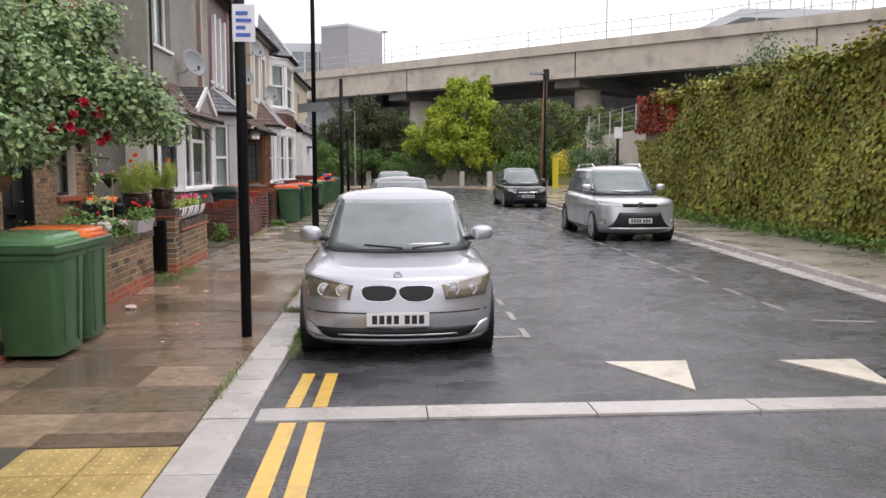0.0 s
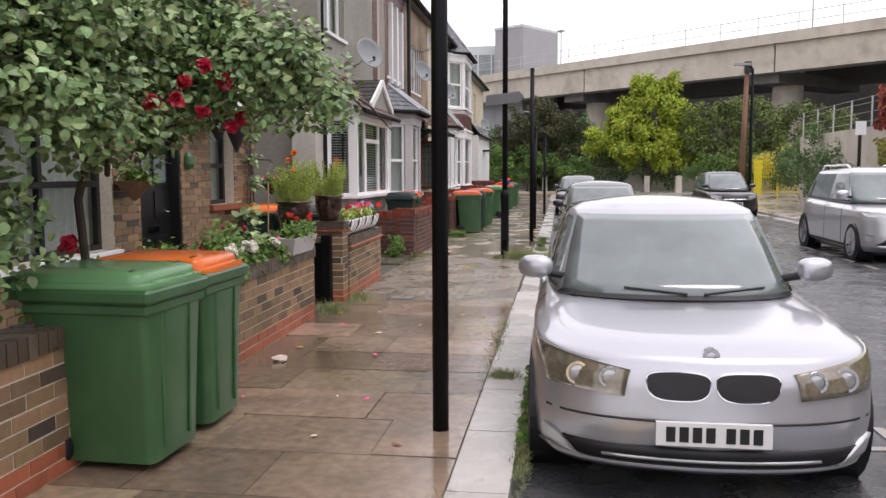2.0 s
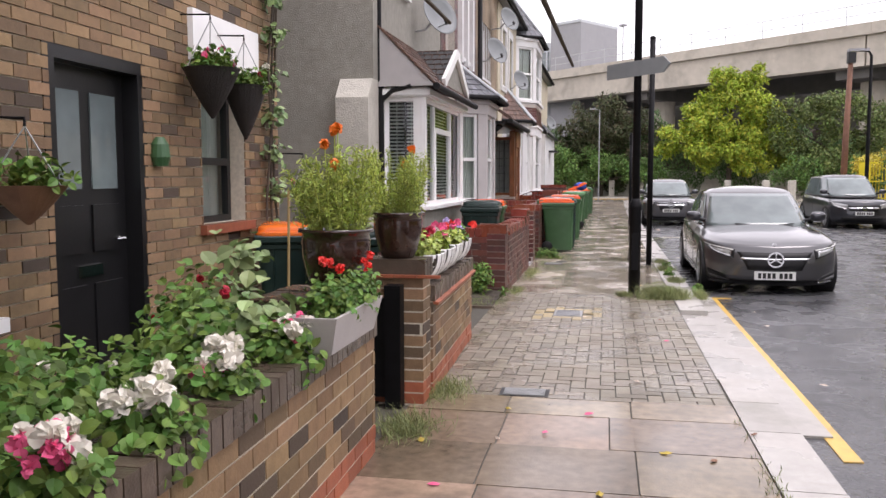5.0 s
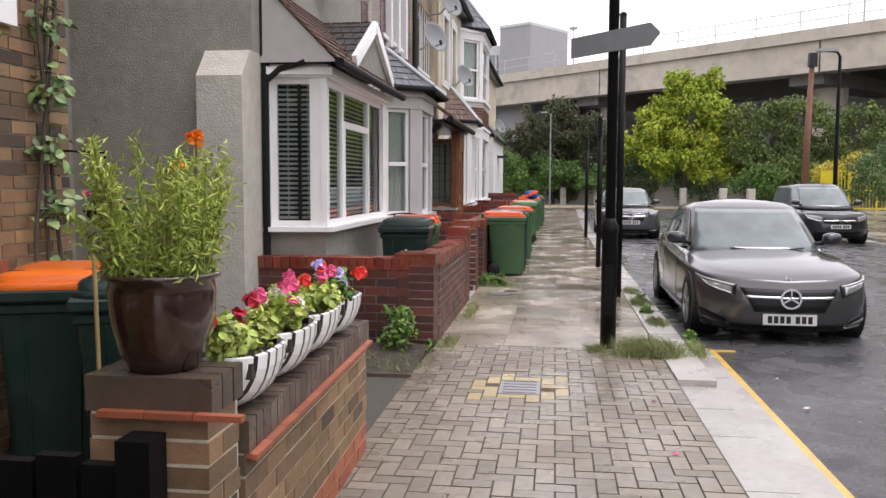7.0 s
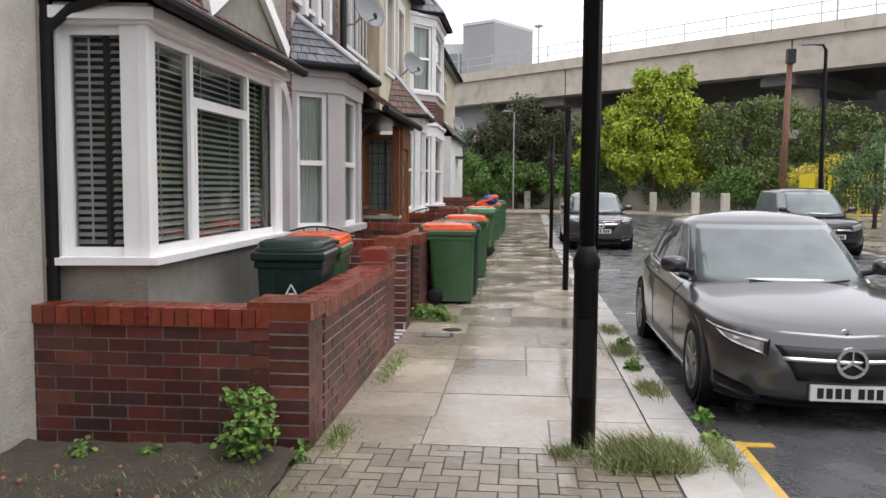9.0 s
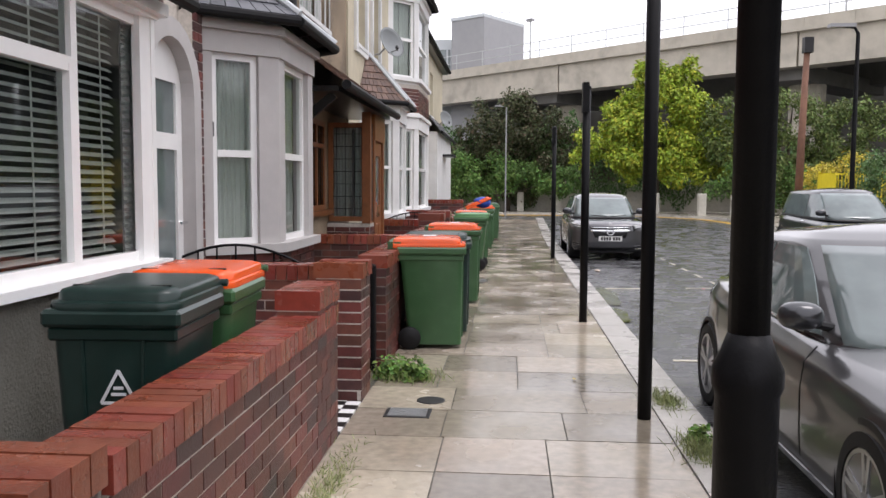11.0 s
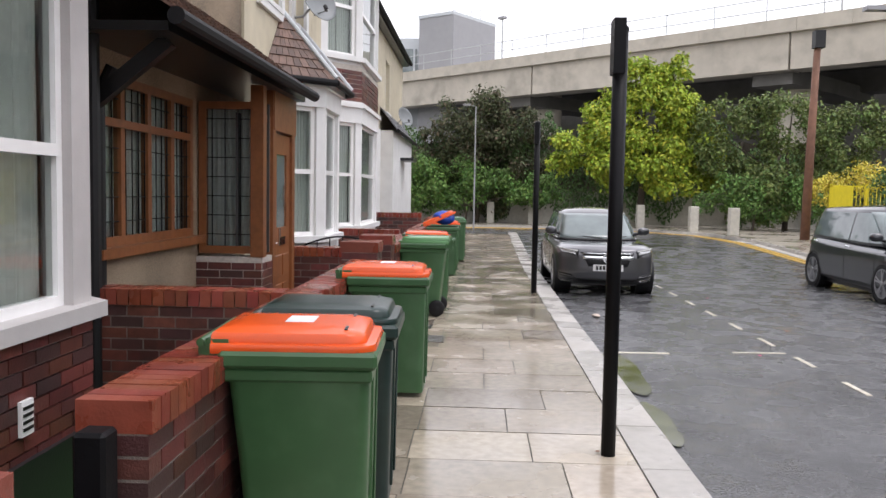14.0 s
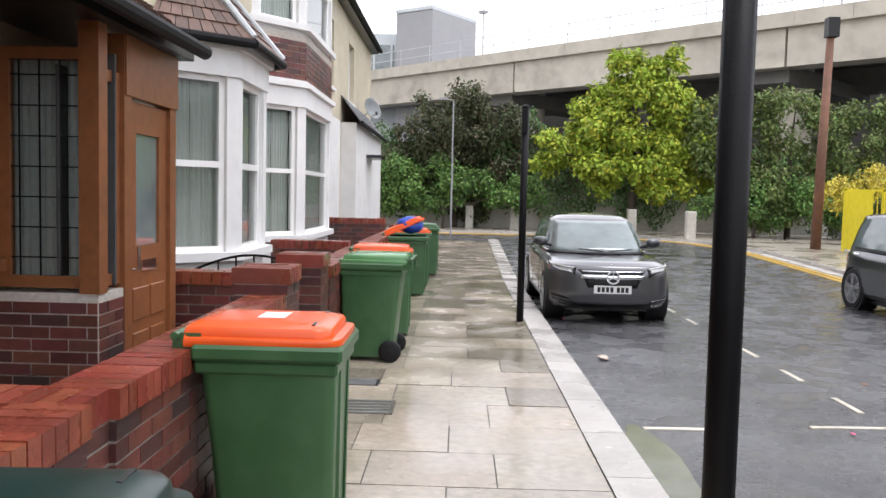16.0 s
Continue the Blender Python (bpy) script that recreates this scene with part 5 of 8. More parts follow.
def vbox(bm, u0, u1, o0, o1, z0, z1):
    v = [bm.verts.new(vpt(u, o, z)) for z in (z0, z1) for u, o in ((u0, o0), (u1, o0), (u1, o1), (u0, o1))]
    for q in CUBEF:
        bm.faces.new([v[i] for i in q])
    bmesh.ops.recalc_face_normals(bm, faces=bm.faces)
    return bm


via = thing("viaduct", "long weathered concrete railway viaduct with steel railings", "viaduct")
for i in range(-26, 34):
    part("parapet_block", vbox(bmesh.new(), i * 2.2 + 0.006, i * 2.2 + 2.194, -0.3, 0.12, 8.52, 9.1), CONC, via, "weathered concrete edge block")
for i in range(-4, 5):
    part("edge_beam", vbox(bmesh.new(), i * 14 - 3.3, i * 14 + 10.6, -1.3, -0.12, 7.0, 8.52), CONC, via, "pale concrete edge beam")
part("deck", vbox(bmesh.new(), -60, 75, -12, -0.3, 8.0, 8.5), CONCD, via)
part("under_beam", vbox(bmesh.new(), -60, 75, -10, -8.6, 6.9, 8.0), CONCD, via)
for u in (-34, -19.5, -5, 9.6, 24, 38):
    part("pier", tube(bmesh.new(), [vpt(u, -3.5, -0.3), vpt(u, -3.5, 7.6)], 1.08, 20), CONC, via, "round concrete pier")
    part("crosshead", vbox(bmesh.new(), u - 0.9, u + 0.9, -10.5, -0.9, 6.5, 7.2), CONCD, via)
bm = bmesh.new()
for z in (9.55, 10.05):
    strip(bm, vpt(-58, -0.1, z), vpt(72, -0.1, z), 0.05, 0.05)
part("rail", bm, STEEL, via, "thin grey steel handrail")
for i in range(-22, 30):
    part("rail_post", tube(bmesh.new(), [vpt(i * 2.4, -0.1, 9.05), vpt(i * 2.4, -0.1, 10.1)], 0.035, 6), STEEL, via)
for u, z in ((-6.0, 11.5), (12.5, 12.5)):
    t = thing("platform_lamp", "thin grey lamp post on the viaduct", "lamp post")
    part("pole", tube(bmesh.new(), [vpt(u, -0.6, 8.4), vpt(u, -0.6, z)], 0.06, 8), STEEL, t)
    part("lamp_head", vbox(bmesh.new(), u - 0.25, u + 0.2, -0.75, -0.45, z - 0.05, z + 0.08), CLAD, t)
# station block behind
st = thing("station_building", "grey clad station lift tower with glazed wing", "building")


def plan_box(parent, name, x0, x1, y0, y1, z0, z1, material, label=""):
    return part(name, B(x0, x1, y0, y1, z0, z1), material, parent, label)


TW = [(-3.73, 87.5), (-0.33, 92.5), (-3.2, 94.5), (-6.63, 89.5)]
part("tower", prism(bmesh.new(), TW, 0, 15.85), CLAD, st, "ribbed grey metal tower")
part("roof_edge", prism(bmesh.new(), [(x * 1.02 + 0.05, y + (0.06 if y > 90 else -0.06)) for x, y in TW], 15.85, 16.1), CLADL, st)
plan_box(st, "wing", -16, -6.2, 91.2, 95, 0, 14.6, CLADL, "pale panelled wing")
plan_box(st, "wing_glass", -15.6, -6.9, 91.1, 91.18, 9.8, 13.7, CARGLASS, "dark ribbon glazing")
bm = bmesh.new()
for i in range(7):
    box(bm, -15.6 + i * 1.4, -15.45 + i * 1.4, 91.0, 91.1, 9.8, 13.7)
part("mullion", bm, CLADL, st)
for x in (-4.0, -2.4):
    part("roof_rail", tube(bmesh.new(), [(x, 91, 16.0), (x, 91, 16.9), (x + 0.8, 91, 16.9), (x + 0.8, 91, 16.0)], 0.04, 6), STEEL, st)
off = thing("office_block", "distant glazed building behind the viaduct", "building")
plan_box(off, "wall", 16, 60, 92, 110, 0, 9.5, CLADL)
bm = bmesh.new()
for i in range(12):
    for k in range(2):
        box(bm, 17 + i * 3.4, 19.8 + i * 3.4, 91.9, 91.99, 2.5 + k * 3.3, 4.9 + k * 3.3)
part("window", bm, CARGLASS, off)
crane = thing("roof_plant", "white steel roof plant far beyond the viaduct", "roof plant")
part("roof", B(28, 46, 66, 76, 13.2, 13.9), CLADL, crane)
for i in range(9):
    part("mast", tube(bmesh.new(), [(29 + i * 1.7, 67, 13.9), (29 + i * 1.7, 67, 16 + (i % 3))], 0.08, 6), CLADL, crane)
part("post", B(30, 44, 69, 74, 0, 13.2), CLADL, crane)
# added dark walls at the back, standing in for the gloom below the deck
shade_walls = thing("railway_bank", "dark walls added for the shade under the viaduct", "retaining wall", kind="structure")
part("wall", vbox(bmesh.new(), -60, 14, -16, -13, -0.3, 8.0), CONCD, shade_walls)
part("low_wall", vbox(bmesh.new(), 14, 75, -16, -13, -0.3, 4.6), CONCD, shade_walls)

# end wall with ivy, and bollards
EW = 58.2
ew = thing("end_wall", "pale rendered boundary wall hung with ivy", "boundary wall", kind="structure")
part("wall", B(-14, 14, EW, EW + 0.3, -0.2, 1.75), NIBM, ew)
part("coping", B(-14, 14, EW - 0.04, EW + 0.34, 1.75, 1.83), CONC, ew)
for x, y in ((-0.9, 57.2), (0.9, 57.0), (5.17, 54.8), (6.65, 52.2), (7.35, 49.6)):
    t = thing("bollard", "square pale concrete bollard on the pavement", "bollard", (x, y, rise(y) - 0.02), group="bollards at the bend")
    bm = bmesh.new()
    box(bm, -0.16, 0.16, -0.16, 0.16, 0, 0.95, 0.02)
    part("post", bm, NIBM, t)

# ---------------------------------------------------------------- trees and shrubs
G = np.random.default_rng(4)


def tree(name, label, at, height, lobes, leaf_mat, count, size, trunk_r=0.16, category="tree"):
    """Tapered trunk, limbs to each lobe of the crown, and a crown of single leaves."""
    t = thing(name, label, category, at)
    g = np.random.default_rng(int(abs(at[0] * 31 + at[1] * 7)))
    part("trunk", tube(bmesh.new(), [(0, 0, -0.1), (0.05, 0.02, height * 0.25), (0.02, 0.1, height * 0.5), (0.1, 0, height * 0.8)], [trunk_r, trunk_r * 0.8, trunk_r * 0.55, trunk_r * 0.15], 10), BARK, t, smooth=True)
    for c, r in lobes:
        part("limb", tube(bmesh.new(), [(0, 0, height * 0.3), (c[0] * 0.5, c[1] * 0.5, (height * 0.35 + c[2]) / 2), c], [trunk_r * 0.5, trunk_r * 0.32, trunk_r * 0.1], 6), BARK, t)
    # clumps along the outside of each lobe
    cl, rr = [], []
    for c, r in lobes:
        for _ in range(max(6, int(14 * max(r) ** 1.3))):
            d = g.normal(size=3)
            d /= np.linalg.norm(d)
            cl.append(np.array(c) + d * np.array(r) * g.uniform(0.45, 0.98))
            rr.append(g.uniform(0.22, 0.42) * max(r) ** 0.5)
    p, n = blob(g, cl, rr, count, 0.2)
    nn = n * 0.6 + np.array([0, -0.3, 0.6])
    leaves("crown", p, size, leaf_mat, t, nn, 0.7, "", 0.35)
    return t


tree("tree", "bushy yellow-green ash tree at the road end", (5.3, 55.6, rise(55)), 7.2,
     [((0, 0, 4.6), (2.3, 1.6, 1.8)), ((-1.7, -0.3, 3.6), (1.4, 1.2, 1.3)), ((1.9, -0.2, 3.9), (1.5, 1.2, 1.4)), ((-0.4, -0.2, 6.2), (1.2, 1.0, 1.0)), ((1.3, 0, 6.2), (0.9, 0.8, 0.9)), ((0.2, -0.8, 3.0), (1.7, 1.0, 1.1)), ((2.5, -0.3, 2.6), (1.0, 0.8, 1.0)), ((-2.9, -0.3, 3.0), (1.1, 0.9, 1.0)), ((0.9, -0.8, 2.2), (1.3, 0.8, 0.9)), ((-1.2, -0.7, 2.2), (1.2, 0.8, 0.9))],
     LEAF_TREE, 34000, 0.2, 0.17)
tree("shrub", "dark purple-green shrub above the wall", (-1.5, 57.5, 0.3), 5.4,
     [((-2.2, 0.3, 2.6), (1.7, 1.4, 1.7)), ((0, 0, 4.2), (2.1, 1.5, 1.9)), ((1.7, 0, 3.4), (1.7, 1.3, 1.9)), ((-3.6, 0.4, 2.0), (1.4, 1.2, 1.6)), ((0.6, 0.2, 1.6), (1.6, 0.8, 1.2))], LEAF_DARK, 26000, 0.17, 0.12, "shrub")
tree("shrub", "dark green overgrown shrub beside the bend", (10.9, 54.6, 0.3), 6.0,
     [((-2.4, 0, 3.6), (1.8, 1.3, 1.8)), ((0, 0, 4.2), (2.0, 1.5, 1.7)), ((2.2, 0, 3.4), (2.0, 1.4, 1.9)), ((4.2, -0.4, 3.0), (2.0, 1.4, 2.0)), ((-1.0, -0.4, 1.6), (2.0, 0.9, 1.3)), ((2.2, -0.4, 1.6), (2.0, 0.9, 1.3))], LEAF_MID, 30000, 0.17, 0.12, "shrub")
tree("shrub", "light green leafy shrub beside the pavement", (10.9, 43.5, 0.1), 3.6,
     [((0, 0, 1.5), (1.5, 1.7, 1.5)), ((0.6, -2.5, 1.2), (1.2, 1.6, 1.3)), ((0.3, 1.8, 2.0), (1.3, 1.5, 1.5)), ((0.3, -4.6, 1.3), (1.0, 1.6, 1.4))], LEAF_IVY, 14000, 0.12, 0.08, "shrub")
tree("shrub", "straggly green shrub against the grey wall", (9.75, 36.2, 0.0), 3.0,
     [((0, 0, 1.5), (0.7, 1.6, 1.3)), ((0.1, 2.2, 1.9), (0.8, 1.5, 1.5)), ((0.1, -2.6, 0.9), (0.5, 1.3, 0.9))], LEAF_IVY, 8000, 0.11, 0.06, "shrub")
tree("shrub", "pale leafy shrub behind the creeper wall", (12.4, 27.5, 0.0), 5.2,
     [((0, 0, 4.2), (1.2, 2.6, 1.0)), ((0, 3.5, 3.8), (1.2, 2.2, 1.2))], LEAF_IVY, 6000, 0.12, 0.08, "shrub")
tree("ivy_mass", "bright green ivy hanging over the pale wall", (-2.0, 56.4, 0.3), 2.4,
     [((-2.2, 0, 1.9), (1.6, 0.6, 1.1)), ((-0.4, 0.1, 1.7), (1.6, 0.6, 1.0)), ((1.5, 0.1, 1.6), (1.4, 0.6, 0.9)), ((3.2, 0.0, 1.5), (1.2, 0.6, 0.8))], LEAF_IVYB, 13000, 0.15, 0.06, "ivy")
tree("ivy_mass", "green ivy and brambles below the shrubs", (9.3, 53.6, 0.3), 2.2,
     [((-0.8, 0, 1.4), (1.3, 0.6, 0.9)), ((0.9, 0, 1.5), (1.4, 0.6, 1.0)), ((2.4, -0.3, 1.3), (1.2, 0.6, 0.9))], LEAF_IVYB, 8000, 0.14, 0.06, "ivy")
tree("shrub", "yellow-leaved shrub by the yellow fence", (11.6, 50.6, 0.3), 2.6,
     [((0, 0, 1.9), (1.1, 1.0, 0.6)), ((0.9, 0.2, 2.1), (0.9, 0.8, 0.5)), ((-0.8, 0, 1.6), (0.8, 0.7, 0.5))], LEAF_YEL, 3500, 0.12, 0.05, "shrub")

ivy = thing("ivy", "dense dark green ivy hanging over the end wall", "ivy")
k = 26000
px = G.uniform(-13, 13.5, k)
hang = 1.15 + 0.45 * np.sin(px * 1.7) + 0.35 * np.sin(px * 4.1 + 1) + 0.2 * np.sin(px * 9)
pz = hang * 0.75 + G.uniform(0, 1, k) ** 0.8 * (3.2 + 0.8 * np.sin(px * 0.9))
py = EW - 0.12 - np.clip(0.5 * np.sin(px * 2.3 + pz * 2) * 0.4, -0.1, 0.35) - G.uniform(0, 0.25, k)
leaves("foliage", np.stack([px, py, pz], 1), 0.15, LEAF_IVY, ivy, np.tile([0, -1, 0.3], (k, 1)), 0.45, "", 0.8)
bm = sheet(bmesh.new(), [-13 + i * 0.9 for i in range(30)], [0, 1, 2, 3], lambda x, y: 0)
for v in bm.verts:
    x, r = v.co.x, v.co.y
    v.co = (x, EW + 0.35 + 0.25 * math.sin(x * 3 + r), 1.7 + r * 0.75 + 0.2 * math.sin(x * 2))
part("stem_mat", bm, BARK, ivy, "dark tangle of stems")

# creeper wall on the far side
cw = thing("creeper_wall", "tall boundary wall fully covered with green creeper", "hedge")
part("wall", B(9.75, 10.0, -12, 30.8, -0.2, 3.65), STOCKR, cw)
k = 52000
py = G.uniform(8.0, 31.0, k)
pz = G.uniform(0, 1, k) ** 0.9 * (3.75 + 0.12 * np.sin(py * 1.3) + 0.1 * np.sin(py * 3.7))
bulge = 0.18 + 0.12 * np.sin(py * 1.1 + pz * 1.7) + 0.08 * np.sin(py * 3.1 - pz * 2.9)
pxx = 9.75 - bulge * G.uniform(0.55, 1.0, k)
sel = (py < 28.8) | (pz < 2.5)
leaves("foliage", np.stack([pxx, py, pz], 1)[sel], 0.125, LEAF_CREEP, cw, np.tile([-1, -0.2, 0.35], (int(sel.sum()), 1)), 0.4, "", 0.9, narrow=0.85)
red = (py > 27.3) & (pz > 2.6)
leaves("red_foliage", np.stack([pxx - 0.03, py, pz + 0.15], 1)[red], 0.13, LEAF_RED, cw, np.tile([-1, -0.2, 0.35], (int(red.sum()), 1)), 0.5, "turning red leaves", 0.9, narrow=0.85)
k = 9000
py = G.uniform(8.0, 30, k)
leaves("top_foliage", np.stack([9.72 + G.uniform(-0.25, 0.3, k), py, 3.6 + np.abs(G.normal(size=k)) * 0.17 + 0.1 * np.sin(py * 2)], 1), 0.12, LEAF_CREEP, cw, np.tile([-0.3, 0, 1], (k, 1)), 0.5, "", 0.1, narrow=0.85)
k = 2500
leaves("verge", np.stack([9.4 - np.abs(G.normal(size=k)) * 0.25, G.uniform(8, 30, k), G.uniform(0, 0.22, k)], 1), 0.12, LEAF_BED, cw, None, 0.5, "low weeds at the foot of the wall", -0.3)
gw = thing("grey_wall", "bare grey concrete wall with a wire fence", "boundary wall", kind="structure")
part("wall", B(9.9, 10.15, 30.8, 40.5, -0.2, 2.9), CONC, gw)
for i in range(6):
    part("fence_post", tube(bmesh.new(), [(10.0, 31 + i * 1.9, 2.8), (10.0, 31 + i * 1.9, 3.9)], 0.03, 6), STEEL, gw)
bm = bmesh.new()
for z in (3.1, 3.4, 3.7, 3.88):
    tube(bm, [(10.0, 31, z), (10.0, 40.5, z)], 0.01, 4)
part("wire", bm, STEEL, gw)
yf = thing("yellow_fence", "bright yellow steel mesh fence panels", "fence", (-0.75, -1.8, 0))
for i in range(5):
    part("post", B(10.4 + i * 1.1, 10.46 + i * 1.1, 49.2, 49.26, 0.2, 2.1), YELF, yf)
bm = bmesh.new()
for i in range(36):
    box(bm, 10.46 + i * 0.125, 10.48 + i * 0.125, 49.22, 49.235, 0.4, 2.05)
for z in (0.45, 1.2, 2.0):
    box(bm, 10.4, 14.9, 49.2, 49.22, z, z + 0.05)
part("mesh", bm, YELF, yf)
part("side_panel", B(10.37, 10.4, 47.6, 49.2, 0.35, 2.0), YELF, yf)

# ---------------------------------------------------------------- posts and lamps


def post(x, y, h, r, name="sign_post", label="black steel sign post on the wet pavement", plate=None, z=0.0):
    t = thing(name, label, "sign post", (x, y, z))
    part("pole", tube(bmesh.new(), [(0, 0, -0.05), (0, 0, h)], r, 14), IRON, t, smooth=True)
    part("cap", lathe(bmesh.new(), [(r * 1.08, 0), (r * 1.08, 0.02), (r * 0.4, 0.045)], 14, (0, 0, h - 0.005)), IRON, t)
    return t


p = post(-0.57, 8.85, 4.2, 0.046)
part("sign_plate", B(-0.05, 0.14, -0.062, -0.056, 2.55, 2.86), SIGNW, p, "white parking plate")
bm = bmesh.new()
for i, w in enumerate((0.1, 0.13, 0.08, 0.12)):
    box(bm, -0.02, -0.02 + w, -0.068, -0.063, 2.77 - i * 0.06, 2.8 - i * 0.06)
part("bars", bm, BLUE, p)
p = post(-0.52, 21.97, 3.6, 0.044)
p = post(-0.575, 25.83, 2.56, 0.044)
part("bracket", B(-0.05, 0.02, -0.07, 0.07, 2.3, 2.62), IRON, p)
p = post(-0.485, 34.17, 2.72, 0.046)
part("bracket", B(-0.05, 0.02, -0.07, 0.07, 2.4, 2.7), IRON, p)
p = post(7.75, 27.2, 2.75, 0.045, label="black post with a small white plate")
part("sign_plate", B(-0.13, 0.13, -0.06, -0.05, 2.4, 2.75), SIGNW, p, "small white parking plate")

lc = thing("lamp_column", "tall black street lamp column with a grey sign", "street lamp", (-0.86, 18.54, 0))
part("base", lathe(bmesh.new(), [(0.07, -0.05), (0.07, 1.02), (0.078, 1.04), (0.078, 1.08), (0.06, 1.12), (0.046, 1.16)], 18), IRON, lc, "thick black base", smooth=True)
part("pole", tube(bmesh.new(), [(0, 0, 1.1), (0, 0, 4.5), (0, 0, 6.8), (0.2, 0, 7.3), (0.9, 0, 7.5)], [0.046, 0.045, 0.042, 0.04, 0.035], 14), IRON, lc, smooth=True)
part("lantern", B(0.8, 1.4, -0.12, 0.12, 7.42, 7.56), CLAD, lc)
bm = bmesh.new()
v = [(-0.52, 3.03), (0.42, 3.03), (0.52, 3.12), (0.42, 3.21), (-0.52, 3.21)]
for yy in (-0.085, -0.065):
    bm.faces.new([bm.verts.new((x, yy, z)) for x, z in v])
f = bm.faces[:] if hasattr(bm.faces, "__getitem__") else list(bm.faces)
bmesh.ops.bridge_loops(bm, edges=bm.edges[:])
ob = part("street_sign", bm, SIGNM, lc, "grey back of a pointed direction sign")
ob.matrix_basis = pose(0.05, 0, -0.42, 0, 0, -48)
part("door", B(-0.04, 0.04, -0.073, -0.06, 0.3, 0.75), IRON, lc)

l2 = thing("street_lamp", "black street lamp with a flat grey lantern", "street lamp", (7.75, 39.7, 0))
part("pole", tube(bmesh.new(), [(0, 0, -0.1), (0, 0, 1.2), (0, 0, 5.6), (-0.1, 0, 5.76), (-0.5, 0, 5.8)], [0.09, 0.07, 0.05, 0.04, 0.035], 12), IRON, l2, smooth=True)
part("lantern", B(-0.75, -0.1, -0.13, 0.13, 5.76, 5.85), CLAD, l2)
mp = thing("timber_mast", "rust-brown timber telegraph pole with top box", "telegraph pole", (9.15, 48.0, 0.2))
part("pole", tube(bmesh.new(), [(0, 0, -0.1), (0.05, 0, 3), (0.14, 0, 6.7)], [0.15, 0.13, 0.1], 12), CORTEN, mp, smooth=True)
part("top_box", B(-0.02, 0.3, -0.2, 0.1, 6.2, 6.75), PLASTIC, mp)
el = thing("street_lamp", "slim grey street lamp beside the bend", "street lamp", (-1.6, 52.9, 0.25))
part("pole", tube(bmesh.new(), [(0, 0, -0.1), (0, 0, 4.7), (-0.3, 0, 4.75)], [0.035, 0.025, 0.02], 8), CLAD, el)
part("lantern", B(-0.5, -0.2, -0.07, 0.07, 4.72, 4.79), CLAD, el)


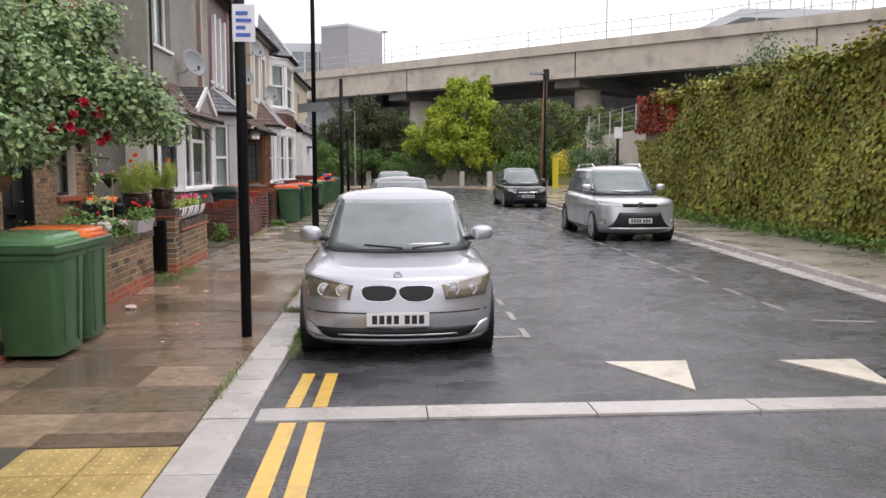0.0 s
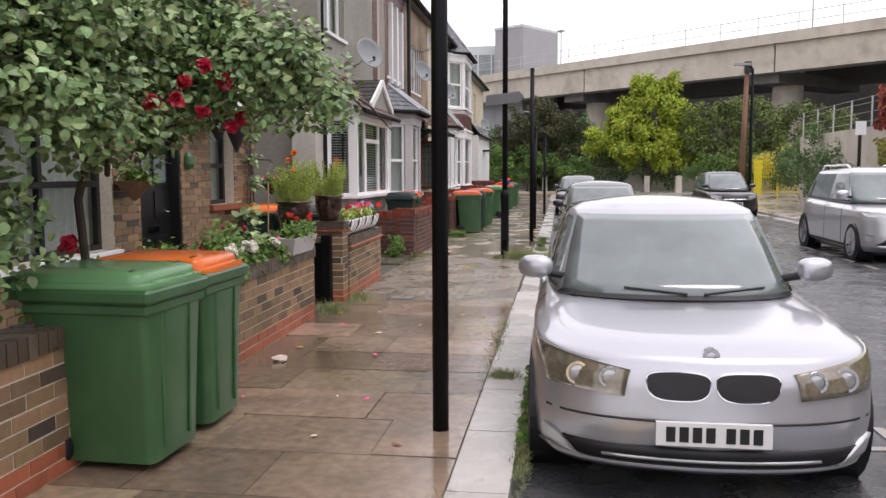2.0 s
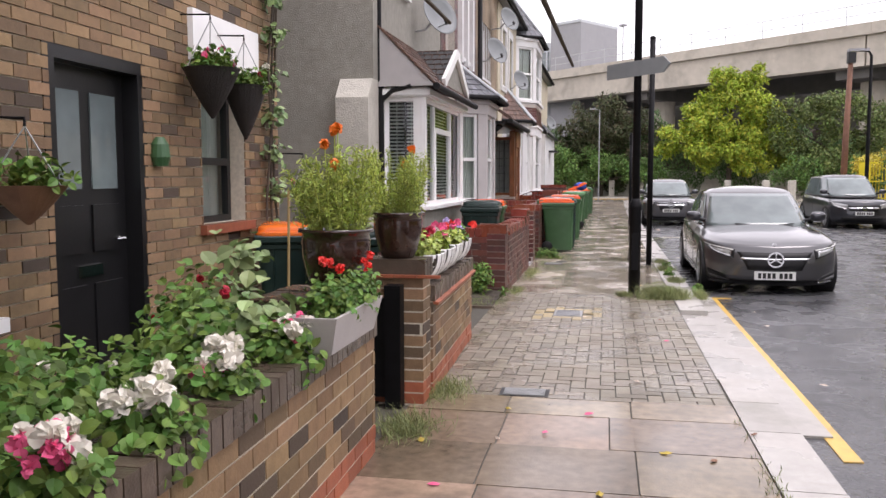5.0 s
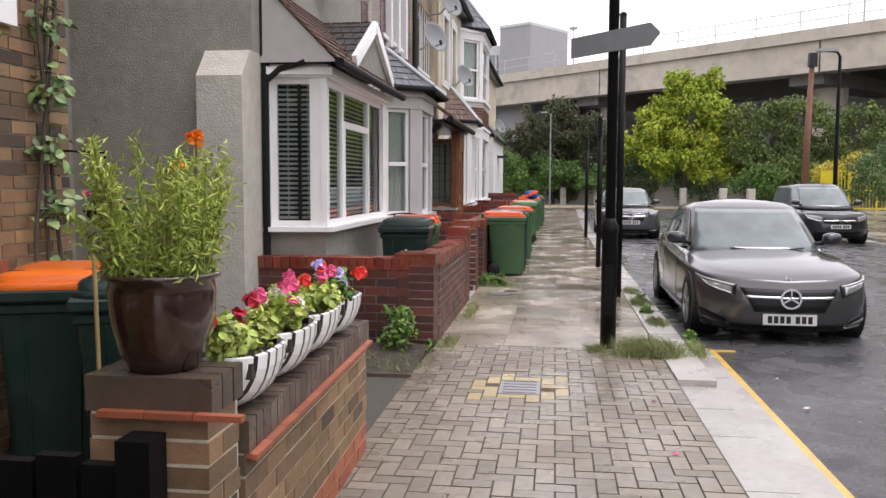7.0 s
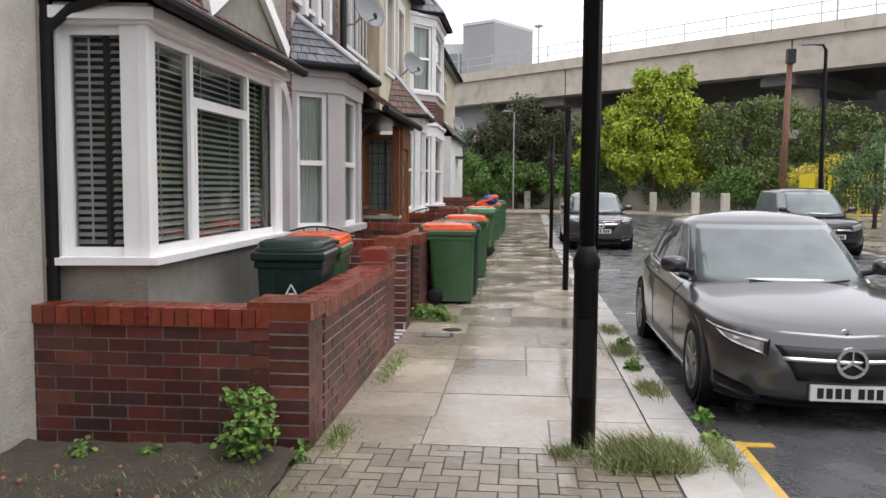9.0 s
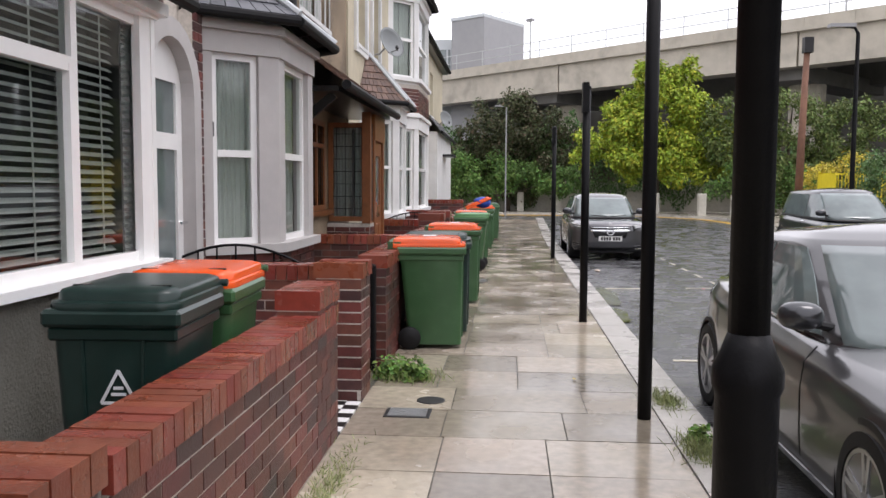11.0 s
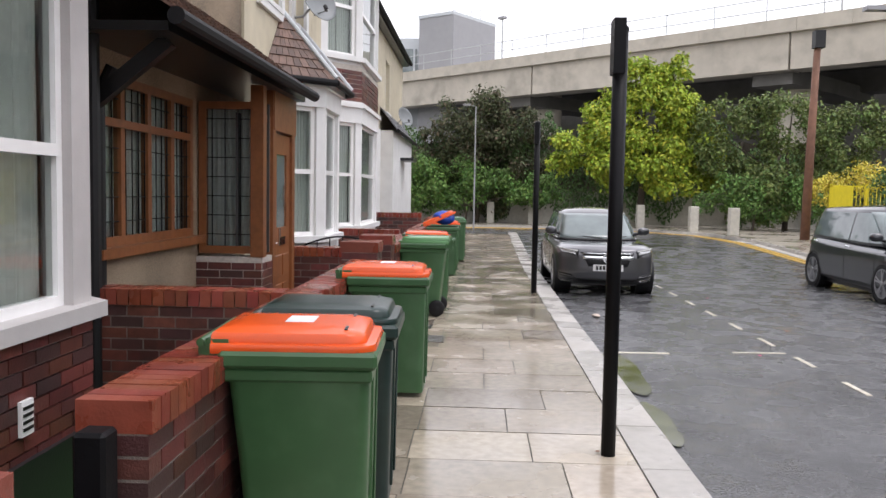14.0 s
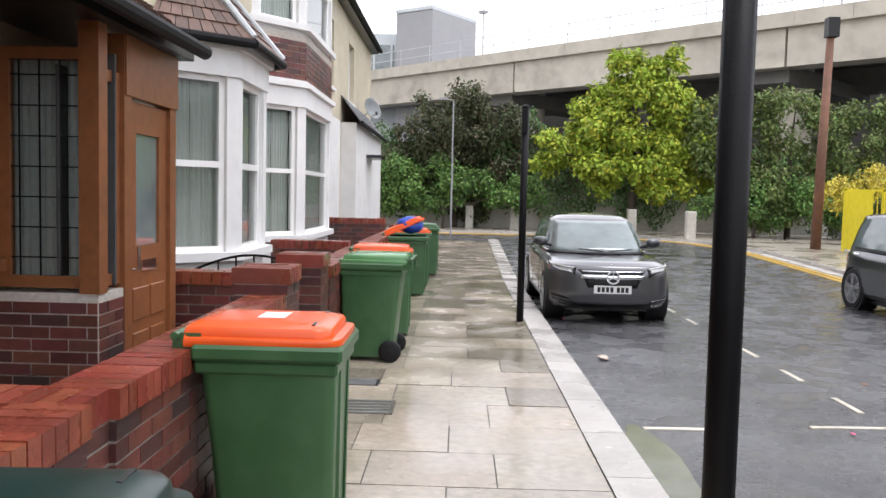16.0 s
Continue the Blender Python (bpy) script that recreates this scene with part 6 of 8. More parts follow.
# ---------------------------------------------------------------- wheelie bins
def wheelie_bin(at, rz, body_mat, lid_mat, label, size=1.0, open_lid=0.0, sticker=False, group="wheelie bins", h=0.94, printed=False):
    t = thing("wheelie_bin", label, "wheelie bin", at, rz, group)
    w0, w1, d0, d1 = 0.225 * size, 0.285 * size, 0.258 * size, 0.31 * size
    bm = bmesh.new()
    prof = [(0.0, 0.0), (0.03, -0.0), (0.95, 1.0)]
    rings = []
    for z, f in ((0.04, 0.0), (0.06, 0.02), (0.5, 0.48), (h - 0.08, 0.93), (h, 1.0)):
        w, d = w0 + (w1 - w0) * f, d0 + (d1 - d0) * f
        c = 0.045
        ring = []
        for sx, sy, a0 in ((1, 1, 0), (-1, 1, 90), (-1, -1, 180), (1, -1, 270)):
            for k in range(4):
                a = math.radians(a0 + k * 30)
                ring.append(bm.verts.new((sx * (w - c) + c * math.cos(a), sy * (d - c) + c * math.sin(a) - 0.035 * (1 - f), z)))
        rings.append(ring)
    for a, b in zip(rings, rings[1:]):
        for k in range(16):
            bm.faces.new((a[k], a[(k + 1) % 16], b[(k + 1) % 16], b[k]))
    bm.faces.new(rings[0][::-1])
    bm.faces.new(rings[-1])
    part("body", bm, body_mat, t, smooth="edges")
    bm = bmesh.new()
    box(bm, -w1 - 0.025, w1 + 0.025, -d1 - 0.03, d1 + 0.02, h - 0.07, h, 0.015)
    box(bm, -w1 - 0.006, w1 + 0.006, -d1 - 0.01, d1 + 0.008, h - 0.125, h - 0.071, 0.01)
    part("rim", bm, body_mat, t)
    bm = bmesh.new()
    W, F, Bk = w1 + 0.008, -d1 - 0.018, d1 + 0.05

    def plan(w, y0, y1, r, z, dome=0.0):
        """A level outline with rounded front corners."""
        out = []
        for sx, a0 in ((-1, 180), (1, 270)):
            for k in range(7):
                a = math.radians(a0 + k * 15)
                out.append((sx * (w - r) + r * math.cos(a), y0 + r + r * math.sin(a), z))
        for sx in (1, -1):
            for k in range(3):
                out.append((sx * w * (1 - 0.004 * k), y1 - 0.02 + 0.01 * (k if sx > 0 else 2 - k), z))
        return [bm.verts.new((x, y, zz + dome * (1 - (x / w) ** 2))) for x, y, zz in out]

    rows = [plan(W, F, Bk, 0.08, -0.02), plan(W + 0.006, F - 0.006, Bk, 0.085, 0.0), plan(W, F, Bk, 0.08, 0.018), plan(W - 0.012, F + 0.035, Bk, 0.075, 0.022), plan(W - 0.014, F + 0.04, Bk, 0.075, 0.05), plan(W - 0.022, F + 0.05, Bk - 0.005, 0.07, 0.062),
            plan(W - 0.06, F + 0.1, Bk - 0.02, 0.06, 0.074), plan(W - 0.14, F + 0.2, Bk - 0.08, 0.05, 0.082)]
    for a, b in zip(rows, rows[1:]):
        for k in range(20):
            bm.faces.new((a[k], a[(k + 1) % 20], b[(k + 1) % 20], b[k]))
    bm.faces.new(rows[-1])
    bm.faces.new(rows[0][::-1])
    ob = part("lid", bm, lid_mat, t, smooth="edges")
    ob.matrix_basis = pose(0, Bk, h + 0.008, 0, 0, 0) @ pose(0, 0, 0, -open_lid, 0, 0) @ pose(0, -Bk, 0)
    for sx in (-1, 1):
        # no recess is cut: a flush black block gives the slot its shade
        sl = part("finger_slot", B(-0.04, 0.04, -0.006, 0.006, -0.004, 0.001), INK, ob, "black block for the shaded finger slot")
        sl.matrix_basis = pose(sx * (W - 0.1), F + 0.12, 0.0765, 8, 0, 0)
    part("hinge_handle", tube(bmesh.new(), [(-w1 - 0.02, d1 + 0.085, h + 0.035), (w1 + 0.02, d1 + 0.085, h + 0.035)], 0.017, 10), body_mat, t)
    for x in (-w1 + 0.03, w1 - 0.03):
        part("hinge", B(x - 0.025, x + 0.025, d1 - 0.02, d1 + 0.1, h - 0.06, h + 0.045), body_mat, t)
    if printed:
        bm = bmesh.new()
        for a, b in (((-0.07, 0.0), (0.07, 0.0)), ((0.07, 0.0), (0, 0.13)), ((0, 0.13), (-0.07, 0.0)), ((-0.085, -0.055), (0.085, -0.055)), ((-0.03, 0.035), (0.03, 0.035)), ((-0.02, 0.06), (0.02, 0.06))):
            strip(bm, (a[0], 0, a[1]), (b[0], 0, b[1]), 0.004, 0.012)
        z = 0.63
        f = (z - 0.05) / (h - 0.05)
        ob2 = part("printed_triangle", bm, SIGNW, t, "white printed triangle and bars")
        ob2.matrix_basis = pose(0.02, -(d0 + (d1 - d0) * f) - 0.035 * (1 - f) - 0.006, z, math.degrees(math.atan((d1 - d0 - 0.035) / (h - 0.05))), 0, 0)
    for s in (-1, 1):
        wm = lathe(bmesh.new(), [(0.02, -0.025), (0.1, -0.025), (0.105, -0.015), (0.105, 0.015), (0.1, 0.025), (0.06, 0.02), (0.03, 0.03)], 20)
        wm.transform(pose(s * (w0 + 0.035), d0 - 0.05, 0.105, 0, 90, 0))
        part("wheel", wm, RUBBER, t, "black rubber wheel", smooth=True)
    part("axle", tube(bmesh.new(), [(-w0 - 0.03, d0 - 0.05, 0.105), (w0 + 0.03, d0 - 0.05, 0.105)], 0.012, 8), STEEL, t)
    bm = bmesh.new()
    for s in (-1, 1):
        strip(bm, (s * 0.12 * size, -d0 - 0.042, 0.1), (s * 0.14 * size, -d1 - 0.0, h), 0.012, 0.012)
    part("rib", bm, body_mat, t)
    if sticker:
        st2 = part("sticker", B(-0.085, 0.085, -0.06, 0.06, 0.0, 0.002), SIGNW, ob, "white paper sticker")
        st2.matrix_basis = pose(0.0, 0.02, 0.0815)
    return t


G1 = "dark green wheelie bin body with a green lid"
wheelie_bin((-2.14, 8.24, 0), 88, BINM, LIDG, "green wheelie bin with a pale green lid", 1.03, h=0.9)
wheelie_bin((-2.13, 8.87, 0), 90, BINM, LIDO, "green wheelie bin with an orange lid", 0.96, h=0.9)
wheelie_bin((-3.35, 14.9, 0), 20, BIND, BIND, "dark green wheelie bin in the brick house garden", 0.95)
wheelie_bin((-3.9, 15.1, 0), 20, BIND, LIDO, "dark wheelie bin with an orange lid", 0.95)
wheelie_bin((-2.95, 20.0, 0), 3, BIND, BIND, "dark green wheelie bin with a printed triangle", 0.88, h=1.0, printed=True)
wheelie_bin((-2.97, 20.68, 0), 3, BINM, LIDR, "green wheelie bin with a red-orange lid", 0.9, h=1.0)
for x, y, rz, bd, ld, lb, st_ in (
        (-2.12, 24.32, 93, BINM, LIDR, "green wheelie bin with a red-orange lid", True),
        (-2.1, 25.02, 92, BIND, BIND, "dark green wheelie bin with a matching lid", False),
        (-2.08, 27.3, 90, BINM, LIDR, "green wheelie bin with an orange lid and sticker", True),
        (-2.1, 31.6, -92, BINM, LIDG, "green wheelie bin seen with its wheels out", False),
        (-2.12, 33.0, 92, BINM, LIDR, "green wheelie bin with a red-orange lid", False),
        (-2.1, 36.75, 90, BINM, LIDR, "overfull green wheelie bin with a propped lid", False),
        (-2.1, 38.1, 90, BINM, LIDR, "green wheelie bin with a red-orange lid", False),
        (-2.0, 39.95, 90, BINM, BINM, "green wheelie bin with a green lid", False)):
    wheelie_bin((x, y, rise(y)), rz, bd, ld, lb, 0.94, 25 if "overfull" in lb else 0, st_)
bm = bmesh.new()
bmesh.ops.create_icosphere(bm, subdivisions=3, radius=0.22)
for v in bm.verts:
    v.co *= 1 + 0.25 * noise.noise(v.co * 7)
    v.co.z *= 0.6
bm.transform(pose(-2.05, 36.7, 1.12))
solid("rubbish_bag", bm, BLUEBAG, "blue plastic rubbish bag in an open bin", "rubbish bag", smooth=True)


# ---------------------------------------------------------------- cars
class Stack:
    """A body built of level plan outlines: (z at the front, z at the rear, front end, rear end, half width, roundness in front, behind)."""

    def __init__(self, levels, bow=0.0, arch=1.0):
        self.lv, self.bow, self.arch = levels, bow, arch

    def level(self, f):
        f = min(max(f, 0), len(self.lv) - 1.0001)
        i = int(f)
        a, b = self.lv[i], self.lv[i + 1]
        return [p + (q - p) * (f - i) for p, q in zip(a, b)]

    def outline(self, f, k=64):
        zf, zr, yf, yr, w, nf, nr = self.level(f)
        out = []
        yc = (yf + yr) / 2
        a = (yr - yf) / 2
        for i in range(k):
            t = 2 * math.pi * i / k
            c, s = math.cos(t), math.sin(t)
            n = nf if s < 0 else nr
            x = w * math.copysign(abs(c) ** (2 / n), c)
            y = yc + a * math.copysign(abs(s) ** (2 / n), s)
            y += self.bow * (x / w) ** 2 * max(0.0, (yc - y) / a) ** 6
            out.append((x, y, zf + (zr - zf) * max(0.0, (y - yf) / (yr - yf)) ** self.arch))
        return out

    def front(self, x, f):
        zf, zr, yf, yr, w, nf, nr = self.level(f)
        a = (yr - yf) / 2
        q = max(0.0, 1 - min(1, abs(x) / w) ** nf)
        y = (yf + yr) / 2 - a * q ** (1 / nf)
        y += self.bow * (x / w) ** 2 * max(0.0, ((yf + yr) / 2 - y) / a) ** 6
        return Vector((x, y, zf + (zr - zf) * max(0.0, (y - yf) / (yr - yf)) ** self.arch))

    def side(self, y, f, s):
        zf, zr, yf, yr, w, nf, nr = self.level(f)
        a, yc = (yr - yf) / 2, (yf + yr) / 2
        n = nf if y < yc else nr
        q = max(0.0, 1 - min(1, abs(y - yc) / a) ** n)
        return Vector((s * w * q ** (1 / n), y, zf + (zr - zf) * max(0.0, (y - yf) / (yr - yf)) ** self.arch))

    def shell(self, bm, steps=4, k=64, cap=True, crown=0.0):
        rows = []
        m = (len(self.lv) - 1) * steps
        for i in range(m + 1):
            rows.append([bm.verts.new(p) for p in self.outline(i / steps if i < m else len(self.lv) - 1.0001, k)])
        for a, b in zip(rows, rows[1:]):
            for i in range(k):
                bm.faces.new((a[i], a[(i + 1) % k], b[(i + 1) % k], b[i]))
        bm.faces.new(rows[0][::-1])
        if cap:
            prev = rows[-1]
            cx = sum((v.co for v in prev), Vector()) / k
            for s in (0.9, 0.7, 0.45, 0.2):
                ring = []
                for v in rows[-1]:
                    p = Vector((v.co.x * s, cx.y + (v.co.y - cx.y) * (1 - (1 - s) * 0.9), v.co.z))
                    if self.arch < 1:
                        zf, zr, yf, yr = self.lv[-1][:4]
                        p.z = zf + (zr - zf) * max(0.0, (p.y - yf) / (yr - yf)) ** self.arch
                    p.z += crown * (1 - s * s)
                    ring.append(bm.verts.new(p))
                for i in range(k):
                    bm.faces.new((prev[i], prev[(i + 1) % k], ring[(i + 1) % k], ring[i]))
                prev = ring
            bm.faces.new(prev)
        return bm


def skin(fn, corners, off, nu=10, nv=5, thick=0.0):
    """A patch on a surface: fn(a, b) gives its points, corners are its four (a, b) corners; off lifts it outward."""
    bm = bmesh.new()
    c = [Vector(p) for p in corners]
    P = [[fn(*(c[0].lerp(c[1], i / nu).lerp(c[3].lerp(c[2], i / nu), j / nv))) for i in range(nu + 1)] for j in range(nv + 1)]
    V = []
    for j in range(nv + 1):
        row = []
        for i in range(nu + 1):
            du = P[j][min(i + 1, nu)] - P[j][max(i - 1, 0)]
            dv = P[min(j + 1, nv)][i] - P[max(j - 1, 0)][i]
            n = du.cross(dv)
            n = n.normalized() if n.length > 1e-9 else Vector((0, -1, 0))
            row.append((P[j][i], n))
        V.append(row)
    mid = V[nv // 2][nu // 2]
    out = Vector((0, -1, 0.2)) if abs(mid[1].y) > abs(mid[1].x) else Vector((mid[0].x, 0, 0))
    sgn = 1 if mid[1].dot(out) > 0 else -1
    vs = [[bm.verts.new(p + n * sgn * off) for p, n in row] for row in V]
    for j in range(nv):
        for i in range(nu):
            q = (vs[j][i], vs[j][i + 1], vs[j + 1][i + 1], vs[j + 1][i])
            bm.faces.new(q if sgn > 0 else q[::-1])
    back = [[bm.verts.new(p - n * sgn * 0.02) for p, n in row] for row in V]
    edge = [(0, i) for i in range(nu)] + [(j, nu) for j in range(nv)] + [(nv, i) for i in range(nu, 0, -1)] + [(j, 0) for j in range(nv, 0, -1)]
    for (a, b), (c2, d) in zip(edge, edge[1:] + edge[:1]):
        try:
            bm.faces.new((back[a][b], back[c2][d], vs[c2][d], vs[a][b]))
        except ValueError:
            pass
    return bm


def ring_bars(bm, c, r, w, depth):
    k = 24
    o = [bm.verts.new((c[0] + (r + w) * math.cos(2 * math.pi * i / k), c[1] - depth, c[2] + (r + w) * math.sin(2 * math.pi * i / k))) for i in range(k)]
    n = [bm.verts.new((c[0] + (r - w) * math.cos(2 * math.pi * i / k), c[1] - depth, c[2] + (r - w) * math.sin(2 * math.pi * i / k))) for i in range(k)]
    b = [bm.verts.new((c[0] + (r + w) * math.cos(2 * math.pi * i / k), c[1] + 0.03, c[2] + (r + w) * math.sin(2 * math.pi * i / k))) for i in range(k)]
    for i in range(k):
        j = (i + 1) % k
        bm.faces.new((o[i], o[j], n[j], n[i]))
        bm.faces.new((b[i], b[j], o[j], o[i]))
    return bm


def car(label, at, rz, paint, L, W, H, style):
    """A parked car whose front looks along -y; style names its front."""
    t = thing("car", label, "car", at, rz)
    w = W / 2
    suv = style in ("suv", "crossover", "mpv")
    gc = 0.2 if suv else (0.12 if style == "saloon" else 0.15)
    hood = {"hatch": 0.78, "saloon": 0.70, "crossover": 0.86, "suv": 0.97, "mpv": 0.88}[style]
    belt = {"hatch": 0.93, "saloon": 0.95, "crossover": 1.0, "suv": 1.08, "mpv": 1.02}[style]
    nf = {"hatch": 6.5, "saloon": 6.5, "crossover": 7, "suv": 8, "mpv": 6.5}[style]
    bow = {"hatch": 0.2, "saloon": 0.22, "crossover": 0.2, "suv": 0.2, "mpv": 0.26}[style]
    body = Stack([(gc, gc + 0.05, 0.16, L - 0.12, w * 0.945, nf, 5), (gc + 0.1, gc + 0.12, 0.03, L - 0.03, w * 0.985, nf, 5), (0.42, 0.45, 0.0, L, w * 0.997, nf, 5),
                  (hood - 0.14, 0.68, 0.03, L - 0.02, w, nf, 5), (hood - 0.05, belt - 0.1, 0.08, L - 0.05, w * 0.98, nf, 5), (hood, belt, 0.2, L - 0.1, w * 0.91, nf * 0.7, 5)], bow, 0.55 if style == "saloon" else 1.0)
    part("body", body.shell(bmesh.new(), 4, 72, True, 0.07), paint, t, smooth=True)
    # cabin
    ws = {"hatch": 1.18, "saloon": 1.3, "crossover": 1.12, "suv": 1.05, "mpv": 0.85}[style]
    rf = ws + {"hatch": 0.78, "saloon": 0.88, "crossover": 0.78, "suv": 0.75, "mpv": 0.95}[style]
    rr = L - {"hatch": 0.55, "saloon": 1.15, "crossover": 0.75, "suv": 0.7, "mpv": 0.45}[style]
    re_ = L - {"hatch": 0.18, "saloon": 0.6, "crossover": 0.22, "suv": 0.2, "mpv": 0.14}[style]
    zb = hood + (0.12 if style == "saloon" else 0.06)
    tuck = {"hatch": 0.74, "saloon": 0.73, "crossover": 0.73, "suv": 0.74, "mpv": 0.74}[style]
    cab = Stack([(zb, belt - 0.02, ws, re_, w * 0.91, 4.5, 6), (zb + (H - zb) * 0.5, belt + (H - belt) * 0.5, ws + (rf - ws) * 0.52, re_ - (re_ - rr) * 0.4, w * (0.44 + tuck / 2 + 0.01), 4.5, 6),
                 (H - 0.07, H - 0.08, rf - 0.03, rr + 0.05, w * tuck, 4.5, 6), (H - 0.02, H - 0.05, rf + 0.12, rr, w * (tuck - 0.1), 4.5, 5)], 0.1)
    part("cabin", cab.shell(bmesh.new(), 4, 72, True, 0.05), paint, t, smooth=True)
    part("windscreen", skin(cab.front, [(-w * 0.79, 0.08), (w * 0.79, 0.08), (w * (tuck - 0.07), 1.88), (-w * (tuck - 0.07), 1.88)], 0.006, 16, 8), CARGLASS, t, "dark glass windscreen", smooth=True)
    part("scuttle", skin(cab.front, [(-w * 0.82, -0.0), (w * 0.82, -0.0), (w * 0.79, 0.08), (-w * 0.79, 0.08)], 0.012, 16, 2), PLASTIC, t)
    mid = rf + 0.55 if style != "mpv" else rf + 0.5
    for s in (-1, 1):
        fn = lambda y, f, s=s: cab.side(y, f, s)
        part("side_window", skin(fn, [(ws + 0.42, 0.15), (mid, 0.15), (mid, 1.8), (rf + 0.12, 1.8)], 0.006, 6, 5), CARGLASS, t, "tinted side window")
        part("side_window", skin(fn, [(mid + 0.06, 0.15), (rr - 0.05, 0.2), (rr - 0.25, 1.8), (mid + 0.06, 1.8)], 0.006, 6, 5), CARGLASS, t, "tinted side window")
        part("window_trim", skin(fn, [(ws + 0.35, 0.06), (rr + 0.05, 0.1), (rr + 0.05, 0.16), (ws + 0.38, 0.13)], 0.01, 8, 1), CHROME if style in ("saloon", "crossover") else PLASTIC, t)
        bs = lambda y, f, s=s: body.side(y, f, s)
        part("sill_trim", skin(bs, [(0.95, 0.35), (L - 0.95, 0.35), (L - 0.95, 0.9), (0.95, 0.9)], 0.01, 8, 2), PLASTIC if suv else paint, t)
        for dy in (mid - 0.16, rr - 0.45):
            part("door_handle", skin(bs, [(dy, 4.2), (dy + 0.2, 4.22), (dy + 0.2, 4.4), (dy, 4.38)], 0.025, 4, 2), CHROME if style != "hatch" else paint, t)
        for dy in (ws + 0.32, mid + 0.02):
            part("door_seam", skin(bs, [(dy, 0.8), (dy + 0.012, 0.8), (dy + 0.012, 5), (dy, 5)], 0.003, 1, 8), INK, t)
        # mirror
        mb = bmesh.new()
        bmesh.ops.create_icosphere(mb, subdivisions=3, radius=1)
        for v in mb.verts:
            v.co = Vector((math.copysign(abs(v.co.x) ** 0.8, v.co.x) * 0.115, v.co.y * 0.075, math.copysign(abs(v.co.z) ** 0.8, v.co.z) * 0.075))
        mp_ = cab.side(ws + 0.42, 0.3, s)
        mb.transform(pose(mp_.x + s * 0.16, ws + 0.36, mp_.z + 0.07, 0, 0, s * 12))
        mo = part("mirror", mb, paint if style in ("hatch", "suv") else BLACKC, t, "door mirror", smooth=True)
        part("mirror_stem", tube(bmesh.new(), [(mp_.x - s * 0.03, ws + 0.42, mp_.z), (mp_.x + s * 0.1, ws + 0.38, mp_.z + 0.03)], 0.025, 8), PLASTIC, t)
        part("wiper", tube(bmesh.new(), [cab.front(s * 0.05 + 0.1, 0.1) + Vector((0, -0.02, 0.012)), cab.front(s * 0.42 + 0.1, 0.2) + Vector((0, -0.02, 0.012))], 0.008, 6), PLASTIC, t)
    rad = 0.315 if not suv else 0.345
    fy, ry = 0.82 if style != "mpv" else 0.88, L - 0.78
    for s in (-1, 1):
        for yy in (fy, ry):
            wh = thing("wheel", "", "")
            wh.parent = t
            wh.matrix_basis = pose(s * (w - 0.112), yy, rad, 0, 90 * s, 0)
            ar = lathe(bmesh.new(), [(rad + 0.045, -0.2), (rad + 0.045, 0.1), (rad + 0.015, 0.104), (rad + 0.015, 0.02), (0.1, 0.02)], 36)
            part("wheel_arch", ar, PLASTIC, wh, "black wheel arch")
            ty = lathe(bmesh.new(), [(rad - 0.12, -0.1), (rad - 0.02, -0.1), (rad, -0.07), (rad, 0.075), (rad - 0.015, 0.108), (rad - 0.08, 0.114), (rad - 0.085, 0.1), (rad - 0.09, 0.03), (0.05, 0.03)], 36)
            part("tyre", ty, RUBBER, wh, smooth=False)
            rm = lathe(bmesh.new(), [(rad - 0.088, 0.05), (rad - 0.088, 0.109), (rad - 0.105, 0.109), (rad - 0.11, 0.06)], 36)
            for i in range(5):
                a = 2 * math.pi * i / 5
                for d in (-0.09, 0.09):
                    strip(rm, (0.03 * math.cos(a), 0.03 * math.sin(a), 0.095), ((rad - 0.095) * math.cos(a + d * 1.6), (rad - 0.095) * math.sin(a + d * 1.6), 0.095), 0.03, 0.025)
            lathe(rm, [(0.05, 0.07), (0.05, 0.105), (0.03, 0.115)], 14)
            part("rim", rm, ALLOY, wh, "silver alloy rim")
    fr = body.front
    xs = w

    def on_front(name, corners, material, off=0.008, nu=10, nv=4, lab=""):
        return part(name, skin(fr, corners, off, nu, nv), material, t, lab, smooth=nu > 3)

    plz = {"hatch": 1.88, "saloon": 1.25, "crossover": 2.25, "suv": 2.15, "mpv": 2.2}[style]
    if style == "hatch":
        for s in (-1, 1):
            on_front("headlamp", [(s * 0.4, 2.6), (s * 0.76, 2.7), (s * 0.835, 4.1), (s * 0.37, 3.35)], SMOKED, 0.010, 14, 6, "smoked glass headlamp")
            for cx, rr2 in ((0.47, 0.045), (0.62, 0.05)):
                c = fr(s * cx, 2.98)
                part("lamp_ring", ring_bars(bmesh.new(), (c.x, c.y - 0.004, c.z), rr2, 0.007, 0.006), CHROME, t)
                lens = lathe(bmesh.new(), [(rr2 * 0.95, 0), (rr2 * 0.75, 0.006), (rr2 * 0.3, 0.01)], 18)
                lens.transform(pose(c.x, c.y - 0.003, c.z, 90, 0, 0))
                part("lamp_lens", lens, LAMPG, t, "clear lamp lens", smooth=True)
            for nm, mt, cx, rx, rf, off, lab in (("grille_frame", CHROME, 0.158, 0.147, 0.43, 0.012, "chrome kidney surround"), ("grille", PLASTIC, 0.158, 0.142, 0.4, 0.02, "black kidney grille")):
                kb = bmesh.new()
                rim_ = []
                for i in range(28):
                    q = 2 * math.pi * i / 28
                    px = cx + rx * math.copysign(abs(math.cos(q)) ** 0.62, math.cos(q))
                    pf = 3.0 + rf * math.copysign(abs(math.sin(q)) ** 0.7, math.sin(q))
                    rim_.append(fr(s * px, pf))
                ft = [kb.verts.new(p + Vector((0, -off, 0))) for p in rim_]
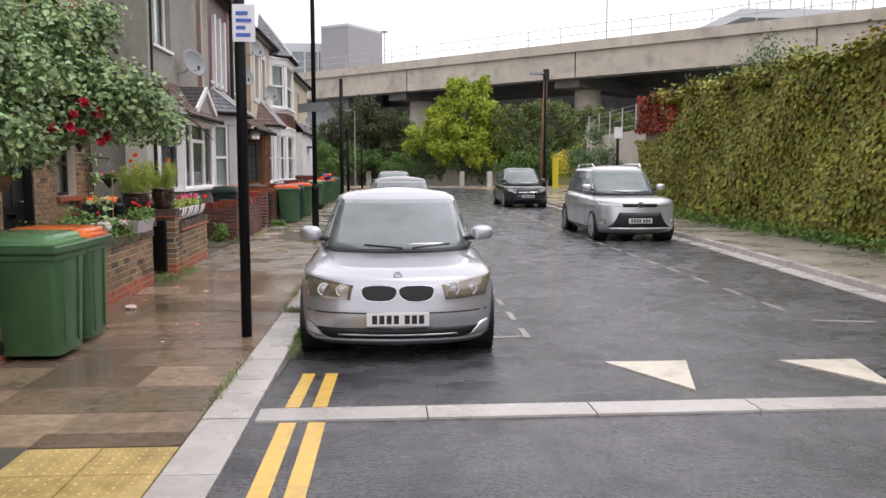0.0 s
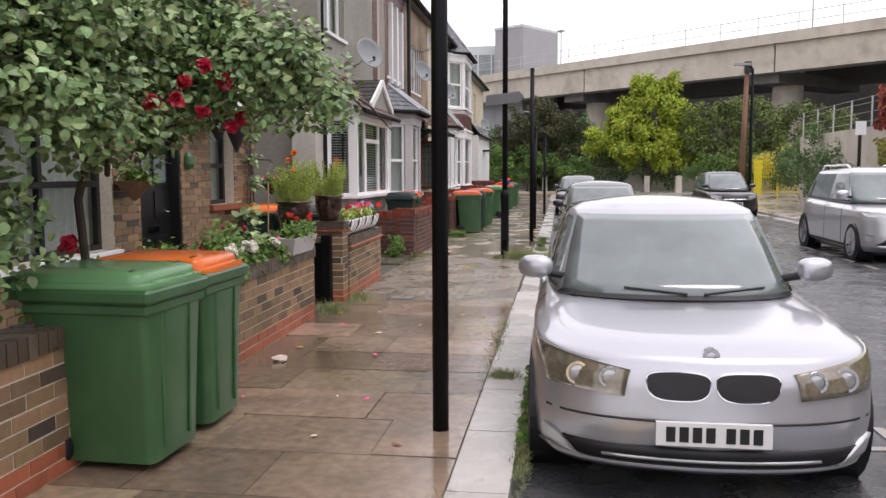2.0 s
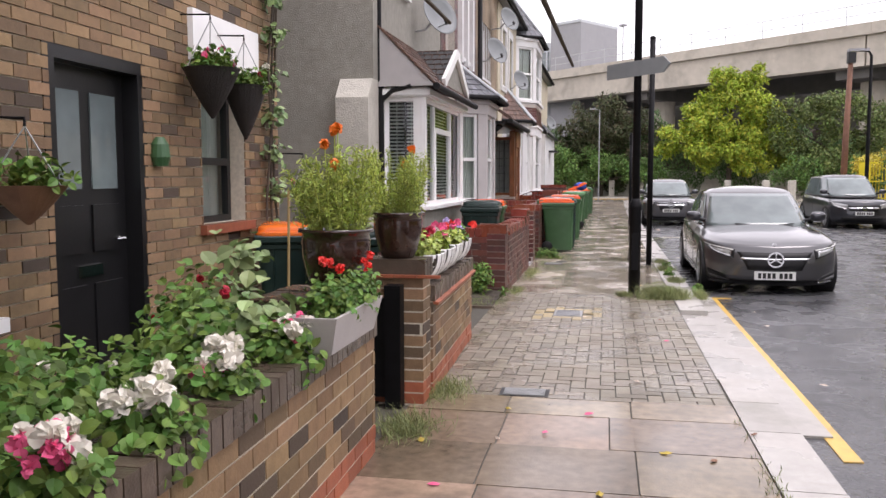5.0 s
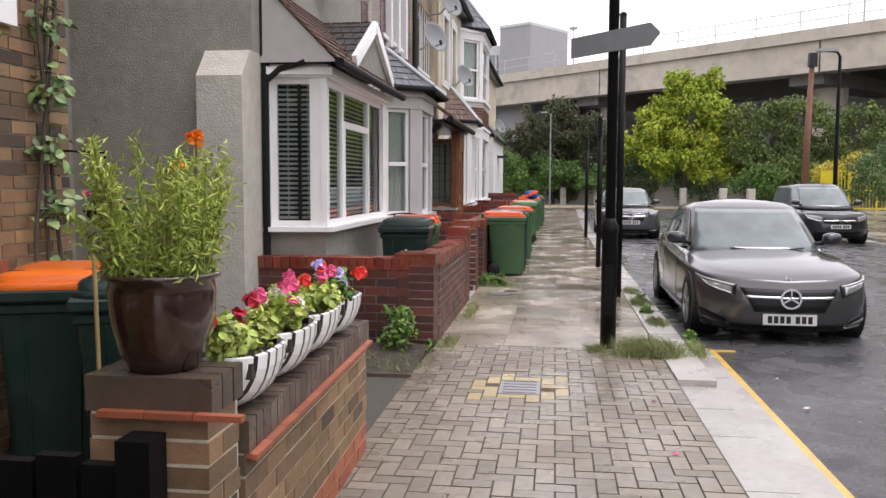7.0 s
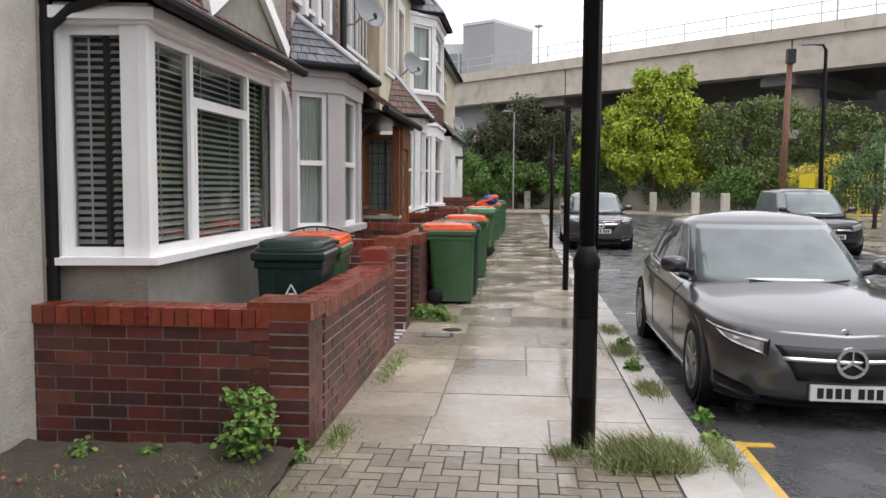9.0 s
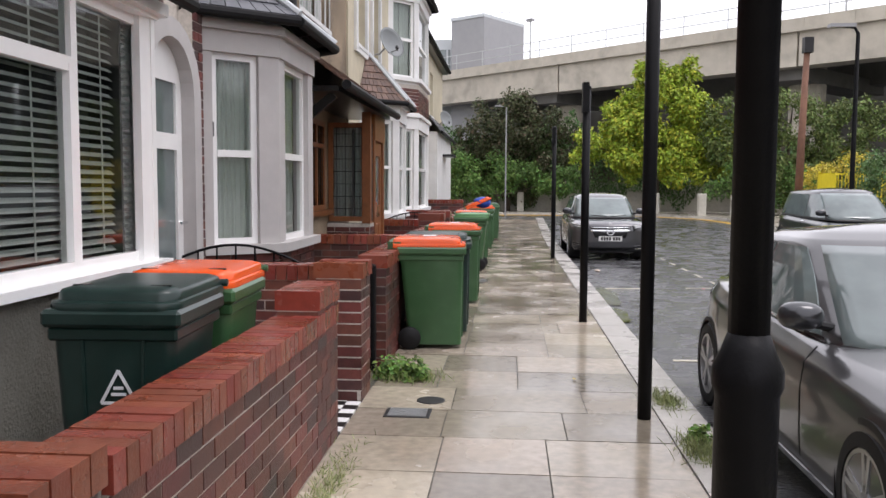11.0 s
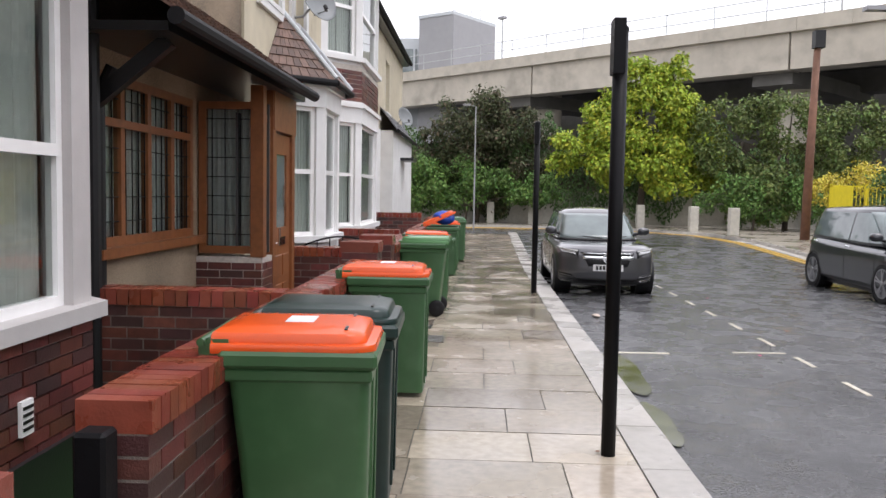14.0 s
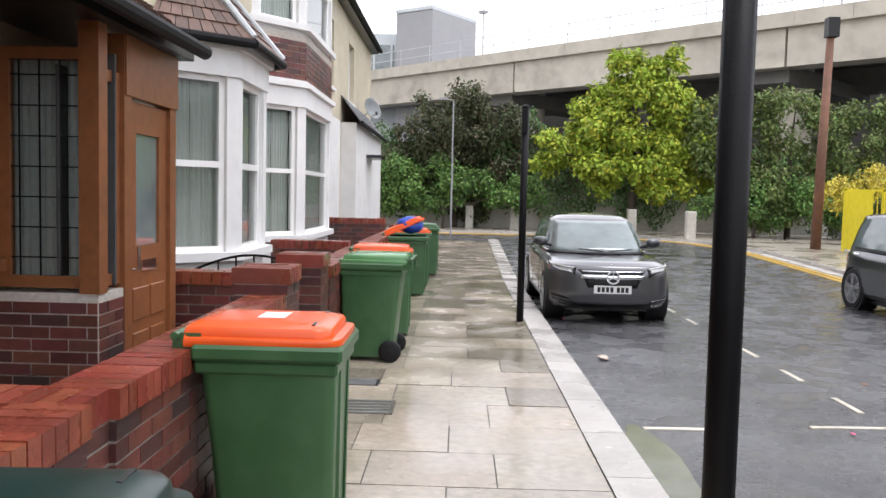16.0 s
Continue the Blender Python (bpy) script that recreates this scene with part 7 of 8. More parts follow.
                bk = [kb.verts.new(p + Vector((0, 0.03, 0))) for p in rim_]
                kb.faces.new(ft)
                for i in range(28):
                    kb.faces.new((bk[i], bk[(i + 1) % 28], ft[(i + 1) % 28], ft[i]))
                bmesh.ops.recalc_face_normals(kb, faces=kb.faces)
                part(nm, kb, mt, t, lab)
            on_front("fog_trim", [(s * 0.58, 0.85), (s * 0.74, 1.15), (s * 0.77, 1.62), (s * 0.72, 1.55)], SILVER2, 0.02)
        on_front("intake", [(-0.56, 0.8), (0.56, 0.8), (0.72, 1.4), (-0.72, 1.4)], PLASTIC, 0.012, 16, 3, "black lower intake")
        on_front("intake_bar", [(-0.5, 1.05), (0.5, 1.05), (0.5, 1.12), (-0.5, 1.12)], STEEL, 0.02, 12, 1)
        on_front("bumper_line", [(-0.85, 2.1), (0.85, 2.1), (0.85, 2.15), (-0.85, 2.15)], INK, 0.004, 20, 1)
        on_front("lip", [(-0.74, 0.5), (0.74, 0.5), (0.8, 0.72), (-0.8, 0.72)], paint, 0.02, 18, 2)
        c = fr(0, 4.3)
        part("badge", ring_bars(bmesh.new(), (0, c.y - 0.012, c.z), 0.03, 0.01, 0.006), CHROME, t, "round badge")
    elif style in ("saloon", "crossover"):
        k = 0.0 if style == "saloon" else 0.35
        for s in (-1, 1):
            on_front("headlamp", [(s * 0.52, 2.45 + k), (s * 0.76, 2.95 + k), (s * 0.85, 3.75 + k), (s * 0.5, 3.35 + k)], PLASTIC, 0.012, 12, 6, "dark headlamp with bright strips")
            on_front("lamp_lens", [(s * 0.55, 2.6 + k), (s * 0.76, 3.0 + k), (s * 0.81, 3.5 + k), (s * 0.54, 3.2 + k)], LAMPG, 0.018, 8, 4)
            on_front("daylight_strip", [(s * 0.52, 3.2 + k), (s * 0.84, 3.66 + k), (s * 0.845, 3.74 + k), (s * 0.51, 3.34 + k)], PLATEW, 0.022, 8, 2)
            on_front("side_intake", [(s * 0.52, 0.6 + k), (s * 0.8, 0.85 + k), (s * 0.82, 1.55 + k), (s * 0.62, 1.2 + k)], PLASTIC, 0.01)
            on_front("side_blade", [(s * 0.55, 0.8 + k), (s * 0.8, 1.1 + k), (s * 0.8, 1.22 + k), (s * 0.56, 0.92 + k)], paint, 0.02)
        on_front("grille", [(-0.34, 1.62 + 2 * k), (0.34, 1.62 + 2 * k), (0.48, 3.1 + k), (-0.48, 3.1 + k)], PLASTIC, 0.01, 16, 4, "black radiator grille")
        on_front("grille_bar", [(-0.43, 2.38 + k), (0.43, 2.38 + k), (0.44, 2.56 + k), (-0.44, 2.56 + k)], CHROME, 0.025, 16, 2)
        if style == "crossover":
            on_front("grille_bar", [(-0.42, 2.75 + k), (0.42, 2.75 + k), (0.44, 2.88 + k), (-0.44, 2.88 + k)], CHROME, 0.025, 16, 2)
        on_front("intake", [(-0.5, 0.5), (0.5, 0.5), (0.56, 0.95), (-0.56, 0.95)], PLASTIC, 0.01, 14, 3, "black lower intake")
        for s in (-1, 1):
            on_front("lip", [(s * 0.58, 0.5), (s * 0.8, 0.6), (s * 0.8, 0.68), (s * 0.58, 0.56)], CHROME, 0.02, 8, 1, "thin chrome bumper blade")
        c = fr(0, 4.3)
        part("badge", ring_bars(bmesh.new(), (0, c.y - 0.012, c.z), 0.022, 0.009, 0.006), CHROME, t, "small round bonnet badge")
        c = fr(0, 2.47 + k)
        bm = ring_bars(bmesh.new(), (0, c.y - 0.03, c.z), 0.095 if style == "saloon" else 0.085, 0.011, 0.01)
        for a in (90, 210, 330):
            strip(bm, (0, c.y - 0.035, c.z), (0.09 * math.cos(math.radians(a)), c.y - 0.035, c.z + 0.09 * math.sin(math.radians(a))), 0.012, 0.018)
        part("badge", bm, CHROME, t, "round chrome badge")
    elif style == "suv":
        for s in (-1, 1):
            on_front("headlamp", [(s * 0.40, 2.95), (s * 0.84, 3.0), (s * 0.88, 3.85), (s * 0.36, 3.35)], LAMPG, 0.012, 12, 5, "clear swept headlamp")
            on_front("fog_lamp", [(s * 0.72, 1.9), (s * 0.84, 1.95), (s * 0.84, 2.25), (s * 0.74, 2.2)], LAMPG, 0.014)
        on_front("upper_grille", [(-0.38, 2.9), (0.38, 2.9), (0.4, 3.3), (-0.4, 3.3)], PLASTIC, 0.012, 14, 2)
        on_front("grille", [(-0.72, 1.3), (0.72, 1.3), (0.46, 2.6), (-0.46, 2.6)], PLASTIC, 0.012, 16, 5, "black trapezoid grille")
        on_front("lip", [(-0.66, 0.85), (0.66, 0.85), (0.72, 1.25), (-0.72, 1.25)], SILVER2, 0.03, 16, 2, "silver skid plate")
        for s in (-1, 1):
            part("roof_rail", tube(bmesh.new(), [(s * w * 0.62, rf + 0.2, H - 0.03), (s * w * 0.64, rf + 0.35, H + 0.05), (s * w * 0.64, rr - 0.3, H + 0.04), (s * w * 0.62, rr - 0.1, H - 0.05)], 0.02, 8), CHROME, t, "silver roof rail")
        c = fr(0, 3.1)
        part("badge", ring_bars(bmesh.new(), (0, c.y - 0.02, c.z), 0.06, 0.01, 0.01), CHROME, t, "oval chrome badge")
    else:
        for s in (-1, 1):
            on_front("headlamp", [(s * 0.48, 2.6), (s * 0.78, 2.9), (s * 0.84, 4.0), (s * 0.44, 3.0)], LAMPG, 0.012, 12, 5, "clear headlamp")
        on_front("grille", [(-0.42, 2.45), (0.42, 2.45), (0.44, 2.95), (-0.44, 2.95)], PLASTIC, 0.01, 14, 3)
        on_front("grille_bar", [(-0.43, 2.62), (0.43, 2.62), (0.43, 2.76), (-0.43, 2.76)], CHROME, 0.02, 14, 2)
        on_front("intake", [(-0.6, 0.8), (0.6, 0.8), (0.62, 1.6), (-0.62, 1.6)], PLASTIC, 0.01, 14, 3)
        c = fr(0, 2.7)
        part("badge", ring_bars(bmesh.new(), (0, c.y - 0.02, c.z), 0.055, 0.01, 0.01), CHROME, t)
    c = fr(0, plz)
    pl = part("number_plate", B(-0.26, 0.26, c.y - 0.02, c.y + 0.01, c.z - 0.055, c.z + 0.055), PLATEW, t, "white front number plate")
    bm = bmesh.new()
    for i in range(7):
        x0 = -0.215 + i * 0.06 + (0.03 if i > 3 else 0)
        box(bm, x0, x0 + 0.042, c.y - 0.023, c.y - 0.021, c.z - 0.036, c.z + 0.036)
    tagged(part("plate_lettering", bm, INK, pl, "dark bars on the plate"), "dark bars on the plate", kind="stuff")
    for s in (-1, 1):
        rs = lambda y, f, s=s: body.side(y, f, s)
        part("tail_lamp", skin(rs, [(L - 0.3, 3.4), (L - 0.08, 3.4), (L - 0.1, 4.5), (L - 0.22, 4.5)], 0.008, 4, 4), TAIL, t, "red tail lamp")
    part("underside", B(-w * 0.85, w * 0.85, 0.5, L - 0.4, 0.14, 0.3), INK, t)
    return t


RZ = -0.085
car("silver parked hatchback beaded with rain", (0.76, 8.02, RZ), 0, SILVER, 4.24, 1.75, 1.42, "hatch")
car("dark grey parked hatchback with chrome star badge", (0.895, 19.27, RZ), 0, GREYC, 4.42, 1.80, 1.42, "saloon")
car("grey parked crossover car with chrome grille", (0.76, 34.55, RZ + 0.01), 0, GREYC2, 4.42, 1.80, 1.5, "crossover")
car("silver parked off-road car with roof rails", (5.93, 18.65, RZ), 0, SILVER2, 4.57, 1.85, 1.7, "suv")
car("black parked people carrier on the far side", (6.0, 33.6, RZ), 1, BLACKC, 4.47, 1.8, 1.66, "mpv")


# ---------------------------------------------------------------- planting
def flower_heads(name, pts, r, material, parent, petals=7):
    """Small ruffled flowers: rings of petals round each point."""
    g = np.random.default_rng(len(pts) + 5)
    for p in pts:
        ax = g.normal(size=3) * 0.5 + np.array([0.5, -0.8, 0.5])
        ax /= np.linalg.norm(ax)
        P, N = [], []
        for k in range(petals * 5):
            d = g.normal(size=3)
            d -= ax * d.dot(ax) * 0.6
            d /= np.linalg.norm(d)
            P.append(np.array(p) + d * r * 0.35 * g.uniform(0.2, 1))
            N.append(ax * 0.7 + d * 0.9)
        leaves(name, P, r * 0.62, material, parent, N, 0.25, "", 0.0, narrow=1.0, fine=True)


def rose():
    t = thing("rose_bush", "large climbing rose with crimson blooms over the wall", "rose bush", (0, 0, 0))
    g = np.random.default_rng(12)
    part("stem", tube(bmesh.new(), [(-2.62, 8.75, 0), (-2.58, 8.72, 0.7), (-2.62, 8.7, 1.3), (-2.5, 8.75, 1.8)], [0.03, 0.026, 0.024, 0.02], 8), BARK, t)
    shift = lambda c: tuple((np.array(c) - (-2.7, 9.8, 2.0)) * 0.9 + (-2.5, 8.75, 1.8))
    canes = [((-2.7, 9.8, 2.0), (-2.3, 10.3, 2.4), (-2.0, 11.1, 2.3), (-1.75, 11.9, 2.05)), ((-2.7, 9.8, 2.0), (-2.6, 8.9, 2.5), (-2.6, 8.0, 2.5), (-2.7, 7.2, 2.3)),
             ((-2.72, 9.9, 1.6), (-2.4, 9.4, 2.1), (-2.3, 8.8, 2.2), (-2.25, 8.2, 2.1)), ((-2.7, 9.8, 2.1), (-2.9, 10.6, 2.8), (-2.9, 11.4, 3.0), (-2.7, 12.4, 2.8)),
             ((-2.7, 9.8, 2.0), (-3.2, 9.2, 2.9), (-3.4, 8.5, 3.3), (-3.3, 7.6, 3.3)), ((-2.7, 9.8, 2.0), (-2.3, 9.9, 2.7), (-2.1, 10.1, 3.1), (-2.0, 10.4, 3.2)),
             ((-2.75, 9.0, 0.2), (-2.8, 8.6, 1.2), (-2.9, 8.2, 1.9), (-2.95, 7.8, 2.4)), ((-2.0, 11.1, 2.3), (-1.7, 11.6, 2.35), (-1.5, 12.1, 2.2), (-1.4, 12.6, 2.0))]
    pts = []
    for c in canes:
        c = [shift(q) for q in c]
        bm = tube(bmesh.new(), c, [0.018, 0.014, 0.01, 0.005], 6)
        part("cane", bm, BARK, t)
        for a, b in zip(c, c[1:]):
            pts += [tuple(np.array(a) * (1 - f) + np.array(b) * f) for f in (0.2, 0.6, 1.0)]
    c = [(-2.2, 8.95, 1.95), (-1.85, 9.0, 1.98), (-1.6, 9.02, 1.95), (-1.42, 9.02, 1.9), (-1.25, 9.08, 1.82), (-1.12, 9.14, 1.73)]
    part("cane", tube(bmesh.new(), c, [0.01, 0.009, 0.008, 0.006, 0.004, 0.003], 6), BARK, t)
    pts += [c[1], (-1.72, 9.0, 1.97), c[2], (-1.5, 9.0, 1.9), c[3], c[4], (-1.3, 9.05, 1.86)]
    cl, rr = list(np.array(pts) + g.normal(size=(len(pts), 3)) * 0.12), [g.uniform(0.16, 0.33) for _ in pts]
    extra = [((-2.7, 8.6, 2.4), 0.55), ((-2.9, 7.8, 2.6), 0.55), ((-3.1, 9.4, 2.9), 0.5), ((-2.6, 9.6, 2.55), 0.5), ((-2.5, 10.4, 2.65), 0.42), ((-3.2, 8.4, 1.7), 0.4), ((-3.3, 7.6, 1.5), 0.45), ((-3.0, 7.2, 2.2), 0.5), ((-2.9, 10.4, 3.1), 0.42), ((-3.4, 8.9, 3.4), 0.4)]
    extra += [((-2.2, 8.9, 2.3), 0.4), ((-2.35, 9.5, 2.3), 0.4), ((-2.6, 8.2, 2.9), 0.5), ((-2.2, 10.2, 2.35), 0.32)]
    for c, r in extra:
        c = shift(c)
        for _ in range(9):
            d = g.normal(size=3)
            d /= np.linalg.norm(d)
            cl.append(np.array(c) + d * r * g.uniform(0.4, 1.0))
            rr.append(g.uniform(0.12, 0.24))
    p, n = blob(g, cl, rr, 54000, 0.1)
    keep = ((p[:, 0] < -1.75) | (p[:, 2] > 1.68)) & (p[:, 2] > 0.3) & ((p[:, 1] < 9.35) | (p[:, 0] < -2.35))
    leaves("foliage", p[keep], 0.055, LEAF_ROSE, t, n[keep] * 0.4 + np.array([0.15, -0.35, 0.8]), 0.5, "", 0.2, narrow=0.75, fine=True)
    blooms = [(-1.93, 8.27, 1.8), (-1.78, 8.21, 1.81), (-1.8, 8.35, 1.9), (-1.75, 8.98, 1.77), (-1.78, 8.9, 1.71), (-1.86, 8.7, 1.78), (-1.76, 8.75, 1.95), (-1.82, 8.65, 2.02), (-2.43, 8.31, 1.1), (-2.4, 8.24, 1.08), (-2.2, 8.0, 2.15), (-1.9, 9.3, 2.1)]
    flower_heads("bloom", blooms, 0.062, CRIMSON, t, 8)
    return t


rose()


def pot(x, y, z, r, h, label, plant=True, heads=6):
    t = thing("plant_pot", label, "plant pot", (x, y, z))
    part("pot", lathe(bmesh.new(), [(r * 0.62, 0), (r * 0.8, h * 0.2), (r * 0.95, h * 0.55), (r * 0.98, h * 0.8), (r * 0.95, h * 0.93), (r * 1.07, h * 0.95), (r * 1.07, h), (r * 0.95, h), (r * 0.9, h * 0.9)], 36), GLAZE, t, "dark brown glazed pot", smooth=True)
    part("soil", lathe(bmesh.new(), [(r * 0.9, h * 0.88), (r * 0.85, h * 0.92)], 20), EARTH, t)
    g = np.random.default_rng(int(y * 100))
    k = 40
    P, N = [], []
    bm = bmesh.new()
    for i in range(k):
        a, q = g.uniform(0, 2 * math.pi), g.uniform(0, 0.8) ** 0.6 * r
        b0 = np.array([q * math.cos(a), q * math.sin(a), h * 0.9])
        tip = b0 + np.array([math.cos(a) * g.uniform(0.02, 0.13), math.sin(a) * g.uniform(0.02, 0.13), g.uniform(0.18, 0.42)])
        tube(bm, [b0, (b0 + tip) / 2 + g.normal(size=3) * 0.01, tip], 0.004, 4)
        for f in np.linspace(0.12, 1, 34):
            c = b0 + (tip - b0) * f
            for _ in range(4):
                P.append(c + g.normal(size=3) * 0.016)
                N.append(g.normal(size=3) + [0, 0, 0.5])
    tagged(part("stem_clump", bm, LEAF_FERN, t), kind="stuff")
    leaves("foliage", P, 0.034, LEAF_FERN, t, N, 0.3, "feathery pale green foliage", -0.1, narrow=0.26)
    fh = [(g.uniform(-0.12, 0.12), g.uniform(-0.12, 0.12), h + g.uniform(0.28, 0.5)) for _ in range(heads)]
    bm = bmesh.new()
    for p in fh:
        tube(bm, [(p[0] * 0.6, p[1] * 0.6, h), p], 0.003, 4)
    part("flower_stem", bm, LEAF_FERN, t)
    flower_heads("marigold", fh, 0.042, OPETAL, t, 8)
    return t


pot(-2.45, 12.02, 0.88, 0.165, 0.3, "brown glazed pot of marigolds on the gate pier", True, 4)
pot(-2.5, 13.39, 0.91, 0.158, 0.29, "brown glazed pot of marigolds on the wall", True, 2)


def trough(x, y, z, label, colours, seed):
    """A striped half-round trough with bedding flowers."""
    t = thing("striped_planter", label, "planter", (x, y, z), 0, "striped planters on the wall")
    L, r, k = 0.41, 0.14, 24
    cut = lambda yy: max(0.0, 1 - abs(2 * yy / L) ** 3) ** 0.45
    for i in range(k):
        bm = bmesh.new()
        rows = []
        for yy in (-L / 2 + L * i / k, -L / 2 + L * (i + 1) / k):
            e = 0.12 + 0.88 * cut(yy)
            arc = [(r * e * math.cos(q), yy, 0.19 + 0.19 * e * math.sin(q)) for q in [math.pi + math.pi * j / 12 for j in range(13)]]
            rows.append([bm.verts.new(p) for p in arc] + [bm.verts.new((x * 0.9, y, 0.19 + (z - 0.19) * 0.9 + 0.004)) for x, y, z in arc[::-1]])
        for j in range(26):
            bm.faces.new((rows[0][j], rows[0][(j + 1) % 26], rows[1][(j + 1) % 26], rows[1][j]))
        part("stripe", bm, INK if i % 4 == 3 else UPVC, t)
    part("soil", B(-r * 0.8, r * 0.8, -L / 2 * 0.82, L / 2 * 0.82, 0.12, 0.17), EARTH, t)
    g = np.random.default_rng(seed)
    p, n = blob(g, [(g.normal() * 0.04, yy, 0.235) for yy in np.linspace(-0.15, 0.15, 6)], [0.08] * 6, 560, 0.15)
    leaves("foliage", p, 0.036, LEAF_FERN if seed != 3 else LEAF_BED, t, n + [0, 0, 0.5], 0.5, "", 0.1, narrow=0.8, fine=True)
    for m in colours:
        fp = [(g.normal() * 0.07 + 0.03, g.uniform(-0.2, 0.2), 0.27 + g.uniform(0, 0.09)) for _ in range(3)]
        flower_heads("flower", fp, 0.044, m, t, 5)
    return t


trough(-2.405, 13.73, 0.72, "black and white striped planter of pink geraniums", (PINK, CRIMSON), 1)
trough(-2.415, 14.15, 0.72, "black and white striped planter of pink and white flowers", (PINK, WPETAL), 4)
trough(-2.43, 14.57, 0.72, "black and white striped planter of red geraniums", (SCARLET, PINK), 2)
trough(-2.44, 15.02, 0.72, "black and white striped planter of lilac petunias", (LILAC, LILAC, SCARLET), 3)


def bed(label, cells, leaf_mat, count, size, flowers=(), name="flower_bed", seed=3):
    t = thing(name, label, "plants")
    g = np.random.default_rng(seed)
    p, n = blob(g, [c[:3] for c in cells], [c[3] for c in cells], count, 0.15)
    p[:, 2] = np.maximum(p[:, 2], 0.02)
    leaves("foliage", p, size, leaf_mat, t, n * 0.5 + np.array([0.2, -0.3, 0.7]), 0.5, "", 0.1, narrow=0.85, fine=True)
    for m, k, r, zlift in flowers:
        pick = g.integers(0, len(cells), k)
        fp = [np.array(cells[i][:3]) + np.array([g.uniform(-0.3, 0.6), g.uniform(-0.7, 0.7), g.uniform(0.4, 1.0) + zlift]) * cells[i][3] for i in pick]
        flower_heads("flower", fp, r, m, t, 5)
    return t


bed("white and pink petunias spilling over the brick wall", [(-2.42, 9.9, 0.72, 0.14), (-2.42, 10.3, 0.72, 0.15), (-2.45, 10.8, 0.72, 0.14), (-2.42, 11.3, 0.74, 0.14)], LEAF_BED, 2200, 0.042,
    ((WPETAL, 34, 0.055, 0.1), (PINK, 16, 0.04, 0.1)), seed=4)
pb = thing("planter", "pale grey plastic window box of geraniums on the wall", "planter", (-2.33, 11.68, 0.72))
bm = bmesh.new()
for z, e in ((0.0, 0.0), (0.13, 0.03), (0.15, 0.035), (0.15, 0.02), (0.1, 0.01)):
    q = [bm.verts.new((sx * (0.07 + e), sy * (0.3 + e), z)) for sx, sy in ((-1, -1), (1, -1), (1, 1), (-1, 1))]
    if z == 0.0:
        bm.faces.new(q[::-1])
    else:
        for i in range(4):
            bm.faces.new((prev[i], prev[(i + 1) % 4], q[(i + 1) % 4], q[i]))
    prev = q
part("box", bm, GREYP, pb, "pale grey box")
part("soil", B(-0.075, 0.075, -0.3, 0.3, 0.08, 0.11), EARTH, pb)
bed("scarlet geraniums in front of the gate pier", [(-2.34, 11.55, 0.9, 0.12), (-2.32, 11.72, 0.9, 0.12), (-2.3, 11.9, 0.9, 0.11)], LEAF_BED, 1300, 0.03, ((SCARLET, 6, 0.036, 0.5),), seed=5)
bed("crowded garden plants behind the brick wall", [(-2.8 - 0.18 * (i % 4), 8.8 + i * 0.32, 0.45 + 0.12 * (i % 3), 0.28) for i in range(12)] + [(-3.4, 10 + 0.5 * i, 0.4, 0.3) for i in range(6)], LEAF_BED, 9500, 0.052,
    ((CRIMSON, 8, 0.04, 0.1), (WPETAL, 6, 0.045, 0.1)), seed=6)
bed("large pale hollyhock leaves beside the pot", [(-2.62, 11.5, 0.85, 0.18), (-2.7, 11.55, 1.1, 0.14), (-2.8, 11.35, 0.65, 0.2)], LEAF_PALE, 230, 0.07, (), seed=7)
bed("thin climbing shoots on the brick corner", [(-4.2, 15.5, 0.6 + 0.35 * i, 0.13) for i in range(9)] + [(-4.15, 15.5 + 0.12 * i, 3.4, 0.12) for i in range(6)] + [(-4.2, 14.4, 0.4, 0.3)], LEAF_ROSE, 900, 0.07, (), "climber", 8)
t = thing("bare_stems", "thin bare climbing stems against the brick corner", "climber")
for s in range(3):
    part("stem", tube(bmesh.new(), [(-4.2 + 0.04 * s, 15.25 + 0.15 * s, 0), (-4.22, 15.35 + 0.1 * s, 1.2), (-4.2, 15.55 - 0.08 * s, 2.4), (-4.2, 15.65, 3.5)], 0.012, 6), BARK, t)


def basket(x, y, z, r, h, label, material, colours, chain=0.35):
    t = thing("hanging_basket", label, "hanging basket", (x, y, z))
    part("basket", lathe(bmesh.new(), [(0.01, 0), (r * 0.35, h * 0.25), (r * 0.7, h * 0.6), (r, h * 0.96), (r * 1.05, h), (r * 0.9, h)], 22), material, t)
    g = np.random.default_rng(int(y * 31))
    p, n = blob(g, [(0, 0, h), (r * 0.5, 0, h * 1.05), (-r * 0.4, 0.05, h * 1.1)], [r * 0.75] * 3, 420, 0.2)
    leaves("foliage", p[p[:, 2] > h * 0.8], 0.05, LEAF_BED, t, None, 0.4, "", 0.1, narrow=0.8, fine=True)
    for m in colours:
        flower_heads("flower", [(g.normal() * r * 0.6, g.normal() * r * 0.6, h + g.uniform(0.04, 0.16)) for _ in range(4)], 0.045, m, t, 5)
    for a in (0, 2.1, 4.2):
        part("chain", tube(bmesh.new(), [(r * math.cos(a), r * math.sin(a), h), (0, 0, h + chain)], 0.004, 4), STEEL, t)
    part("wall_bracket", tube(bmesh.new(), [(0, 0, h + chain), (0, 0, h + chain + 0.04), (XB - x, 0, h + chain + 0.05), (XB - x, 0, h + chain - 0.15)], 0.008, 6), IRON, t)
    return t


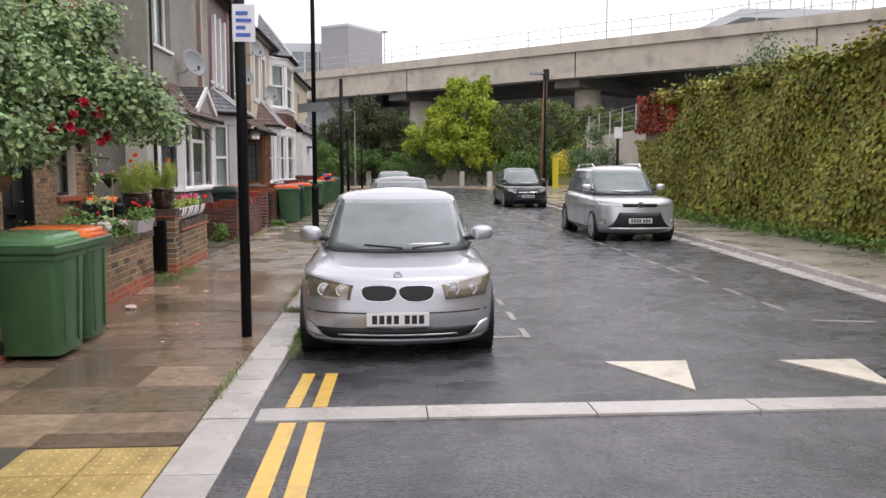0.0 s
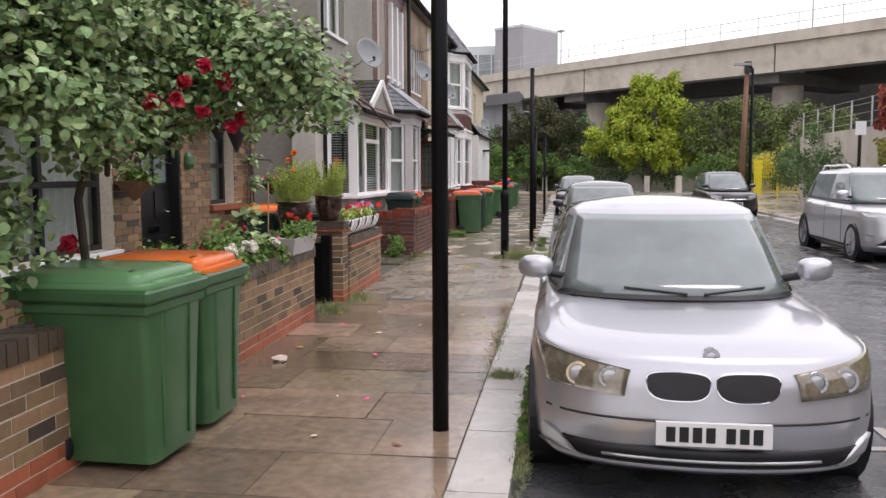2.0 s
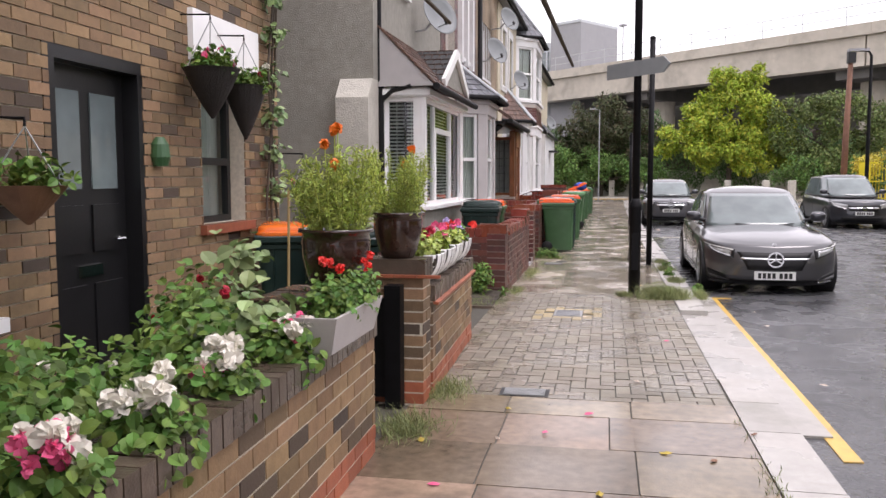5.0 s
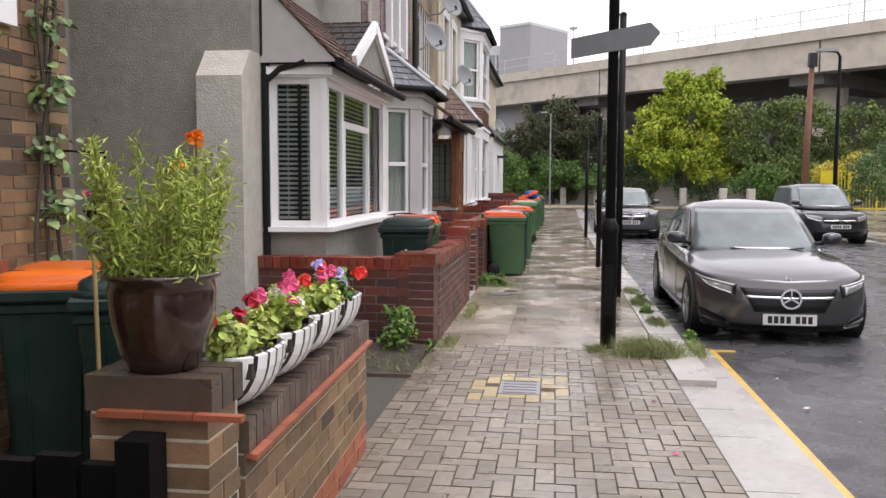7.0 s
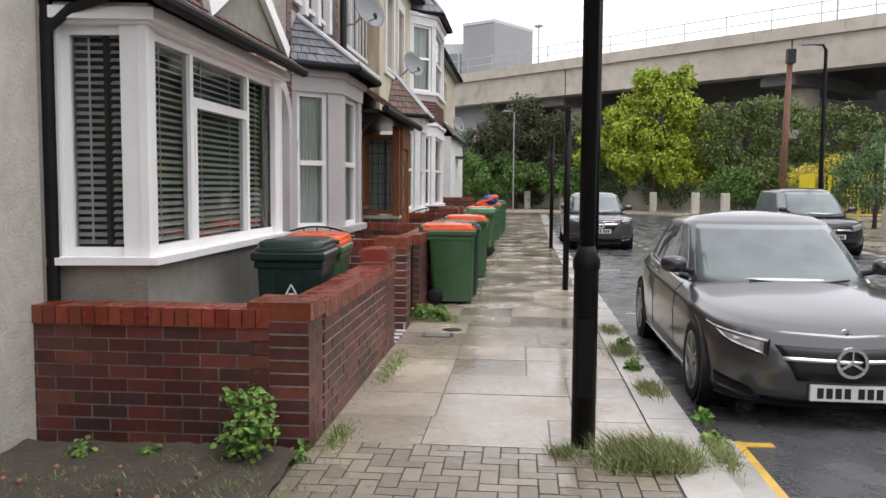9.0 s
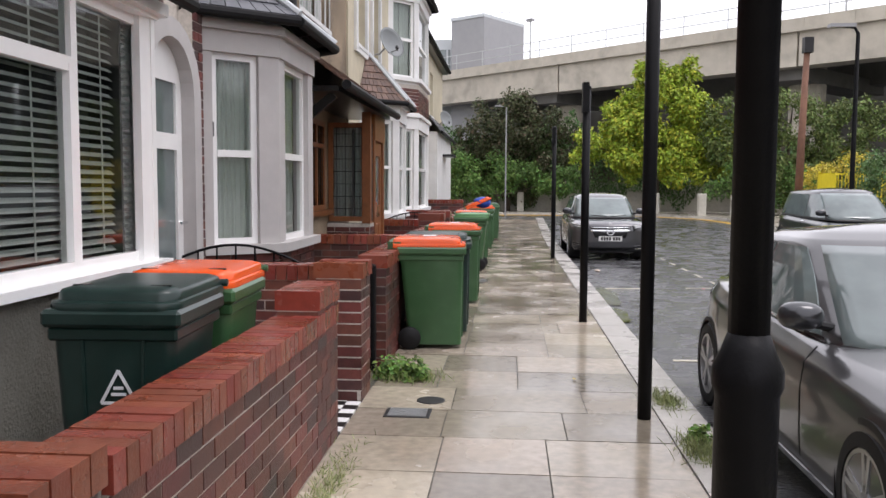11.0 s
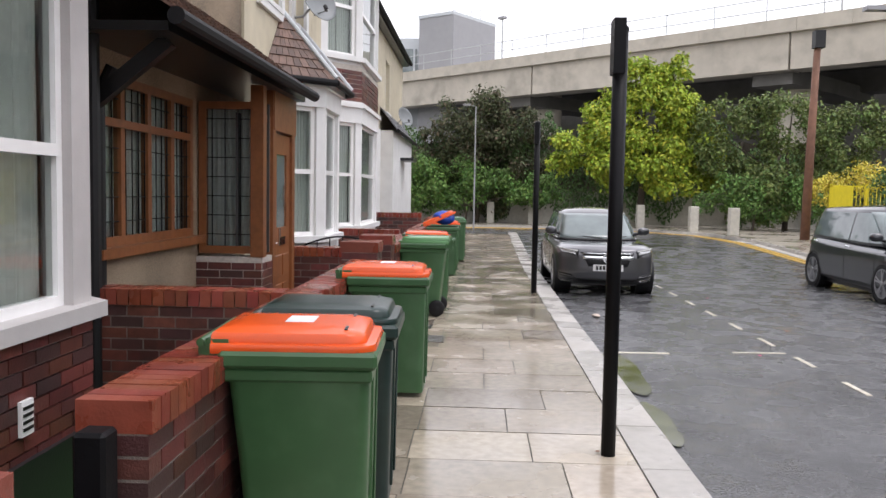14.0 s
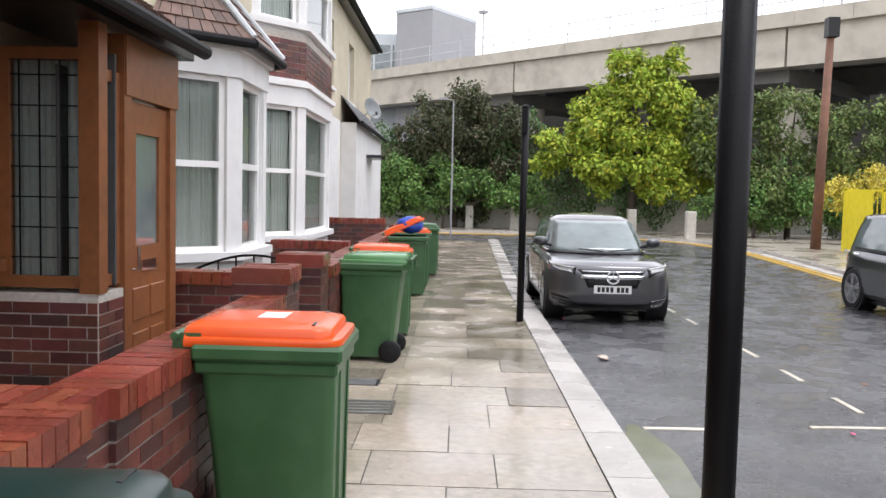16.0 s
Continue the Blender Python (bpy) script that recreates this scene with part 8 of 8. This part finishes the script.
basket(-4.05, 14.0, 1.85, 0.2, 0.36, "cone-shaped dark wicker hanging basket with petunias", BASKET, (WPETAL, PINK))
basket(-4.02, 14.5, 1.72, 0.17, 0.42, "cone-shaped dark wicker hanging basket with petunias", BASKET, (CRIMSON, WPETAL))
basket(-4.0, 15.7, 1.15, 0.13, 0.15, "small round dark hanging basket of pink geraniums", BASKET, (PINK,), 0.3)
basket(-4.1, 12.05, 1.18, 0.19, 0.2, "fluted terracotta wall basket beside the door", TERRA, (), 0.3)
part("wall_ornament", lathe(bmesh.new(), [(0.05, 0), (0.07, 0.06), (0.06, 0.15), (0.03, 0.2)], 14, (-4.25, 13.6, 1.5)), BINM, hb, "small green wall ornament")

# gate, stakes and small garden things
gt = thing("garden_gate", "weathered black wooden garden gate, standing ajar", "gate", (-2.45, 13.2, 0), 0)
for i in range(5):
    part("board", B(-0.14 - i * 0.135 - 0.06, -0.14 - i * 0.135 + 0.06, -0.02, 0.02, 0.06, 0.68 + 0.02 * (i % 2)), IRON, gt)
for z in (0.18, 0.55):
    part("rail", B(-0.8, -0.08, 0.02, 0.05, z, z + 0.07), IRON, gt)
part("gate_post", B(-0.08, 0.02, -0.05, 0.05, 0, 0.76), IRON, gt)
gp = thing("gate_post", "old black timber gate post beside a brick wall", "gate post", (-2.52, 23.2, 0))
bm = bmesh.new()
box(bm, -0.05, 0.05, -0.05, 0.05, 0, 0.86, 0.012)
part("post", bm, IRON, gp)
ig = thing("iron_gate", "low black wrought iron gate with scrolls", "gate", (-3.5, 22.85, 0.0))
for i in range(7):
    xx = -0.45 + i * 0.15
    part("bar", tube(bmesh.new(), [(xx, 0, 0.3), (xx, 0, 0.85 + 0.18 * math.cos(xx * 2.6))], 0.008, 6), IRON, ig)
part("top_rail", tube(bmesh.new(), [(-0.5 + i * 0.1, 0, 0.85 + 0.18 * math.cos((-0.5 + i * 0.1) * 2.6)) for i in range(11)], 0.011, 6), IRON, ig)
part("low_rail", tube(bmesh.new(), [(-0.5, 0, 0.32), (0.5, 0, 0.32)], 0.011, 6), IRON, ig)
ig2 = copy_thing(ig, pose(-3.0, 30.5, 0.02))
for y, h, lean in ((12.75, 1.35, 0.02), (13.9, 1.2, -0.03)):
    st_ = thing("bamboo_stake", "thin bamboo garden stake", "stake", (-3.0, y, 0))
    part("cane", tube(bmesh.new(), [(0, 0, 0), (lean, 0.02, h)], 0.008, 6), M("bamboo", (0.4, 0.28, 0.12), rough=0.5, bump=0.05), st_)


def tuft(x, y, rx, ry, count, h, label, mat=GRASS, z=0.0, name="grass_tuft"):
    t = thing(name, label, "weeds", (x, y, z))
    g = np.random.default_rng(int(abs(x * 91 + y * 13)))
    a = g.normal(size=(count, 2)) * [rx, ry]
    p = np.concatenate([a, np.zeros((count, 1))], 1)
    k = count
    d = g.normal(size=(k, 3)) * 0.5 + [0, 0, 1]
    d /= np.linalg.norm(d, axis=1)[:, None]
    s = np.cross(d, g.normal(size=(k, 3)))
    s /= np.linalg.norm(s, axis=1)[:, None]
    L = h * g.uniform(0.4, 1.2, size=(k, 1))
    bend = np.array([[1, 0, -0.4]]) * g.normal(size=(k, 1)) * L * 0.4
    m = p + d * L * 0.6 + bend * 0.25
    v = np.stack([p - s * 0.0022, p + s * 0.0022, m - s * 0.0019, m + s * 0.0019, p + d * L + bend], 1).reshape(-1, 3)
    i = np.arange(k)[:, None] * 5
    f = np.concatenate([i + [0, 1, 3], i + [0, 3, 2], i + [2, 3, 4]], 1).reshape(-1, 3)
    me = bpy.data.meshes.new("blades")
    me.from_pydata(v.tolist(), [], f.tolist())
    me.materials.append(mat)
    ob = new("grass_clump", me)
    ob.parent = t
    tagged(ob, kind="stuff")
    return t


for x, y, rx, ry, k, h in ((-0.53, 18.25, 0.11, 0.07, 1700, 0.24), (-0.98, 18.35, 0.04, 0.03, 120, 0.12), (-0.27, 19.9, 0.05, 0.12, 200, 0.12), (-0.3, 21.3, 0.06, 0.12, 220, 0.14), (-0.3, 22.4, 0.05, 0.12, 150, 0.12), (-0.1, 18.4, 0.03, 0.12, 160, 0.16),
                           (-0.09, 9.4, 0.025, 0.4, 420, 0.06), (-0.09, 8.5, 0.02, 0.25, 200, 0.06), (-0.3, 10.1, 0.06, 0.05, 120, 0.1), (-2.28, 13.6, 0.1, 0.14, 260, 0.13), (-2.3, 12.75, 0.08, 0.12, 250, 0.14), (-2.3, 18.5, 0.04, 0.14, 110, 0.11),
                           (-2.2, 22.95, 0.13, 0.1, 260, 0.12), (-2.28, 20.5, 0.05, 0.35, 200, 0.08), (-2.95, 18.0, 0.3, 0.1, 160, 0.1), (-3.1, 17.6, 0.35, 0.14, 200, 0.07), (-3.6, 17.7, 0.25, 0.2, 180, 0.07), (-2.65, 17.6, 0.16, 0.16, 220, 0.09), (-0.43, 11.5, 0.03, 0.6, 160, 0.06), (-0.43, 7.2, 0.02, 0.3, 120, 0.06)):
    tuft(x, y, rx, ry, int(k * 3.2), h * 0.62, "tuft of rough grass growing from the paving")
g = np.random.default_rng(77)
bm = sheet(bmesh.new(), list(np.linspace(-4.0, -2.42, 34)), list(np.linspace(17.2, 18.14, 22)), lambda x, y: max(-0.008, 0.05 * (y - 17.2) / 0.9 + 0.035 * noise.noise(Vector((x * 6, y * 6, 0))) + 0.012 * noise.noise(Vector((x * 31, y * 31, 2)))))
solid("soil_strip", bm, EARTH, "dark bare soil bed in front of the red wall", "soil", kind="structure")
solid("edging", B(-4.0, -2.41, 17.15, 17.2, -0.05, 0.02), COPED, "dark edging strip between soil and tarmac", "edging", kind="structure")
for i in range(14):
    bm = bmesh.new()
    bmesh.ops.create_icosphere(bm, subdivisions=1, radius=float(g.uniform(0.008, 0.02)))
    bm.transform(pose(float(g.uniform(-3.9, -2.5)), float(g.uniform(17.3, 18.05)), 0.03))
    solid("stone", bm, TERRA, "small brown stone on bare garden soil", "stone", "stones in the soil")
bed("low leafy weeds by the red brick wall", [(-2.7, 18.02, 0.12, 0.14), (-2.66, 18.05, 0.3, 0.12), (-2.62, 17.98, 0.22, 0.12), (-2.75, 18.0, 0.36, 0.07), (-3.2, 18.0, 0.02, 0.08), (-3.6, 18.0, 0.02, 0.08), (-2.42, 18.1, 0.04, 0.06)], LEAF_BED, 1100, 0.035, (), "weeds", 9)
bed("spreading green weed at the gate pier foot", [(-2.3, 22.95, 0.05, 0.14), (-2.12, 22.9, 0.05, 0.13), (-0.3, 20.6, 0.03, 0.07), (-0.28, 21.5, 0.03, 0.08)], LEAF_BED, 1300, 0.038, (), "weeds", 10)
bed("weeds and moss along the wet gutter", [(-0.09, 8.7 + 0.33 * i, -0.06, 0.045) for i in range(6)] + [(-0.08, 18.7, 0.0, 0.07), (-0.05, 19.2, -0.02, 0.06)], LEAF_BED, 500, 0.05, (), "weeds", 11)
# puddle edge, litter and fallen leaves
bm = bmesh.new()
for x, y, rx, ry in ((0.02, 28.7, 0.15, 1.0), (-0.03, 26.9, 0.1, 0.6)):
    bm.faces.new([bm.verts.new((x + rx * math.cos(a) * (1 + 0.12 * math.sin(5 * a)), y + ry * math.sin(a), -0.078 + 0.002 * (y > 28))) for a in [2 * math.pi * k / 26 for k in range(26)]])
solid("puddle", bm, GREENSLAB, "shallow greenish gutter puddle by the kerb", "puddle", kind="structure")
rg = random.Random(21)
for i in range(46):
    x, y = (rg.uniform(-2.3, -0.3), rg.uniform(8.5, 13.5)) if i < 24 else (rg.choice((rg.uniform(-2.3, -0.2), rg.uniform(0.0, 2.5))), rg.uniform(8, 38))
    z = 0.006 if x < -0.13 else road_z(y) + 0.02
    bm = bmesh.new()
    s = rg.uniform(0.015, 0.04)
    v = [bm.verts.new((s * math.cos(a) * (1 + 0.3 * math.sin(2 * a)), s * 0.6 * math.sin(a), rg.uniform(0, 0.008))) for a in [2 * math.pi * k / 7 for k in range(7)]]
    c = bm.verts.new((0, 0, 0.012))
    for k in range(7):
        bm.faces.new((v[k], v[(k + 1) % 7], c))
    bm.transform(pose(x, y, z, 0, 0, rg.uniform(0, 360)))
    solid("fallen_leaf", bm, rg.choice((LITTER, TERRA, PINK, LEAF_YEL)), "small fallen petal or leaf on wet paving", "leaf litter", "fallen leaves")
for x, y in ((-2.05, 10.4), (0.3, 23.3), (0.25, 32.2)):
    bm = bmesh.new()
    bmesh.ops.create_icosphere(bm, subdivisions=2, radius=0.06)
    for v in bm.verts:
        v.co *= 1 + 0.5 * noise.noise(v.co * 22)
        v.co.z *= 0.4
    bm.transform(pose(x, y, 0.02 if x < 0 else road_z(y) + 0.03))
    solid("litter", bm, LITTER, "crumpled pale wrapper lying on the ground", "litter", "litter")

# the plan is laid out in its own unit: bring it to metres, the cars being built in metres already
for ob in list(scene.objects):
    if ob.parent is None and ob.type in {"MESH", "EMPTY"}:
        m = ob.matrix_basis.copy()
        m.translation *= K
        ob.matrix_basis = m if ob.name.startswith("car") else m @ Matrix.Scale(K, 4)
